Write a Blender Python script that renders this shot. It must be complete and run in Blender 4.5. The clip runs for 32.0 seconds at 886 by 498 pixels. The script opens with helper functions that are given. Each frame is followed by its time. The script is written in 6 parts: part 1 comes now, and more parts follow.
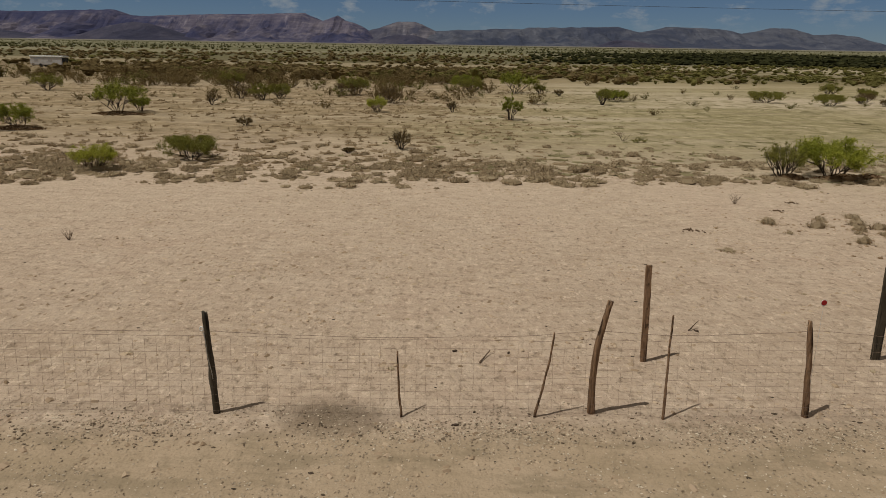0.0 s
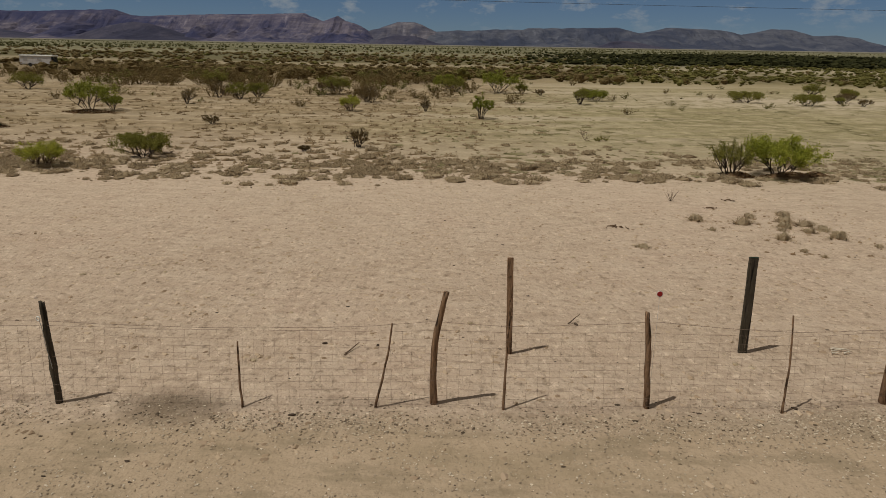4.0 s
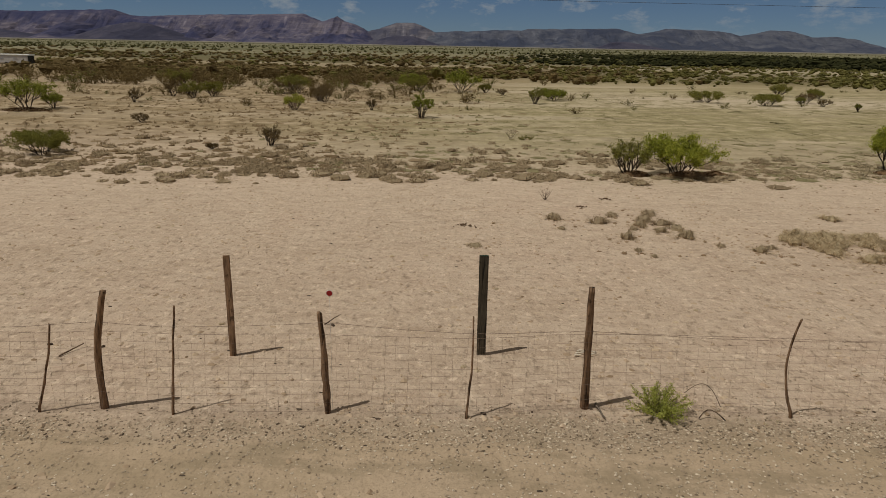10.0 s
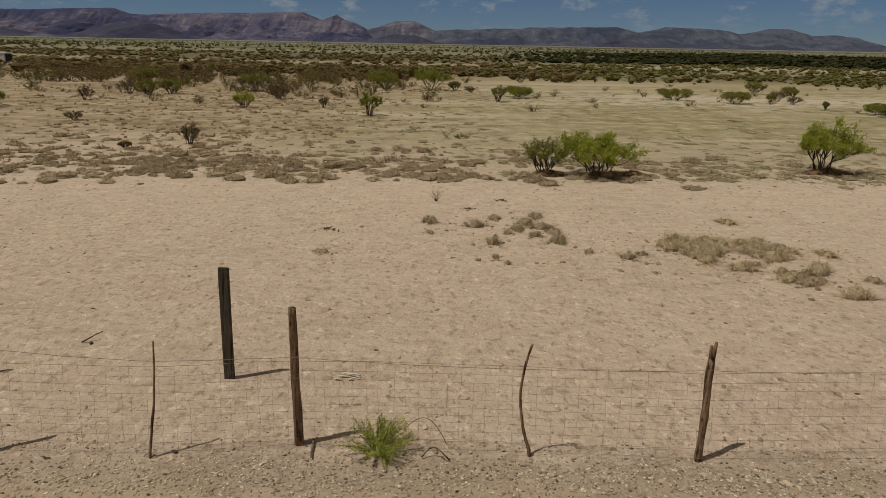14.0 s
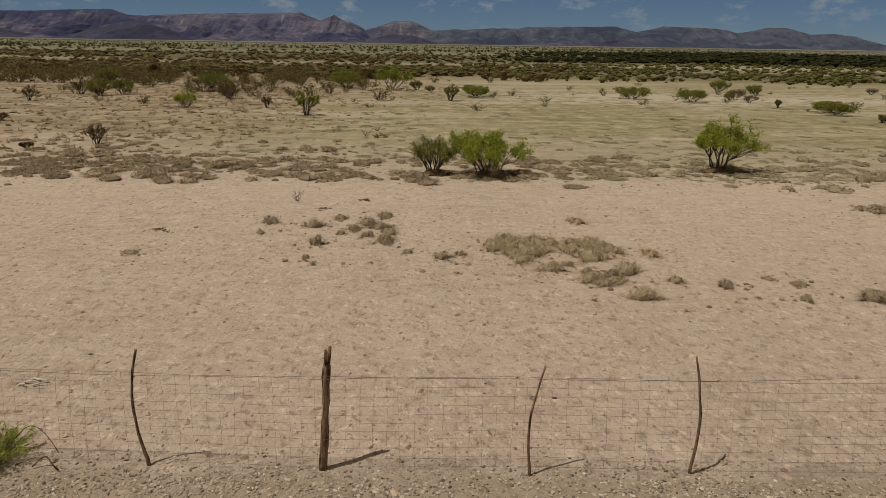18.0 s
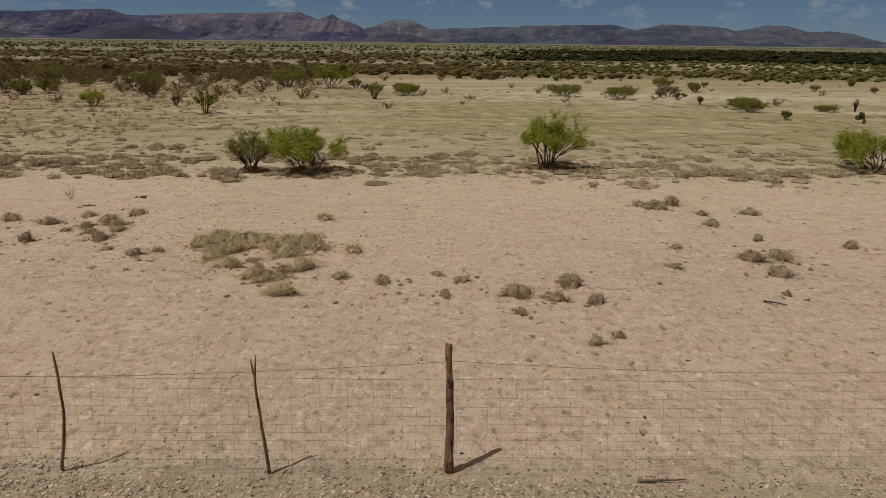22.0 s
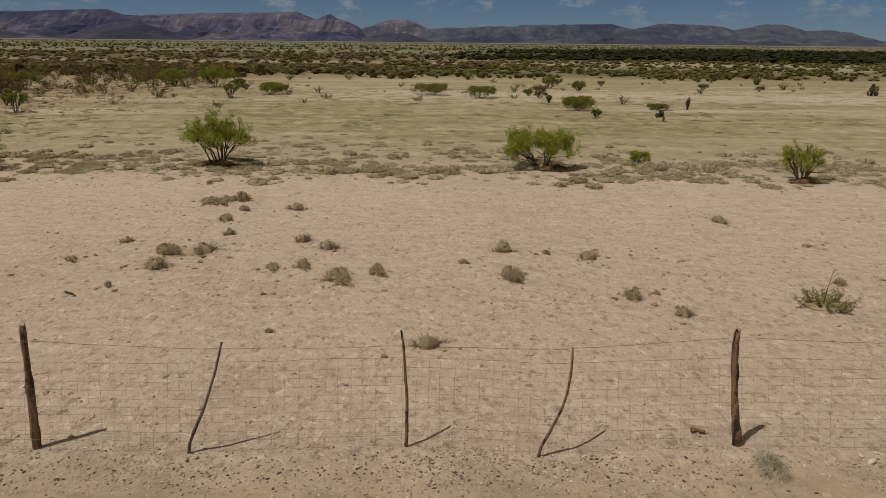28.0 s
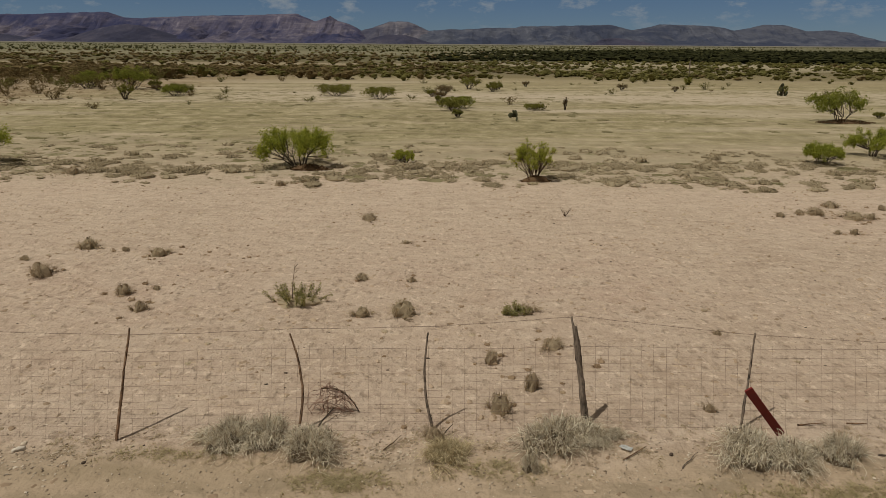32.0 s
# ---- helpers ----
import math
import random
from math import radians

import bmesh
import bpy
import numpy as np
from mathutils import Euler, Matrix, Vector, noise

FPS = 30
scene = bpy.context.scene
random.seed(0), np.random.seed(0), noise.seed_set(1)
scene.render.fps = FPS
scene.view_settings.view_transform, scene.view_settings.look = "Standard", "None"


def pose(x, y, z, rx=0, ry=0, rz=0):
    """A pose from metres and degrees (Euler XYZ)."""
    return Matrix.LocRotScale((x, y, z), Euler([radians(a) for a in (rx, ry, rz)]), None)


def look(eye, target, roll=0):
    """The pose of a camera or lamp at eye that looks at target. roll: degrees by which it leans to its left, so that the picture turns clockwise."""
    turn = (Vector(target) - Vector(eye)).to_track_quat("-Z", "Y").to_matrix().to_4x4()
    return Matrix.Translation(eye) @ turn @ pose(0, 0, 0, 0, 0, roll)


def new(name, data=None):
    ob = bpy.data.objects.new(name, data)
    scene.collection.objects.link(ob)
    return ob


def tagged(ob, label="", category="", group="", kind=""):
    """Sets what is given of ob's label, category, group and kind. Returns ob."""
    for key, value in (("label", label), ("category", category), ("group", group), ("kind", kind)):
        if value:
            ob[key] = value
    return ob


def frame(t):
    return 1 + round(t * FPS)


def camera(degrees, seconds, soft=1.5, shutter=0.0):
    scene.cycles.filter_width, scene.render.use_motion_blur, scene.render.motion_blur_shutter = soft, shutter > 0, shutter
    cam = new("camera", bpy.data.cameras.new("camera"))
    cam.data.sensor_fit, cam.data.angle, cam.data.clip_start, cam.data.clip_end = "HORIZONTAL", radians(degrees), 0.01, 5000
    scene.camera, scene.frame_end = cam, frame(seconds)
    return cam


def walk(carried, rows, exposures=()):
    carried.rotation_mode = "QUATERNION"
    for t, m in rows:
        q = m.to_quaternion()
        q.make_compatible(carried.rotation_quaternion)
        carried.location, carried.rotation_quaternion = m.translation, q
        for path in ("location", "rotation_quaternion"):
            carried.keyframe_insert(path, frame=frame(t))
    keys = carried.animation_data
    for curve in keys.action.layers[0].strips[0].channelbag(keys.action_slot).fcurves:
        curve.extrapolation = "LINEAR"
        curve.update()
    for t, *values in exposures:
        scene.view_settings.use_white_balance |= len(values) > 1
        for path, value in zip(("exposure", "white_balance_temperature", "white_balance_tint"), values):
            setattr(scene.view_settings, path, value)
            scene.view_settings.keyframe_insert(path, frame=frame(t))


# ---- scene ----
cam = camera(65.5, 32.0, 0.7)
PATH = [
    (0, (0.267, -0.285, 4.351), (0.224, 1.639, 3.807), 0.9),
    (0.5, (0.55, -0.252, 4.341), (0.506, 1.672, 3.798), 0.9),
    (1, (0.804, -0.237, 4.328), (0.76, 1.687, 3.784), 0.9),
    (1.5, (1.052, -0.273, 4.319), (1.008, 1.651, 3.776), 1.0),
    (2, (1.285, -0.33, 4.307), (1.242, 1.594, 3.764), 1.0),
    (2.5, (1.508, -0.342, 4.294), (1.465, 1.583, 3.751), 1.0),
    (3, (1.742, -0.332, 4.289), (1.699, 1.593, 3.746), 1.0),
    (3.5, (1.995, -0.313, 4.284), (1.952, 1.612, 3.741), 1.0),
    (5.5, (3.126, -0.252, 4.262), (3.084, 1.673, 3.72), 1.0),
    (6, (3.457, -0.141, 4.244), (3.415, 1.783, 3.702), 1.0),
    (6.5, (3.755, -0.019, 4.241), (3.713, 1.906, 3.698), 1.1),
    (7, (4.061, 0.054, 4.256), (4.019, 1.978, 3.712), 1.1),
    (7.5, (4.372, 0.088, 4.244), (4.33, 2.012, 3.701), 1.1),
    (8, (4.693, 0.087, 4.243), (4.651, 2.011, 3.7), 1.1),
    (8.5, (5.029, 0.069, 4.227), (4.986, 1.994, 3.684), 1.1),
    (9, (5.395, 0.084, 4.22), (5.353, 2.008, 3.678), 1.1),
    (9.5, (5.803, 0.127, 4.211), (5.759, 2.052, 3.669), 1.1),
    (10, (6.22, 0.176, 4.202), (6.178, 2.101, 3.661), 1.1),
    (10.5, (6.658, 0.245, 4.189), (6.615, 2.169, 3.648), 1.1),
    (11, (7.112, 0.336, 4.174), (7.069, 2.261, 3.632), 1.1),
    (11.5, (7.556, 0.5, 4.154), (7.514, 2.424, 3.612), 1.0),
    (12, (7.996, 0.667, 4.142), (7.953, 2.591, 3.599), 1.1),
    (12.5, (8.416, 0.839, 4.126), (8.373, 2.763, 3.582), 1.1),
    (13, (8.799, 1.027, 4.116), (8.756, 2.951, 3.572), 1.1),
    (13.5, (9.163, 1.211, 4.108), (9.121, 3.135, 3.564), 1.1),
    (14, (9.525, 1.347, 4.128), (9.483, 3.271, 3.583), 1.1),
    (14.5, (9.881, 1.462, 4.127), (9.839, 3.386, 3.582), 1.1),
    (16.5, (11.724, 1.634, 4.12), (11.683, 3.558, 3.576), 1.0),
    (17, (12.291, 1.61, 4.103), (12.25, 3.534, 3.559), 1.0),
    (17.5, (12.875, 1.648, 4.105), (12.834, 3.572, 3.561), 1.0),
    (18, (13.472, 1.716, 4.126), (13.432, 3.64, 3.581), 0.9),
    (18.5, (14.115, 1.783, 4.128), (14.075, 3.707, 3.583), 0.9),
    (19, (14.814, 1.852, 4.117), (14.774, 3.775, 3.571), 0.8),
    (19.5, (15.581, 1.9, 4.109), (15.541, 3.824, 3.564), 0.8),
    (20, (16.397, 1.93, 4.102), (16.357, 3.854, 3.556), 0.8),
    (20.5, (17.228, 1.914, 4.105), (17.188, 3.838, 3.558), 0.8),
    (21, (18.096, 1.946, 4.107), (18.057, 3.87, 3.56), 0.8),
    (21.5, (18.995, 1.974, 4.107), (18.955, 3.897, 3.56), 0.8),
    (22, (19.893, 1.98, 4.118), (19.853, 3.903, 3.57), 0.7),
    (22.5, (20.813, 1.981, 4.135), (20.773, 3.904, 3.587), 0.7),
    (23, (21.724, 1.981, 4.134), (21.684, 3.904, 3.586), 0.7),
    (23.5, (22.685, 1.982, 4.135), (22.645, 3.905, 3.588), 0.7),
    (24, (23.676, 2.0, 4.134), (23.637, 3.924, 3.587), 0.7),
    (24.5, (24.684, 1.991, 4.153), (24.645, 3.914, 3.605), 0.7),
    (25, (25.724, 2.012, 4.152), (25.685, 3.935, 3.604), 0.7),
    (25.5, (26.784, 2.038, 4.158), (26.745, 3.961, 3.61), 0.7),
    (27.5, (31.15, 1.932, 4.203), (31.109, 3.855, 3.655), 0.6),
    (28, (32.278, 1.935, 4.207), (32.237, 3.857, 3.658), 0.6),
    (28.5, (33.414, 1.922, 4.213), (33.373, 3.845, 3.665), 0.5),
    (29, (34.54, 1.933, 4.203), (34.499, 3.857, 3.656), 0.5),
    (29.5, (35.664, 1.945, 4.192), (35.623, 3.868, 3.645), 0.5),
    (30, (36.826, 1.946, 4.195), (36.784, 3.869, 3.648), 0.5),
    (30.5, (38.029, 1.937, 4.216), (37.986, 3.86, 3.67), 0.5),
    (31, (39.257, 1.955, 4.219), (39.213, 3.879, 3.673), 0.4),
    (31.5, (40.473, 1.976, 4.221), (40.428, 3.9, 3.676), 0.4),
    (32, (41.549, 1.994, 4.225), (41.502, 3.917, 3.68), 0.4),
]
walk(cam, [(t, look(eye, target, roll)) for t, eye, target, roll in PATH])

# ---- daylight ----
SUN_WAY = Vector((-0.60, -0.255, 1.41)).normalized()
SUN_UP = math.asin(SUN_WAY.z)
SUN_ROUND = math.atan2(SUN_WAY.x, SUN_WAY.y)

sun_data = bpy.data.lights.new("sun", "SUN")
sun_data.energy, sun_data.angle, sun_data.color = 2.78, radians(0.55), (0.99, 0.96, 0.875)
sun = new("sun", sun_data)
sun.matrix_world = look((0, 0, 60), Vector((0, 0, 60)) - SUN_WAY)


def make_world():
    w = bpy.data.worlds.new("desert_sky")
    w.use_nodes = True
    nt = w.node_tree
    nt.nodes.clear()
    N, L = nt.nodes.new, nt.links.new
    out, bg, sky = N("ShaderNodeOutputWorld"), N("ShaderNodeBackground"), N("ShaderNodeTexSky")
    sky.sky_type, sky.sun_disc = "NISHITA", False
    sky.sun_elevation, sky.sun_rotation = SUN_UP, SUN_ROUND
    sky.altitude, sky.air_density, sky.dust_density, sky.ozone_density = 1200, 0.8, 0.25, 2.5
    # thin fair-weather clouds, low over the hills
    tc, mp, n1, ramp = N("ShaderNodeTexCoord"), N("ShaderNodeMapping"), N("ShaderNodeTexNoise"), N("ShaderNodeValToRGB")
    mp.inputs["Scale"].default_value = (13, 13, 30)
    n1.inputs["Scale"].default_value, n1.inputs["Detail"].default_value, n1.inputs["Roughness"].default_value = 1.1, 7, 0.62
    ramp.color_ramp.elements[0].position, ramp.color_ramp.elements[1].position = 0.53, 0.66
    L(tc.outputs["Generated"], mp.inputs["Vector"])
    L(mp.outputs["Vector"], n1.inputs["Vector"])
    L(n1.outputs["Fac"], ramp.inputs["Fac"])
    sep, band = N("ShaderNodeSeparateXYZ"), N("ShaderNodeMapRange")
    L(tc.outputs["Generated"], sep.inputs["Vector"])
    band.inputs["From Min"].default_value, band.inputs["From Max"].default_value = 0.025, 0.06
    L(sep.outputs["Z"], band.inputs["Value"])
    mul, scl = N("ShaderNodeMath"), N("ShaderNodeMath")
    mul.operation = scl.operation = "MULTIPLY"
    scl.inputs[1].default_value = 0.85
    L(ramp.outputs["Color"], mul.inputs[0])
    L(band.outputs["Result"], mul.inputs[1])
    L(mul.outputs[0], scl.inputs[0])
    tint = N("ShaderNodeMix")
    tint.data_type, tint.blend_type = "RGBA", "MULTIPLY"
    tint.inputs["Factor"].default_value = 1.0
    tint.inputs["B"].default_value = SKY_TINT
    L(sky.outputs["Color"], tint.inputs["A"])
    mix = N("ShaderNodeMix")
    mix.data_type = "RGBA"
    mix.inputs["B"].default_value = CLOUD
    L(scl.outputs[0], mix.inputs["Factor"])
    L(tint.outputs["Result"], mix.inputs["A"])
    # warm bright veil added above the view, unseen, to make the shade less blue
    fill_veil, fill_veil_f, over = N("ShaderNodeMapRange"), N("ShaderNodeMath"), N("ShaderNodeMix")
    fill_veil.inputs["From Min"].default_value, fill_veil.inputs["From Max"].default_value = 0.09, 0.32
    L(sep.outputs["Z"], fill_veil.inputs["Value"])
    fill_veil_f.operation = "MULTIPLY"
    fill_veil_f.inputs[1].default_value = 0.9
    L(fill_veil.outputs["Result"], fill_veil_f.inputs[0])
    over.data_type = "RGBA"
    over.inputs["B"].default_value = (4.5, 4.05, 3.4, 1)
    L(fill_veil_f.outputs[0], over.inputs["Factor"])
    L(mix.outputs["Result"], over.inputs["A"])
    L(over.outputs["Result"], bg.inputs["Color"])
    bg.inputs["Strength"].default_value = SKY_POWER
    L(bg.outputs["Background"], out.inputs["Surface"])
    scene.world = w


SKY_TINT, CLOUD, SKY_POWER = (0.60, 0.70, 0.85, 1), (6.2, 6.8, 7.3, 1), 0.042
make_world()
scene.view_settings.exposure = -0.15


# ---- materials ----
def mat_nodes(name, rough=0.9, spec=0.2):
    m = bpy.data.materials.new(name)
    m.use_nodes = True
    nt = m.node_tree
    b = nt.nodes["Principled BSDF"]
    b.inputs["Roughness"].default_value = rough
    b.inputs["Specular IOR Level"].default_value = spec
    return m, nt, b


def noise_tex(nt, scale, detail=4, rough=0.55, vec=None, stretch=None, coord="Object"):
    n = nt.nodes.new("ShaderNodeTexNoise")
    n.inputs["Scale"].default_value, n.inputs["Detail"].default_value, n.inputs["Roughness"].default_value = scale, detail, rough
    if vec is None:
        vec = nt.nodes.new("ShaderNodeTexCoord").outputs[coord]
    if stretch:
        mp = nt.nodes.new("ShaderNodeMapping")
        mp.inputs["Scale"].default_value = stretch
        nt.links.new(vec, mp.inputs["Vector"])
        vec = mp.outputs["Vector"]
    nt.links.new(vec, n.inputs["Vector"])
    return n.outputs["Fac"]


def ramp_of(nt, fac, stops):
    r = nt.nodes.new("ShaderNodeValToRGB")
    e = r.color_ramp.elements
    while len(e) < len(stops):
        e.new(0.5)
    for el, (p, c) in zip(e, stops):
        el.position = p
        el.color = c if len(c) == 4 else (*c, 1)
    nt.links.new(fac, r.inputs["Fac"])
    return r.outputs["Color"]


def gray(nt, fac, lo, hi):
    r = nt.nodes.new("ShaderNodeMapRange")
    r.inputs["From Min"].default_value, r.inputs["From Max"].default_value = lo, hi
    nt.links.new(fac, r.inputs["Value"])
    return r.outputs["Result"]


def math_of(nt, op, a, b):
    n = nt.nodes.new("ShaderNodeMath")
    n.operation = op
    for i, v in enumerate((a, b)):
        if isinstance(v, (int, float)):
            n.inputs[i].default_value = v
        else:
            nt.links.new(v, n.inputs[i])
    return n.outputs[0]


def mix_of(nt, fac, a, b, blend="MIX"):
    n = nt.nodes.new("ShaderNodeMix")
    n.data_type, n.blend_type = "RGBA", blend
    for key, v in (("Factor", fac), ("A", a), ("B", b)):
        if isinstance(v, (int, float)):
            n.inputs[key].default_value = v
        elif isinstance(v, tuple):
            n.inputs[key].default_value = v if len(v) == 4 else (*v, 1)
        else:
            nt.links.new(v, n.inputs[key])
    return n.outputs["Result"]


def bump_of(nt, b, height, dist, strength=1.0, after=None):
    n = nt.nodes.new("ShaderNodeBump")
    n.inputs["Distance"].default_value, n.inputs["Strength"].default_value = dist, strength
    nt.links.new(height, n.inputs["Height"])
    if after is not None:
        nt.links.new(after, n.inputs["Normal"])
    nt.links.new(n.outputs["Normal"], b.inputs["Normal"])
    return n.outputs["Normal"]


def ground_material():
    m, nt, b = mat_nodes("desert_soil", 0.95, 0.1)
    pos = nt.nodes.new("ShaderNodeTexCoord").outputs["Object"]
    sep = nt.nodes.new("ShaderNodeSeparateXYZ")
    nt.links.new(pos, sep.inputs[0])
    X, Y = sep.outputs["X"], sep.outputs["Y"]
    # bare caliche soil: pale crust over pinkish sand
    broad = noise_tex(nt, 0.16, 5, 0.6, pos)
    mid = noise_tex(nt, 0.9, 6, 0.62, pos)
    fine = noise_tex(nt, 9.0, 6, 0.65, pos, (1.0, 0.8, 1.0))
    grain = noise_tex(nt, 34.0, 4, 0.65, pos)
    sand = ramp_of(nt, broad, [(0.3, SAND_A), (0.52, SAND_B), (0.72, SAND_C)])
    sand = mix_of(nt, gray(nt, mid, 0.42, 0.7), sand, SAND_D)
    sand = mix_of(nt, math_of(nt, "MULTIPLY", gray(nt, fine, 0.58, 0.72), 0.30), sand, (0.23, 0.165, 0.11))
    sand = mix_of(nt, math_of(nt, "MULTIPLY", gray(nt, grain, 0.5, 0.68), 0.20), sand, (0.62, 0.50, 0.385))
    sand = mix_of(nt, math_of(nt, "MULTIPLY", gray(nt, grain, 0.46, 0.32), 0.15), sand, (0.22, 0.155, 0.10))
    # hoof marks and litter: small hollows drawn out along the field, shade painted in
    marks = noise_tex(nt, 7.0, 3, 0.55, pos, (1.0, 0.75, 1.0))
    sand = mix_of(nt, math_of(nt, "MULTIPLY", gray(nt, marks, 0.575, 0.67), 0.48), sand, (0.20, 0.145, 0.095))
    # thin crust broken into flakes, their shaded rims painted into the soil colour
    flake = noise_tex(nt, 6.0, 8, 0.72, pos, (1.0, 0.8, 1.0))
    sand = mix_of(nt, math_of(nt, "MULTIPLY", gray(nt, flake, 0.61, 0.655), 0.50), sand, (0.22, 0.150, 0.095))
    sand = mix_of(nt, math_of(nt, "MULTIPLY", gray(nt, flake, 0.44, 0.37), 0.75), sand, (0.72, 0.57, 0.43))
    crust = noise_tex(nt, 2.2, 8, 0.74, pos, (0.75, 1.15, 1.0))
    sand = mix_of(nt, math_of(nt, "MULTIPLY", gray(nt, crust, 0.54, 0.66), 0.26), sand, (0.27, 0.19, 0.125))
    sand = mix_of(nt, math_of(nt, "MULTIPLY", gray(nt, crust, 0.46, 0.36), 0.34), sand, (0.68, 0.545, 0.41))
    churn = noise_tex(nt, 4.4, 4, 0.58, pos, (0.75, 1.1, 1.0))
    sand = mix_of(nt, math_of(nt, "MULTIPLY", gray(nt, churn, 0.55, 0.68), 0.28), sand, (0.26, 0.186, 0.125))
    sand = mix_of(nt, math_of(nt, "MULTIPLY", gray(nt, churn, 0.45, 0.33), 0.32), sand, (0.66, 0.53, 0.40))
    # old hoof prints: shallow hollows with a dark far rim, shade painted in
    warp = nt.nodes.new("ShaderNodeTexNoise")
    warp.inputs["Scale"].default_value = 7.0
    nt.links.new(pos, warp.inputs["Vector"])
    bent = nt.nodes.new("ShaderNodeVectorMath")
    bent.operation = "MULTIPLY_ADD"
    nt.links.new(warp.outputs["Color"], bent.inputs[0])
    bent.inputs[1].default_value = (0.16, 0.16, 0.0)
    nt.links.new(pos, bent.inputs[2])
    cell = nt.nodes.new("ShaderNodeTexVoronoi")
    cell.inputs["Scale"].default_value = 3.6
    nt.links.new(bent.outputs[0], cell.inputs["Vector"])
    tint = nt.nodes.new("ShaderNodeSeparateXYZ")
    nt.links.new(cell.outputs["Color"], tint.inputs[0])
    reach = math_of(nt, "ADD", math_of(nt, "MULTIPLY", tint.outputs["Y"], 0.22), 0.14)
    hollow = math_of(nt, "MULTIPLY", gray(nt, math_of(nt, "DIVIDE", cell.outputs["Distance"], reach), 1.0, 0.55), gray(nt, tint.outputs["X"], 0.36, 0.44))
    hollow = math_of(nt, "MULTIPLY", hollow, math_of(nt, "ADD", math_of(nt, "MULTIPLY", gray(nt, broad, 0.35, 0.6), 0.7), 0.3))
    sand = mix_of(nt, math_of(nt, "MULTIPLY", hollow, 0.38), sand, (0.27, 0.192, 0.132))
    # paler, wind-swept crust towards the grass
    swept = math_of(nt, "MULTIPLY", gray(nt, Y, 13.0, 22.0), math_of(nt, "ADD", math_of(nt, "MULTIPLY", gray(nt, crust, 0.58, 0.42), 0.35), 0.12))
    sand = mix_of(nt, swept, sand, (0.64, 0.515, 0.385))
    # specks: pebbles, clods and droppings
    vor = nt.nodes.new("ShaderNodeTexVoronoi")
    vor.inputs["Scale"].default_value = 9.0
    nt.links.new(pos, vor.inputs["Vector"])
    pick = noise_tex(nt, 0.8, 3, 0.5, pos)
    dots = math_of(nt, "MULTIPLY", gray(nt, vor.outputs["Distance"], 0.16, 0.09), gray(nt, pick, 0.46, 0.54))
    sand = mix_of(nt, math_of(nt, "MULTIPLY", dots, 0.55), sand, (0.15, 0.105, 0.065))
    flecks = noise_tex(nt, 11.0, 5, 0.7, pos, (1.0, 0.7, 1.0))
    sand = mix_of(nt, math_of(nt, "MULTIPLY", gray(nt, flecks, 0.60, 0.66), 0.30), sand, (0.20, 0.14, 0.085))
    sand = mix_of(nt, math_of(nt, "MULTIPLY", gray(nt, flecks, 0.46, 0.34), 0.45), sand, (0.62, 0.48, 0.33))
    # gravel track this side of the fence: greyer, greener
    line = math_of(nt, "SUBTRACT", math_of(nt, "ADD", Y, math_of(nt, "MULTIPLY", mid, 0.9)), math_of(nt, "ADD", math_of(nt, "MULTIPLY", X, 0.038), 7.52))
    track = gray(nt, line, 0.25, -0.35)
    track_col = mix_of(nt, gray(nt, mid, 0.35, 0.7), (0.40, 0.302, 0.20), (0.47, 0.355, 0.245))
    track_col = mix_of(nt, math_of(nt, "MULTIPLY", gray(nt, grain, 0.48, 0.66), 0.5), track_col, (0.24, 0.182, 0.115))
    smear = noise_tex(nt, 1.6, 7, 0.72, pos, (0.5, 1.2, 1.0))
    track_col = mix_of(nt, math_of(nt, "MULTIPLY", gray(nt, smear, 0.49, 0.60), 0.75), track_col, (0.25, 0.195, 0.122))
    film = noise_tex(nt, 0.7, 5, 0.65, pos, (0.35, 1.3, 1.0))
    track_col = mix_of(nt, math_of(nt, "MULTIPLY", gray(nt, film, 0.5, 0.64), 0.55), track_col, (0.33, 0.252, 0.158))
    col = mix_of(nt, math_of(nt, "MULTIPLY", track, 0.85), sand, track_col)
    bank = math_of(nt, "MULTIPLY", gray(nt, line, -0.45, -0.05), gray(nt, line, 0.5, 0.2))
    col = mix_of(nt, math_of(nt, "MULTIPLY", bank, math_of(nt, "MULTIPLY", math_of(nt, "MULTIPLY", gray(nt, X, 30.0, 20.0), gray(nt, X, 0.0, 8.0)), 0.5)), col, (0.27, 0.21, 0.14))
    # grassy flat beyond the bare field
    wob = noise_tex(nt, 0.10, 4, 0.6, pos)
    yy = math_of(nt, "ADD", Y, math_of(nt, "MULTIPLY", math_of(nt, "SUBTRACT", wob, 0.5), 9.0))
    yy = math_of(nt, "ADD", yy, math_of(nt, "MULTIPLY", math_of(nt, "SUBTRACT", mid, 0.5), 7.0))
    sward = noise_tex(nt, 0.9, 9, 0.76, pos, (1.0, 0.7, 1.0))
    grass_col = ramp_of(nt, sward, [(0.36, (0.180, 0.152, 0.071)), (0.45, (0.268, 0.229, 0.112)), (0.55, (0.342, 0.293, 0.155)), (0.66, (0.51, 0.423, 0.270))])
    redder = gray(nt, math_of(nt, "SUBTRACT", math_of(nt, "MULTIPLY", Y, 0.20), X), -1.0, 16.0)
    red_col = ramp_of(nt, sward, [(0.34, (0.15, 0.103, 0.055)), (0.46, (0.25, 0.178, 0.100)), (0.57, (0.36, 0.266, 0.160)), (0.68, (0.53, 0.41, 0.28))])
    grass_col = mix_of(nt, math_of(nt, "MULTIPLY", redder, 0.85), grass_col, red_col)
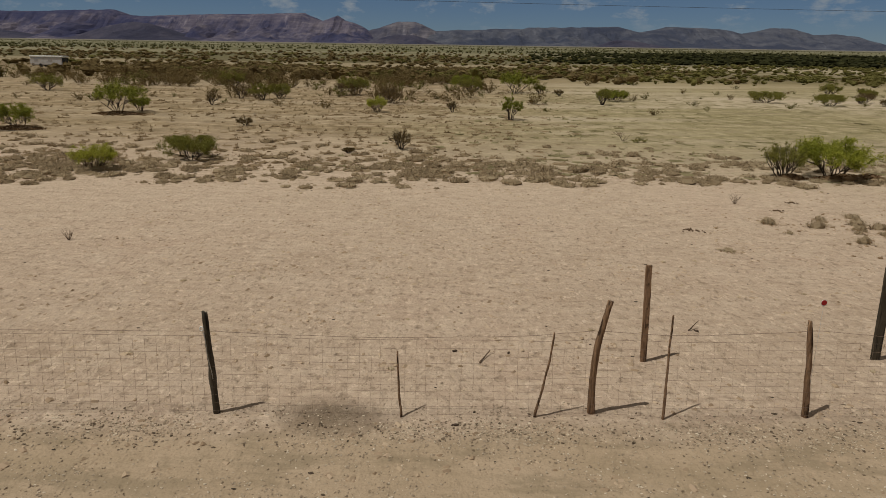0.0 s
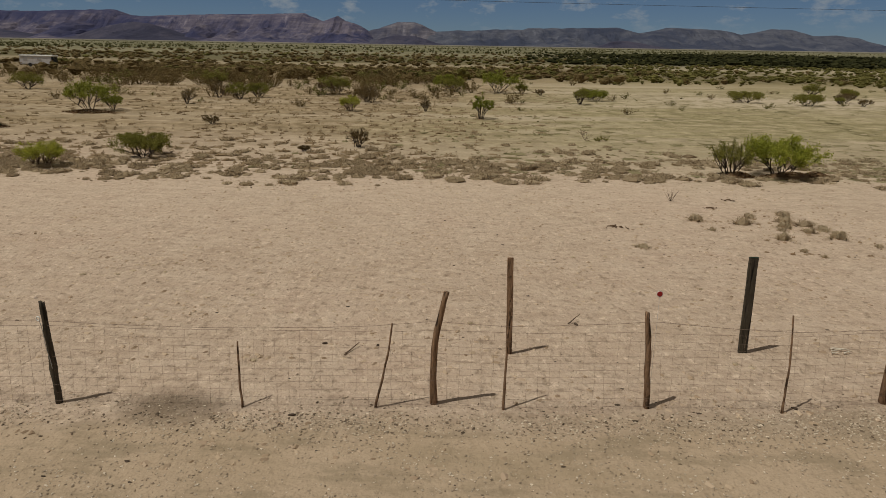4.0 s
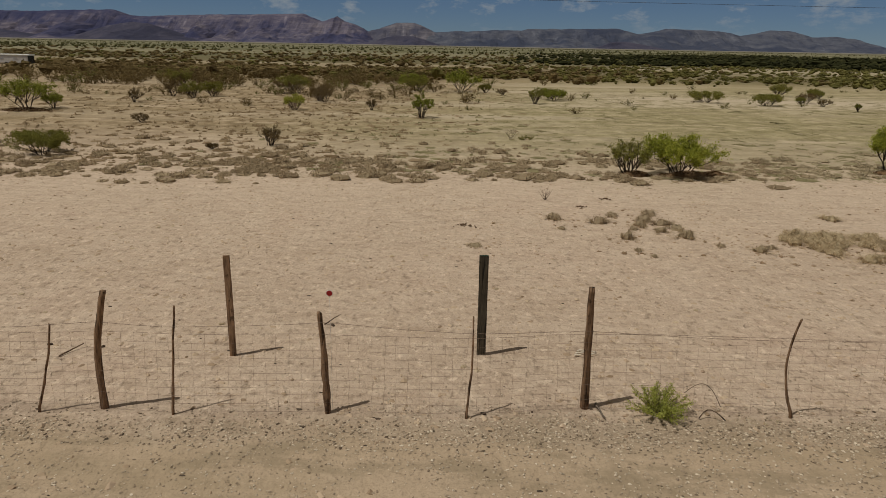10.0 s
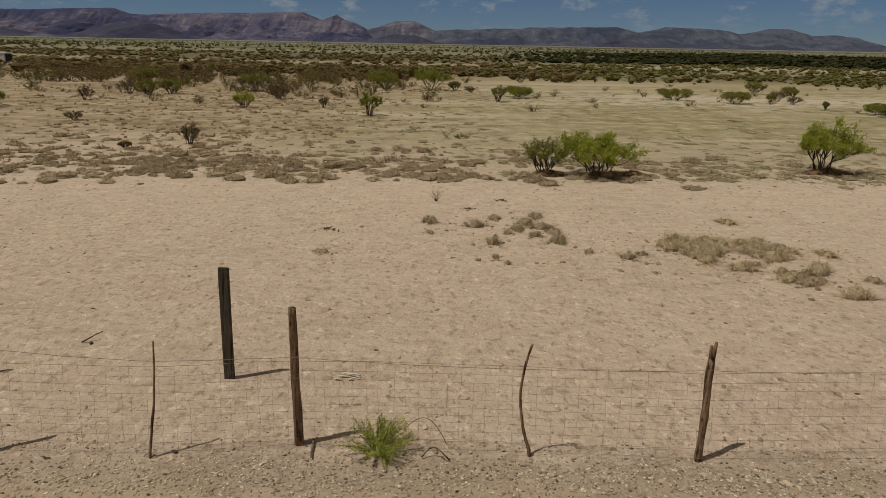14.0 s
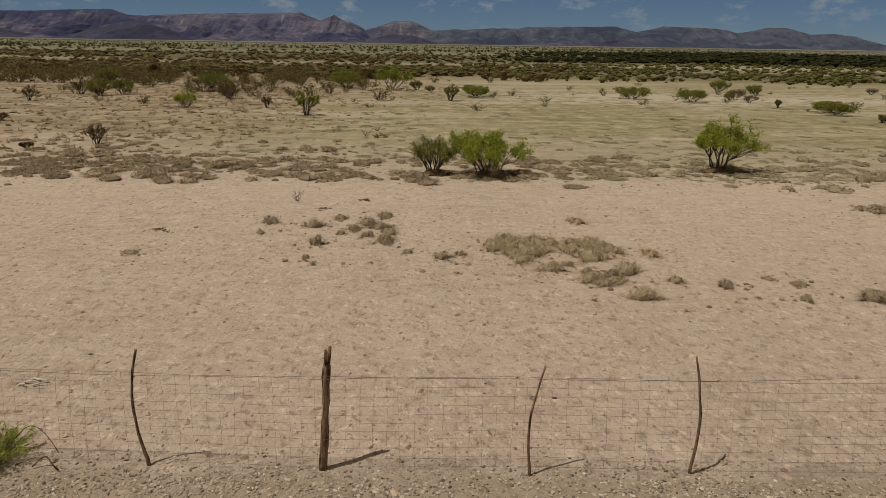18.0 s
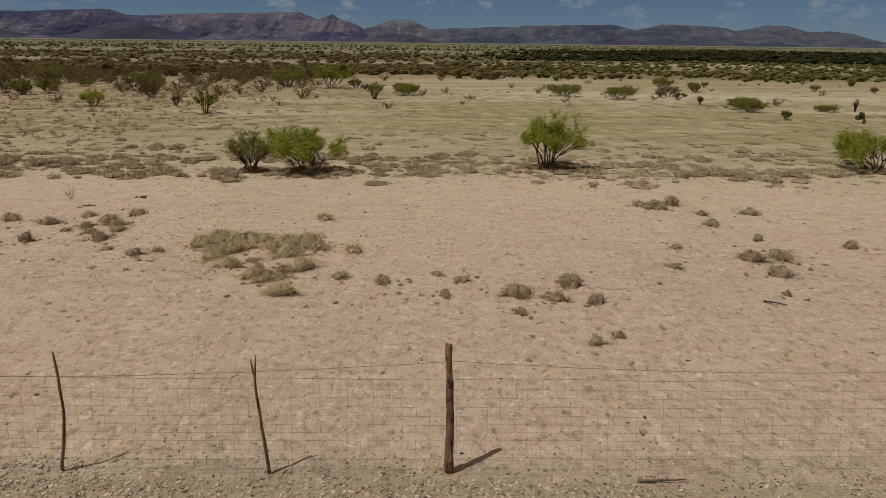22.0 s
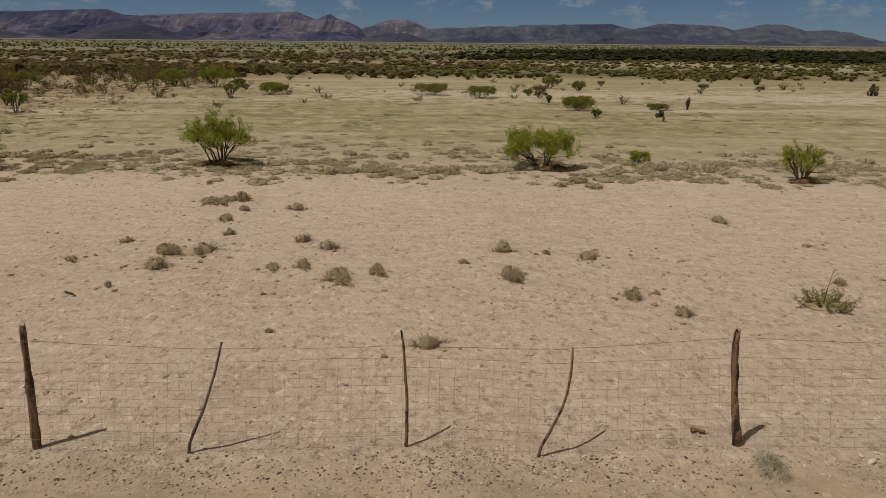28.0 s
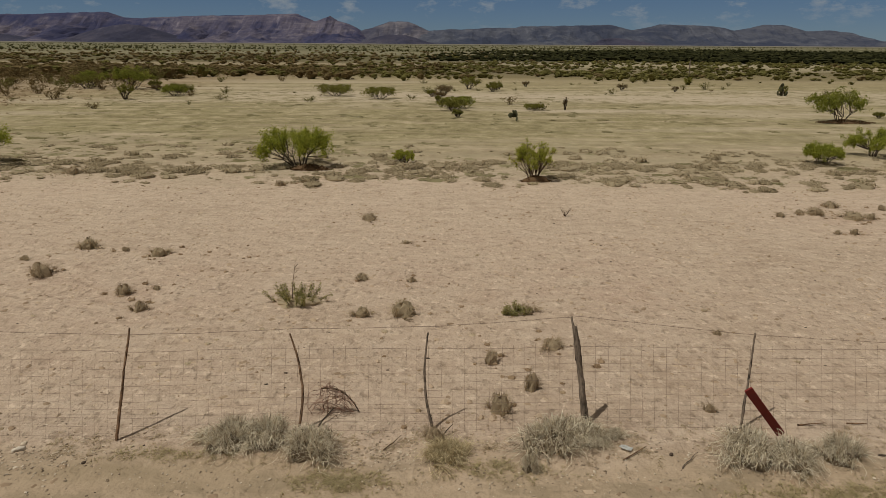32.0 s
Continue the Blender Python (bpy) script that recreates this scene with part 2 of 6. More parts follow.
    col = mix_of(nt, math_of(nt, "MULTIPLY", gray(nt, math_of(nt, "SUBTRACT", yy, math_of(nt, "MULTIPLY", redder, 3.0)), 24.0, 37.0), 0.92), col, grass_col)
    # matted turf: a low belt along the near edge of the flat, and streaks behind it
    turf = noise_tex(nt, 0.55, 7, 0.72, pos, (0.6, 1.3, 1.0))
    belt_y = math_of(nt, "SUBTRACT", yy, math_of(nt, "MULTIPLY", X, 0.03))
    belt = math_of(nt, "MULTIPLY", gray(nt, belt_y, 22.5, 30.0), gray(nt, belt_y, 38.0, 30.0))
    turf_col = mix_of(nt, redder, (0.36, 0.305, 0.195), (0.34, 0.255, 0.165))
    col = mix_of(nt, math_of(nt, "MULTIPLY", math_of(nt, "MULTIPLY", belt, gray(nt, turf, 0.46, 0.62)), math_of(nt, "SUBTRACT", 0.75, math_of(nt, "MULTIPLY", redder, 0.3))), col, turf_col)
    streak = noise_tex(nt, 0.16, 6, 0.7, pos, (0.45, 2.2, 1.0))
    streak_f = math_of(nt, "MULTIPLY", gray(nt, streak, 0.52, 0.62), math_of(nt, "MULTIPLY", gray(nt, Y, 27.0, 33.0), math_of(nt, "SUBTRACT", 0.48, math_of(nt, "MULTIPLY", redder, 0.28))))
    col = mix_of(nt, streak_f, col, (0.50, 0.405, 0.275))
    scuff = noise_tex(nt, 0.22, 8, 0.74, pos, (0.5, 2.6, 1.0))
    scuff_f = math_of(nt, "MULTIPLY", gray(nt, scuff, 0.51, 0.60), math_of(nt, "MULTIPLY", gray(nt, Y, 28.0, 36.0), 0.40))
    col = mix_of(nt, scuff_f, col, (0.235, 0.180, 0.110))
    col = mix_of(nt, math_of(nt, "MULTIPLY", math_of(nt, "MULTIPLY", gray(nt, scuff, 0.45, 0.38), gray(nt, Y, 26.0, 34.0)), 0.55), col, (0.56, 0.44, 0.315))
    # pale pan in the middle distance
    pan = noise_tex(nt, 0.05, 4, 0.6, pos, (0.35, 1.6, 1.0))
    pan_f = math_of(nt, "MULTIPLY", gray(nt, pan, 0.50, 0.59), math_of(nt, "MULTIPLY", gray(nt, Y, 32.0, 44.0), gray(nt, Y, 120.0, 95.0)))
    col = mix_of(nt, math_of(nt, "MULTIPLY", pan_f, math_of(nt, "SUBTRACT", 0.75, math_of(nt, "MULTIPLY", redder, 0.45))), col, (0.53, 0.435, 0.315))
    # a broad pale pan before the scrub, where the grass stops
    yw = math_of(nt, "ADD", Y, math_of(nt, "MULTIPLY", math_of(nt, "SUBTRACT", pan, 0.5), 46.0))
    pan_r = math_of(nt, "MULTIPLY", math_of(nt, "MULTIPLY", gray(nt, yw, 57.0, 62.0), gray(nt, yw, 82.0, 73.0)), gray(nt, math_of(nt, "SUBTRACT", X, math_of(nt, "MULTIPLY", Y, 0.10)), 2.0, 16.0))
    pan_r = math_of(nt, "MULTIPLY", pan_r, gray(nt, sward, 0.42, 0.54))
    col = mix_of(nt, math_of(nt, "MULTIPLY", pan_r, 0.72), col, (0.54, 0.445, 0.325))
    # far plain: strips of scrub and pale grass, litter and scrub shade painted dark
    far = math_of(nt, "MAXIMUM", Y, 60.0)
    cv = nt.nodes.new("ShaderNodeCombineXYZ")
    nt.links.new(math_of(nt, "MULTIPLY", math_of(nt, "DIVIDE", X, far), 1.1), cv.inputs[0])
    nt.links.new(math_of(nt, "MULTIPLY", math_of(nt, "LOGARITHM", far, 2.718), 5.0), cv.inputs[1])
    strips = noise_tex(nt, 1.0, 4, 0.6, cv.outputs[0])
    speckle = noise_tex(nt, 0.05, 4, 0.7, pos, (0.6, 0.35, 1.0))
    strips = math_of(nt, "ADD", strips, math_of(nt, "MULTIPLY", math_of(nt, "SUBTRACT", speckle, 0.5), 0.35))
    depth = gray(nt, math_of(nt, "LOGARITHM", far, 2.718), 4.6, 8.19)
    depth = math_of(nt, "ADD", depth, math_of(nt, "MULTIPLY", math_of(nt, "SUBTRACT", strips, 0.5), 0.18))
    far_col = ramp_of(nt, depth, [(0.0, (0.33, 0.265, 0.155)), (0.05, (0.24, 0.195, 0.105)), (0.12, (0.19, 0.155, 0.088)), (0.145, (0.26, 0.215, 0.13)), (0.165, (0.36, 0.302, 0.195)), (0.195, (0.33, 0.278, 0.178)), (0.215, (0.16, 0.138, 0.074)), (0.32, (0.14, 0.124, 0.064)), (0.36, (0.25, 0.22, 0.135)), (0.42, (0.20, 0.182, 0.108)), (0.48, (0.15, 0.14, 0.076)),
                                  (0.54, (0.23, 0.21, 0.126)), (0.60, (0.14, 0.132, 0.074)), (0.68, (0.23, 0.21, 0.128)), (0.77, (0.145, 0.135, 0.084)), (0.88, (0.15, 0.136, 0.098)), (0.93, (0.30, 0.265, 0.21)), (0.985, (0.24, 0.212, 0.175))])
    far_col = mix_of(nt, math_of(nt, "MULTIPLY", math_of(nt, "MULTIPLY", gray(nt, speckle, 0.50, 0.60), gray(nt, Y, 330.0, 480.0)), 0.6), far_col, (0.085, 0.085, 0.035))
    # thicket ground goes near black, its shade put into the colour
    wood_side = math_of(nt, "MULTIPLY", gray(nt, math_of(nt, "DIVIDE", X, far), 0.08, 0.30), math_of(nt, "MULTIPLY", gray(nt, Y, 205.0, 240.0), gray(nt, Y, 700.0, 480.0)))
    far_col = mix_of(nt, math_of(nt, "MULTIPLY", wood_side, 0.9), far_col, (0.045, 0.045, 0.022))
    near_red = math_of(nt, "MULTIPLY", redder, gray(nt, Y, 230.0, 160.0))
    far_col = mix_of(nt, math_of(nt, "MULTIPLY", near_red, 0.6), far_col, (0.27, 0.195, 0.118))
    col = mix_of(nt, gray(nt, Y, 88.0, 118.0), col, far_col)
    # dark stain beside the fence
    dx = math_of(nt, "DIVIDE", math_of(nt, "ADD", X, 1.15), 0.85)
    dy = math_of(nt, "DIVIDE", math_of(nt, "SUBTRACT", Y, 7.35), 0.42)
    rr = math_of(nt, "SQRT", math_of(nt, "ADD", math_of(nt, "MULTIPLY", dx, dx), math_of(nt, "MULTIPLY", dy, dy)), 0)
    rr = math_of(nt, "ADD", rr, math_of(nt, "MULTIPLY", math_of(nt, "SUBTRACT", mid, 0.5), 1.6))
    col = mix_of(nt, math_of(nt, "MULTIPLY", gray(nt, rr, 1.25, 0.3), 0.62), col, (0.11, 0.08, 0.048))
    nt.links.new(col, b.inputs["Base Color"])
    rel = math_of(nt, "ADD", math_of(nt, "MULTIPLY", fine, 0.7), math_of(nt, "MULTIPLY", grain, 0.16))
    ripple = noise_tex(nt, 13.0, 4, 0.6, pos, (1.0, 0.8, 1.0))
    rel = math_of(nt, "ADD", rel, math_of(nt, "MULTIPLY", ripple, 0.38))
    rel = math_of(nt, "SUBTRACT", rel, math_of(nt, "MULTIPLY", churn, 1.1))
    rel = math_of(nt, "SUBTRACT", rel, math_of(nt, "MULTIPLY", flake, 0.22))
    rel = math_of(nt, "SUBTRACT", rel, math_of(nt, "MULTIPLY", hollow, 0.55))
    rel = math_of(nt, "SUBTRACT", rel, math_of(nt, "MULTIPLY", gray(nt, marks, 0.50, 0.78), 0.5))
    rel = math_of(nt, "MULTIPLY", rel, math_of(nt, "SUBTRACT", 1.0, math_of(nt, "MULTIPLY", track, 0.45)))
    bump_of(nt, b, rel, 0.055, 0.85)
    return m


SAND_A, SAND_B, SAND_C, SAND_D = (0.42, 0.314, 0.228), (0.495, 0.374, 0.278), (0.47, 0.338, 0.252), (0.53, 0.412, 0.312)
SOIL = ground_material()


def wood_material(name, dark, light, grain_scale=42.0):
    m, nt, b = mat_nodes(name, 0.85, 0.2)
    pos = nt.nodes.new("ShaderNodeTexCoord").outputs["Object"]
    g = noise_tex(nt, grain_scale, 6, 0.7, pos, (1.0, 1.0, 0.08))
    w = noise_tex(nt, 3.0, 4, 0.6, pos)
    col = ramp_of(nt, g, [(0.34, dark), (0.47, tuple(0.55 * a + 0.45 * b for a, b in zip(dark, light))), (0.66, light)])
    col = mix_of(nt, math_of(nt, "MULTIPLY", gray(nt, w, 0.45, 0.75), 0.5), col, tuple(v * 0.55 for v in dark))
    nt.links.new(col, b.inputs["Base Color"])
    # long checks and dark knots
    crack = noise_tex(nt, grain_scale * 0.5, 3, 0.5, pos, (1.0, 1.0, 0.05))
    col = mix_of(nt, math_of(nt, "MULTIPLY", gray(nt, crack, 0.58, 0.64), 0.85), col, tuple(v * 0.3 for v in dark))
    knot = noise_tex(nt, 9.0, 2, 0.5, pos, (1.0, 1.0, 0.8))
    col = mix_of(nt, math_of(nt, "MULTIPLY", gray(nt, knot, 0.62, 0.68), 0.7), col, tuple(v * 0.4 for v in dark))
    nt.links.new(col, b.inputs["Base Color"])
    bump_of(nt, b, math_of(nt, "SUBTRACT", g, math_of(nt, "MULTIPLY", gray(nt, crack, 0.55, 0.64), 0.6)), 0.014, 0.9)
    return m


WOOD = wood_material("weathered_wood", (0.088, 0.050, 0.029), (0.38, 0.235, 0.137))
WOOD_GREY = wood_material("silvered_wood", (0.09, 0.068, 0.05), (0.34, 0.265, 0.20))
WOOD_DARK = wood_material("dark_treated_wood", (0.042, 0.034, 0.024), (0.11, 0.09, 0.062))
TWIG = wood_material("dry_twig", (0.09, 0.06, 0.04), (0.24, 0.17, 0.11), 30)
BARK = wood_material("shrub_bark", (0.04, 0.03, 0.022), (0.12, 0.09, 0.065), 25)


def island_material(name, colours, rough=0.8, trans=0.0, spec=0.2, grain=0.0):
    """Many small pieces in one mesh, each with its own shade."""
    m, nt, b = mat_nodes(name, rough, spec)
    geo = nt.nodes.new("ShaderNodeNewGeometry")
    n = len(colours) - 1
    col = ramp_of(nt, geo.outputs["Random Per Island"], [(i / n, c) for i, c in enumerate(colours)])
    if grain:
        g = noise_tex(nt, grain, 4, 0.6)
        col = mix_of(nt, math_of(nt, "MULTIPLY", gray(nt, g, 0.45, 0.75), 0.4), col, tuple(v * 0.5 for v in colours[0]))
        bump_of(nt, b, g, 0.01, 0.6)
    nt.links.new(col, b.inputs["Base Color"])
    if trans:
        t, mx = nt.nodes.new("ShaderNodeBsdfTranslucent"), nt.nodes.new("ShaderNodeMixShader")
        nt.links.new(col, t.inputs["Color"])
        mx.inputs[0].default_value = trans
        nt.links.new(b.outputs[0], mx.inputs[1])
        nt.links.new(t.outputs[0], mx.inputs[2])
        nt.links.new(mx.outputs[0], nt.nodes["Material Output"].inputs["Surface"])
    return m


LEAF = {
    # shaded copy of the mesquite leaf for farther shrubs, darkened in its colour
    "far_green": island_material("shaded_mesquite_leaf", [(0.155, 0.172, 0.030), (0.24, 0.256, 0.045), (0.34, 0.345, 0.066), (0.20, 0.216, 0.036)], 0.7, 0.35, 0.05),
    "green": island_material("mesquite_leaf", [(0.20, 0.222, 0.032), (0.325, 0.35, 0.050), (0.475, 0.48, 0.082), (0.255, 0.28, 0.040)], 0.7, 0.4, 0.05),
    "yellow": island_material("yellow_green_leaf", [(0.27, 0.285, 0.042), (0.40, 0.41, 0.066), (0.53, 0.52, 0.106), (0.33, 0.33, 0.053)], 0.7, 0.5, 0.05),
    "fresh": island_material("fresh_narrow_leaf", [(0.30, 0.335, 0.070), (0.42, 0.45, 0.10), (0.56, 0.57, 0.16), (0.36, 0.37, 0.085)], 0.7, 0.5, 0.05),
    "herb": island_material("grey_green_herb_leaf", [(0.24, 0.23, 0.085), (0.36, 0.335, 0.125), (0.46, 0.41, 0.18), (0.30, 0.27, 0.12)], 0.8, 0.4, 0.05),
    "olive": island_material("creosote_leaf", [(0.144, 0.142, 0.030), (0.216, 0.210, 0.047), (0.300, 0.280, 0.068), (0.180, 0.168, 0.040)], 0.7, 0.3, 0.05),
    "brown": island_material("dry_shrub_leaf", [(0.08, 0.054, 0.024), (0.145, 0.098, 0.044), (0.21, 0.145, 0.066), (0.12, 0.09, 0.034)], 0.8, 0.15, 0.05),
}
STRAW = island_material("dry_grass", [(0.44, 0.345, 0.225), (0.58, 0.465, 0.315), (0.70, 0.575, 0.405), (0.50, 0.40, 0.265)], 0.9, 0.35, 0.03)
STRAW_DARK = island_material("weathered_grass", [(0.33, 0.255, 0.16), (0.45, 0.355, 0.23), (0.56, 0.45, 0.30), (0.38, 0.30, 0.19)], 0.9, 0.35, 0.03)
STRAW_OLIVE = island_material("greenish_straw", [(0.34, 0.27, 0.15), (0.58, 0.48, 0.29), (0.74, 0.62, 0.41), (0.46, 0.38, 0.22)], 0.9, 0.35, 0.03)
STRAW_BROWN = island_material("brown_dry_grass", [(0.29, 0.22, 0.135), (0.40, 0.31, 0.20), (0.52, 0.41, 0.275), (0.34, 0.265, 0.165)], 0.9, 0.3, 0.03)
STRAW_PATCH = island_material("patchy_straw", [(0.36, 0.275, 0.16), (0.56, 0.445, 0.285), (0.74, 0.60, 0.40), (0.45, 0.355, 0.22)], 0.9, 0.3, 0.03)
STRAW_GREY = island_material("silvery_grass", [(0.14, 0.098, 0.058), (0.66, 0.58, 0.43), (0.86, 0.78, 0.62), (0.34, 0.26, 0.16), (0.76, 0.68, 0.52), (0.70, 0.61, 0.45)], 0.85, 0.3, 0.05)
PEBBLE = island_material("limestone_gravel", [(0.20, 0.148, 0.098), (0.42, 0.33, 0.235), (0.56, 0.455, 0.335), (0.28, 0.21, 0.145), (0.48, 0.385, 0.28), (0.72, 0.61, 0.47)], 0.9, 0, 0.2, 25.0)
STONE_BROWN = island_material("brown_pebble", [(0.09, 0.065, 0.043), (0.19, 0.14, 0.095), (0.13, 0.09, 0.06), (0.25, 0.19, 0.135)], 0.9, 0, 0.2, 25.0)
STONE_DARK = island_material("dark_pebble", [(0.05, 0.038, 0.028), (0.11, 0.08, 0.055), (0.08, 0.055, 0.04)], 0.9, 0, 0.2, 25.0)
RUST = island_material("rusty_wire", [(0.15, 0.10, 0.07), (0.24, 0.168, 0.12), (0.19, 0.132, 0.094)], 0.7, 0, 0.4)


def plain_material(name, colour, rough=0.6, metal=0.0, wear=(0.3, 0.25, 0.2), amount=0.35, scale=6.0):
    m, nt, b = mat_nodes(name, rough, 0.4)
    n = noise_tex(nt, scale, 6, 0.65)
    nt.links.new(mix_of(nt, math_of(nt, "MULTIPLY", gray(nt, n, 0.5, 0.75), amount), colour, wear), b.inputs["Base Color"])
    b.inputs["Metallic"].default_value = metal
    bump_of(nt, b, n, 0.003, 0.4)
    return m


RED_PAINT = plain_material("faded_red_paint", (0.20, 0.018, 0.014), 0.5, 0, (0.10, 0.02, 0.015), 0.6, 9.0)
RED_REFLECTOR = plain_material("red_reflector", (0.34, 0.012, 0.016), 0.3, 0, (0.22, 0.010, 0.012), 0.4)
WHITE_PAINT = plain_material("white_sheet", (0.74, 0.74, 0.71), 0.5, 0, (0.5, 0.46, 0.4), 0.4, 2.0)
GREY_PANEL = plain_material("grey_panel", (0.42, 0.40, 0.40), 0.6, 0, (0.26, 0.22, 0.2), 0.6, 1.2)
DARK_RUBBER = plain_material("dark_rubber", (0.025, 0.025, 0.027), 0.8)
END_DARK = plain_material("dark_end_panel", (0.02, 0.025, 0.03), 0.15, 0, (0.03, 0.03, 0.03), 0.2)
GALVANISED = plain_material("galvanised_steel", (0.42, 0.42, 0.41), 0.45, 0.8)
CACTUS = plain_material("cactus_pad", (0.07, 0.07, 0.03), 0.6, 0, (0.12, 0.09, 0.04), 0.5, 12.0)


def rock_material(name, low, mid_c, high, dark, strata=0.03):
    m, nt, b = mat_nodes(name, 0.95, 0.1)
    pos = nt.nodes.new("ShaderNodeTexCoord").outputs["Object"]
    beds = noise_tex(nt, strata, 7, 0.75, pos, (0.16, 0.16, 1.2))
    gully = noise_tex(nt, 0.012, 7, 0.7, pos, (1.0, 0.6, 0.9))
    broad = noise_tex(nt, 0.0022, 4, 0.6, pos)
    col = ramp_of(nt, beds, [(0.32, low), (0.5, mid_c), (0.68, high)])
    ribs = noise_tex(nt, 0.022, 6, 0.7, pos, (1.0, 0.3, 0.16))
    col = mix_of(nt, math_of(nt, "MULTIPLY", gray(nt, ribs, 0.56, 0.68), 0.55), col, tuple(min(1.0, v * 1.5) for v in high))
    col = mix_of(nt, math_of(nt, "MULTIPLY", gray(nt, gully, 0.46, 0.66), 0.8), col, dark)
    # cloud shadow is painted onto the rock in broad dark-blue patches
    col = mix_of(nt, math_of(nt, "MULTIPLY", gray(nt, broad, 0.46, 0.56), 0.75), col, dark)
    nt.links.new(col, b.inputs["Base Color"])
    bump_of(nt, b, gully, 14.0, 0.8)
    return m


# the blue-violet tones put the distance haze into the rock colour
ROCK_RED = rock_material("hazed_mesa_rock", (0.072, 0.068, 0.112), (0.120, 0.107, 0.146), (0.202, 0.178, 0.206), (0.030, 0.036, 0.090))
ROCK_PALE = rock_material("hazed_butte_rock", (0.075, 0.072, 0.098), (0.13, 0.122, 0.147), (0.215, 0.200, 0.218), (0.048, 0.053, 0.088))
ROCK_GREY = rock_material("hazed_hill_rock", (0.064, 0.071, 0.098), (0.088, 0.094, 0.122), (0.122, 0.126, 0.152), (0.038, 0.047, 0.080))
ROCK_DARK = rock_material("hazed_dark_rock", (0.050, 0.050, 0.080), (0.066, 0.063, 0.092), (0.084, 0.079, 0.106), (0.038, 0.040, 0.070))


# ---- mesh tools ----
def mesh_of(name, verts, faces, material, smooth=False):
    me = bpy.data.meshes.new(name)
    me.from_pydata([tuple(v) for v in verts], [], [tuple(f) for f in faces])
    me.materials.append(material)
    if smooth:
        me.polygons.foreach_set("use_smooth", [True] * len(me.polygons))
    me.update()
    return me


def fast_mesh(name, verts, faces, material, smooth=False):
    """Large meshes from numpy arrays; all faces have the same number of corners."""
    me = bpy.data.meshes.new(name)
    k = faces.shape[1]
    me.vertices.add(len(verts))
    me.vertices.foreach_set("co", np.ascontiguousarray(verts, dtype=np.float32).ravel())
    me.loops.add(faces.size)
    me.loops.foreach_set("vertex_index", np.ascontiguousarray(faces, dtype=np.int32).ravel())
    me.polygons.add(len(faces))
    me.polygons.foreach_set("loop_start", np.arange(0, faces.size, k, dtype=np.int32))
    me.polygons.foreach_set("use_smooth", np.full(len(faces), smooth))
    me.materials.append(material)
    me.update(calc_edges=True)
    return me


def part(name, me, parent, label=""):
    ob = new(name, me)
    ob.parent = parent
    return tagged(ob, label)


def tube(path, radii, sides=6, cap=True):
    """Verts and faces of a tapered tube along a path."""
    verts, faces = [], []
    for i, (p, r) in enumerate(zip(path, radii)):
        a, c = path[max(i - 1, 0)], path[min(i + 1, len(path) - 1)]
        d = (Vector(c) - Vector(a)).normalized()
        u = d.orthogonal().normalized() if abs(d.z) < 0.2 else d.cross(Vector((0, 1, 0))).normalized()
        v = d.cross(u)
        for k in range(sides):
            w = 2 * math.pi * k / sides
            verts.append(Vector(p) + (u * math.cos(w) + v * math.sin(w)) * r)
    for i in range(len(path) - 1):
        for k in range(sides):
            j = (k + 1) % sides
            faces.append((i * sides + k, i * sides + j, (i + 1) * sides + j, (i + 1) * sides + k))
    if cap:
        faces.append(tuple(range(sides))[::-1])
        faces.append(tuple((len(path) - 1) * sides + k for k in range(sides)))
    return verts, faces


def join(lists):
    verts, faces = [], []
    for v, f in lists:
        n = len(verts)
        verts += list(v)
        faces += [tuple(i + n for i in g) for g in f]
    return verts, faces


def box(bm, x0, x1, y0, y1, z0, z1, bevel=0.0):
    r = bmesh.ops.create_cube(bm, size=1.0)
    bmesh.ops.scale(bm, vec=(x1 - x0, y1 - y0, z1 - z0), verts=r["verts"])
    bmesh.ops.translate(bm, vec=((x0 + x1) / 2, (y0 + y1) / 2, (z0 + z1) / 2), verts=r["verts"])
    if bevel:
        bmesh.ops.bevel(bm, geom=list({e for v in r["verts"] for e in v.link_edges}), offset=bevel, segments=3, affect="EDGES")


def box_part(name, parent, dims, material, bevel=0.0, label=""):
    bm = bmesh.new()
    box(bm, *dims, bevel)
    me = bpy.data.meshes.new(name)
    bm.to_mesh(me)
    bm.free()
    me.materials.append(material)
    return part(name, me, parent, label)


# ---- ground: one sheet from the track to the foot of the mesas ----
def ground_z(x, y):
    z = 0.0
    if y > 22:
        z += 0.007 * (y - 22)
    if y > 150:
        z += 0.0077 * (y - 150)
    n = noise.noise(Vector((x * 0.35, y * 0.35, 0.3))) * 0.025 + noise.noise(Vector((x * 1.1, y * 1.6, 4.1))) * 0.013
    if 21 < y < 60:
        n += 0.07 * max(0.0, noise.noise(Vector((x * 0.8, y * 0.8, 9.0)))) * min(1.0, (y - 21) / 6)
    if y > 60:
        n += min(1.0, (y - 60) / 200) * 0.5 * noise.noise(Vector((x * 0.012, y * 0.012, 2.0)))
    if 4.5 < y < 34:
        t = noise.noise(Vector((x * 2.6, y * 3.2, 21.0)))
        n -= 0.05 * max(0.0, t - 0.2) * (0.6 + noise.noise(Vector((x * 0.25, y * 0.3, 31.0))))
        n += 0.012 * noise.noise(Vector((x * 5.5, y * 5.5, 41.0)))
    line = y - (7.45 + 0.038 * x)
    n += 0.02 * math.exp(-((line + 0.5) / 0.3) ** 2)
    if y < 14 and 12 < x < 37:  # a slight dip along the fence
        n -= 0.030 * min(1.0, (x - 12) / 7) * min(1.0, (37 - x) / 4) * math.exp(-((line - 0.1) / 2.2) ** 2)
    return z + n


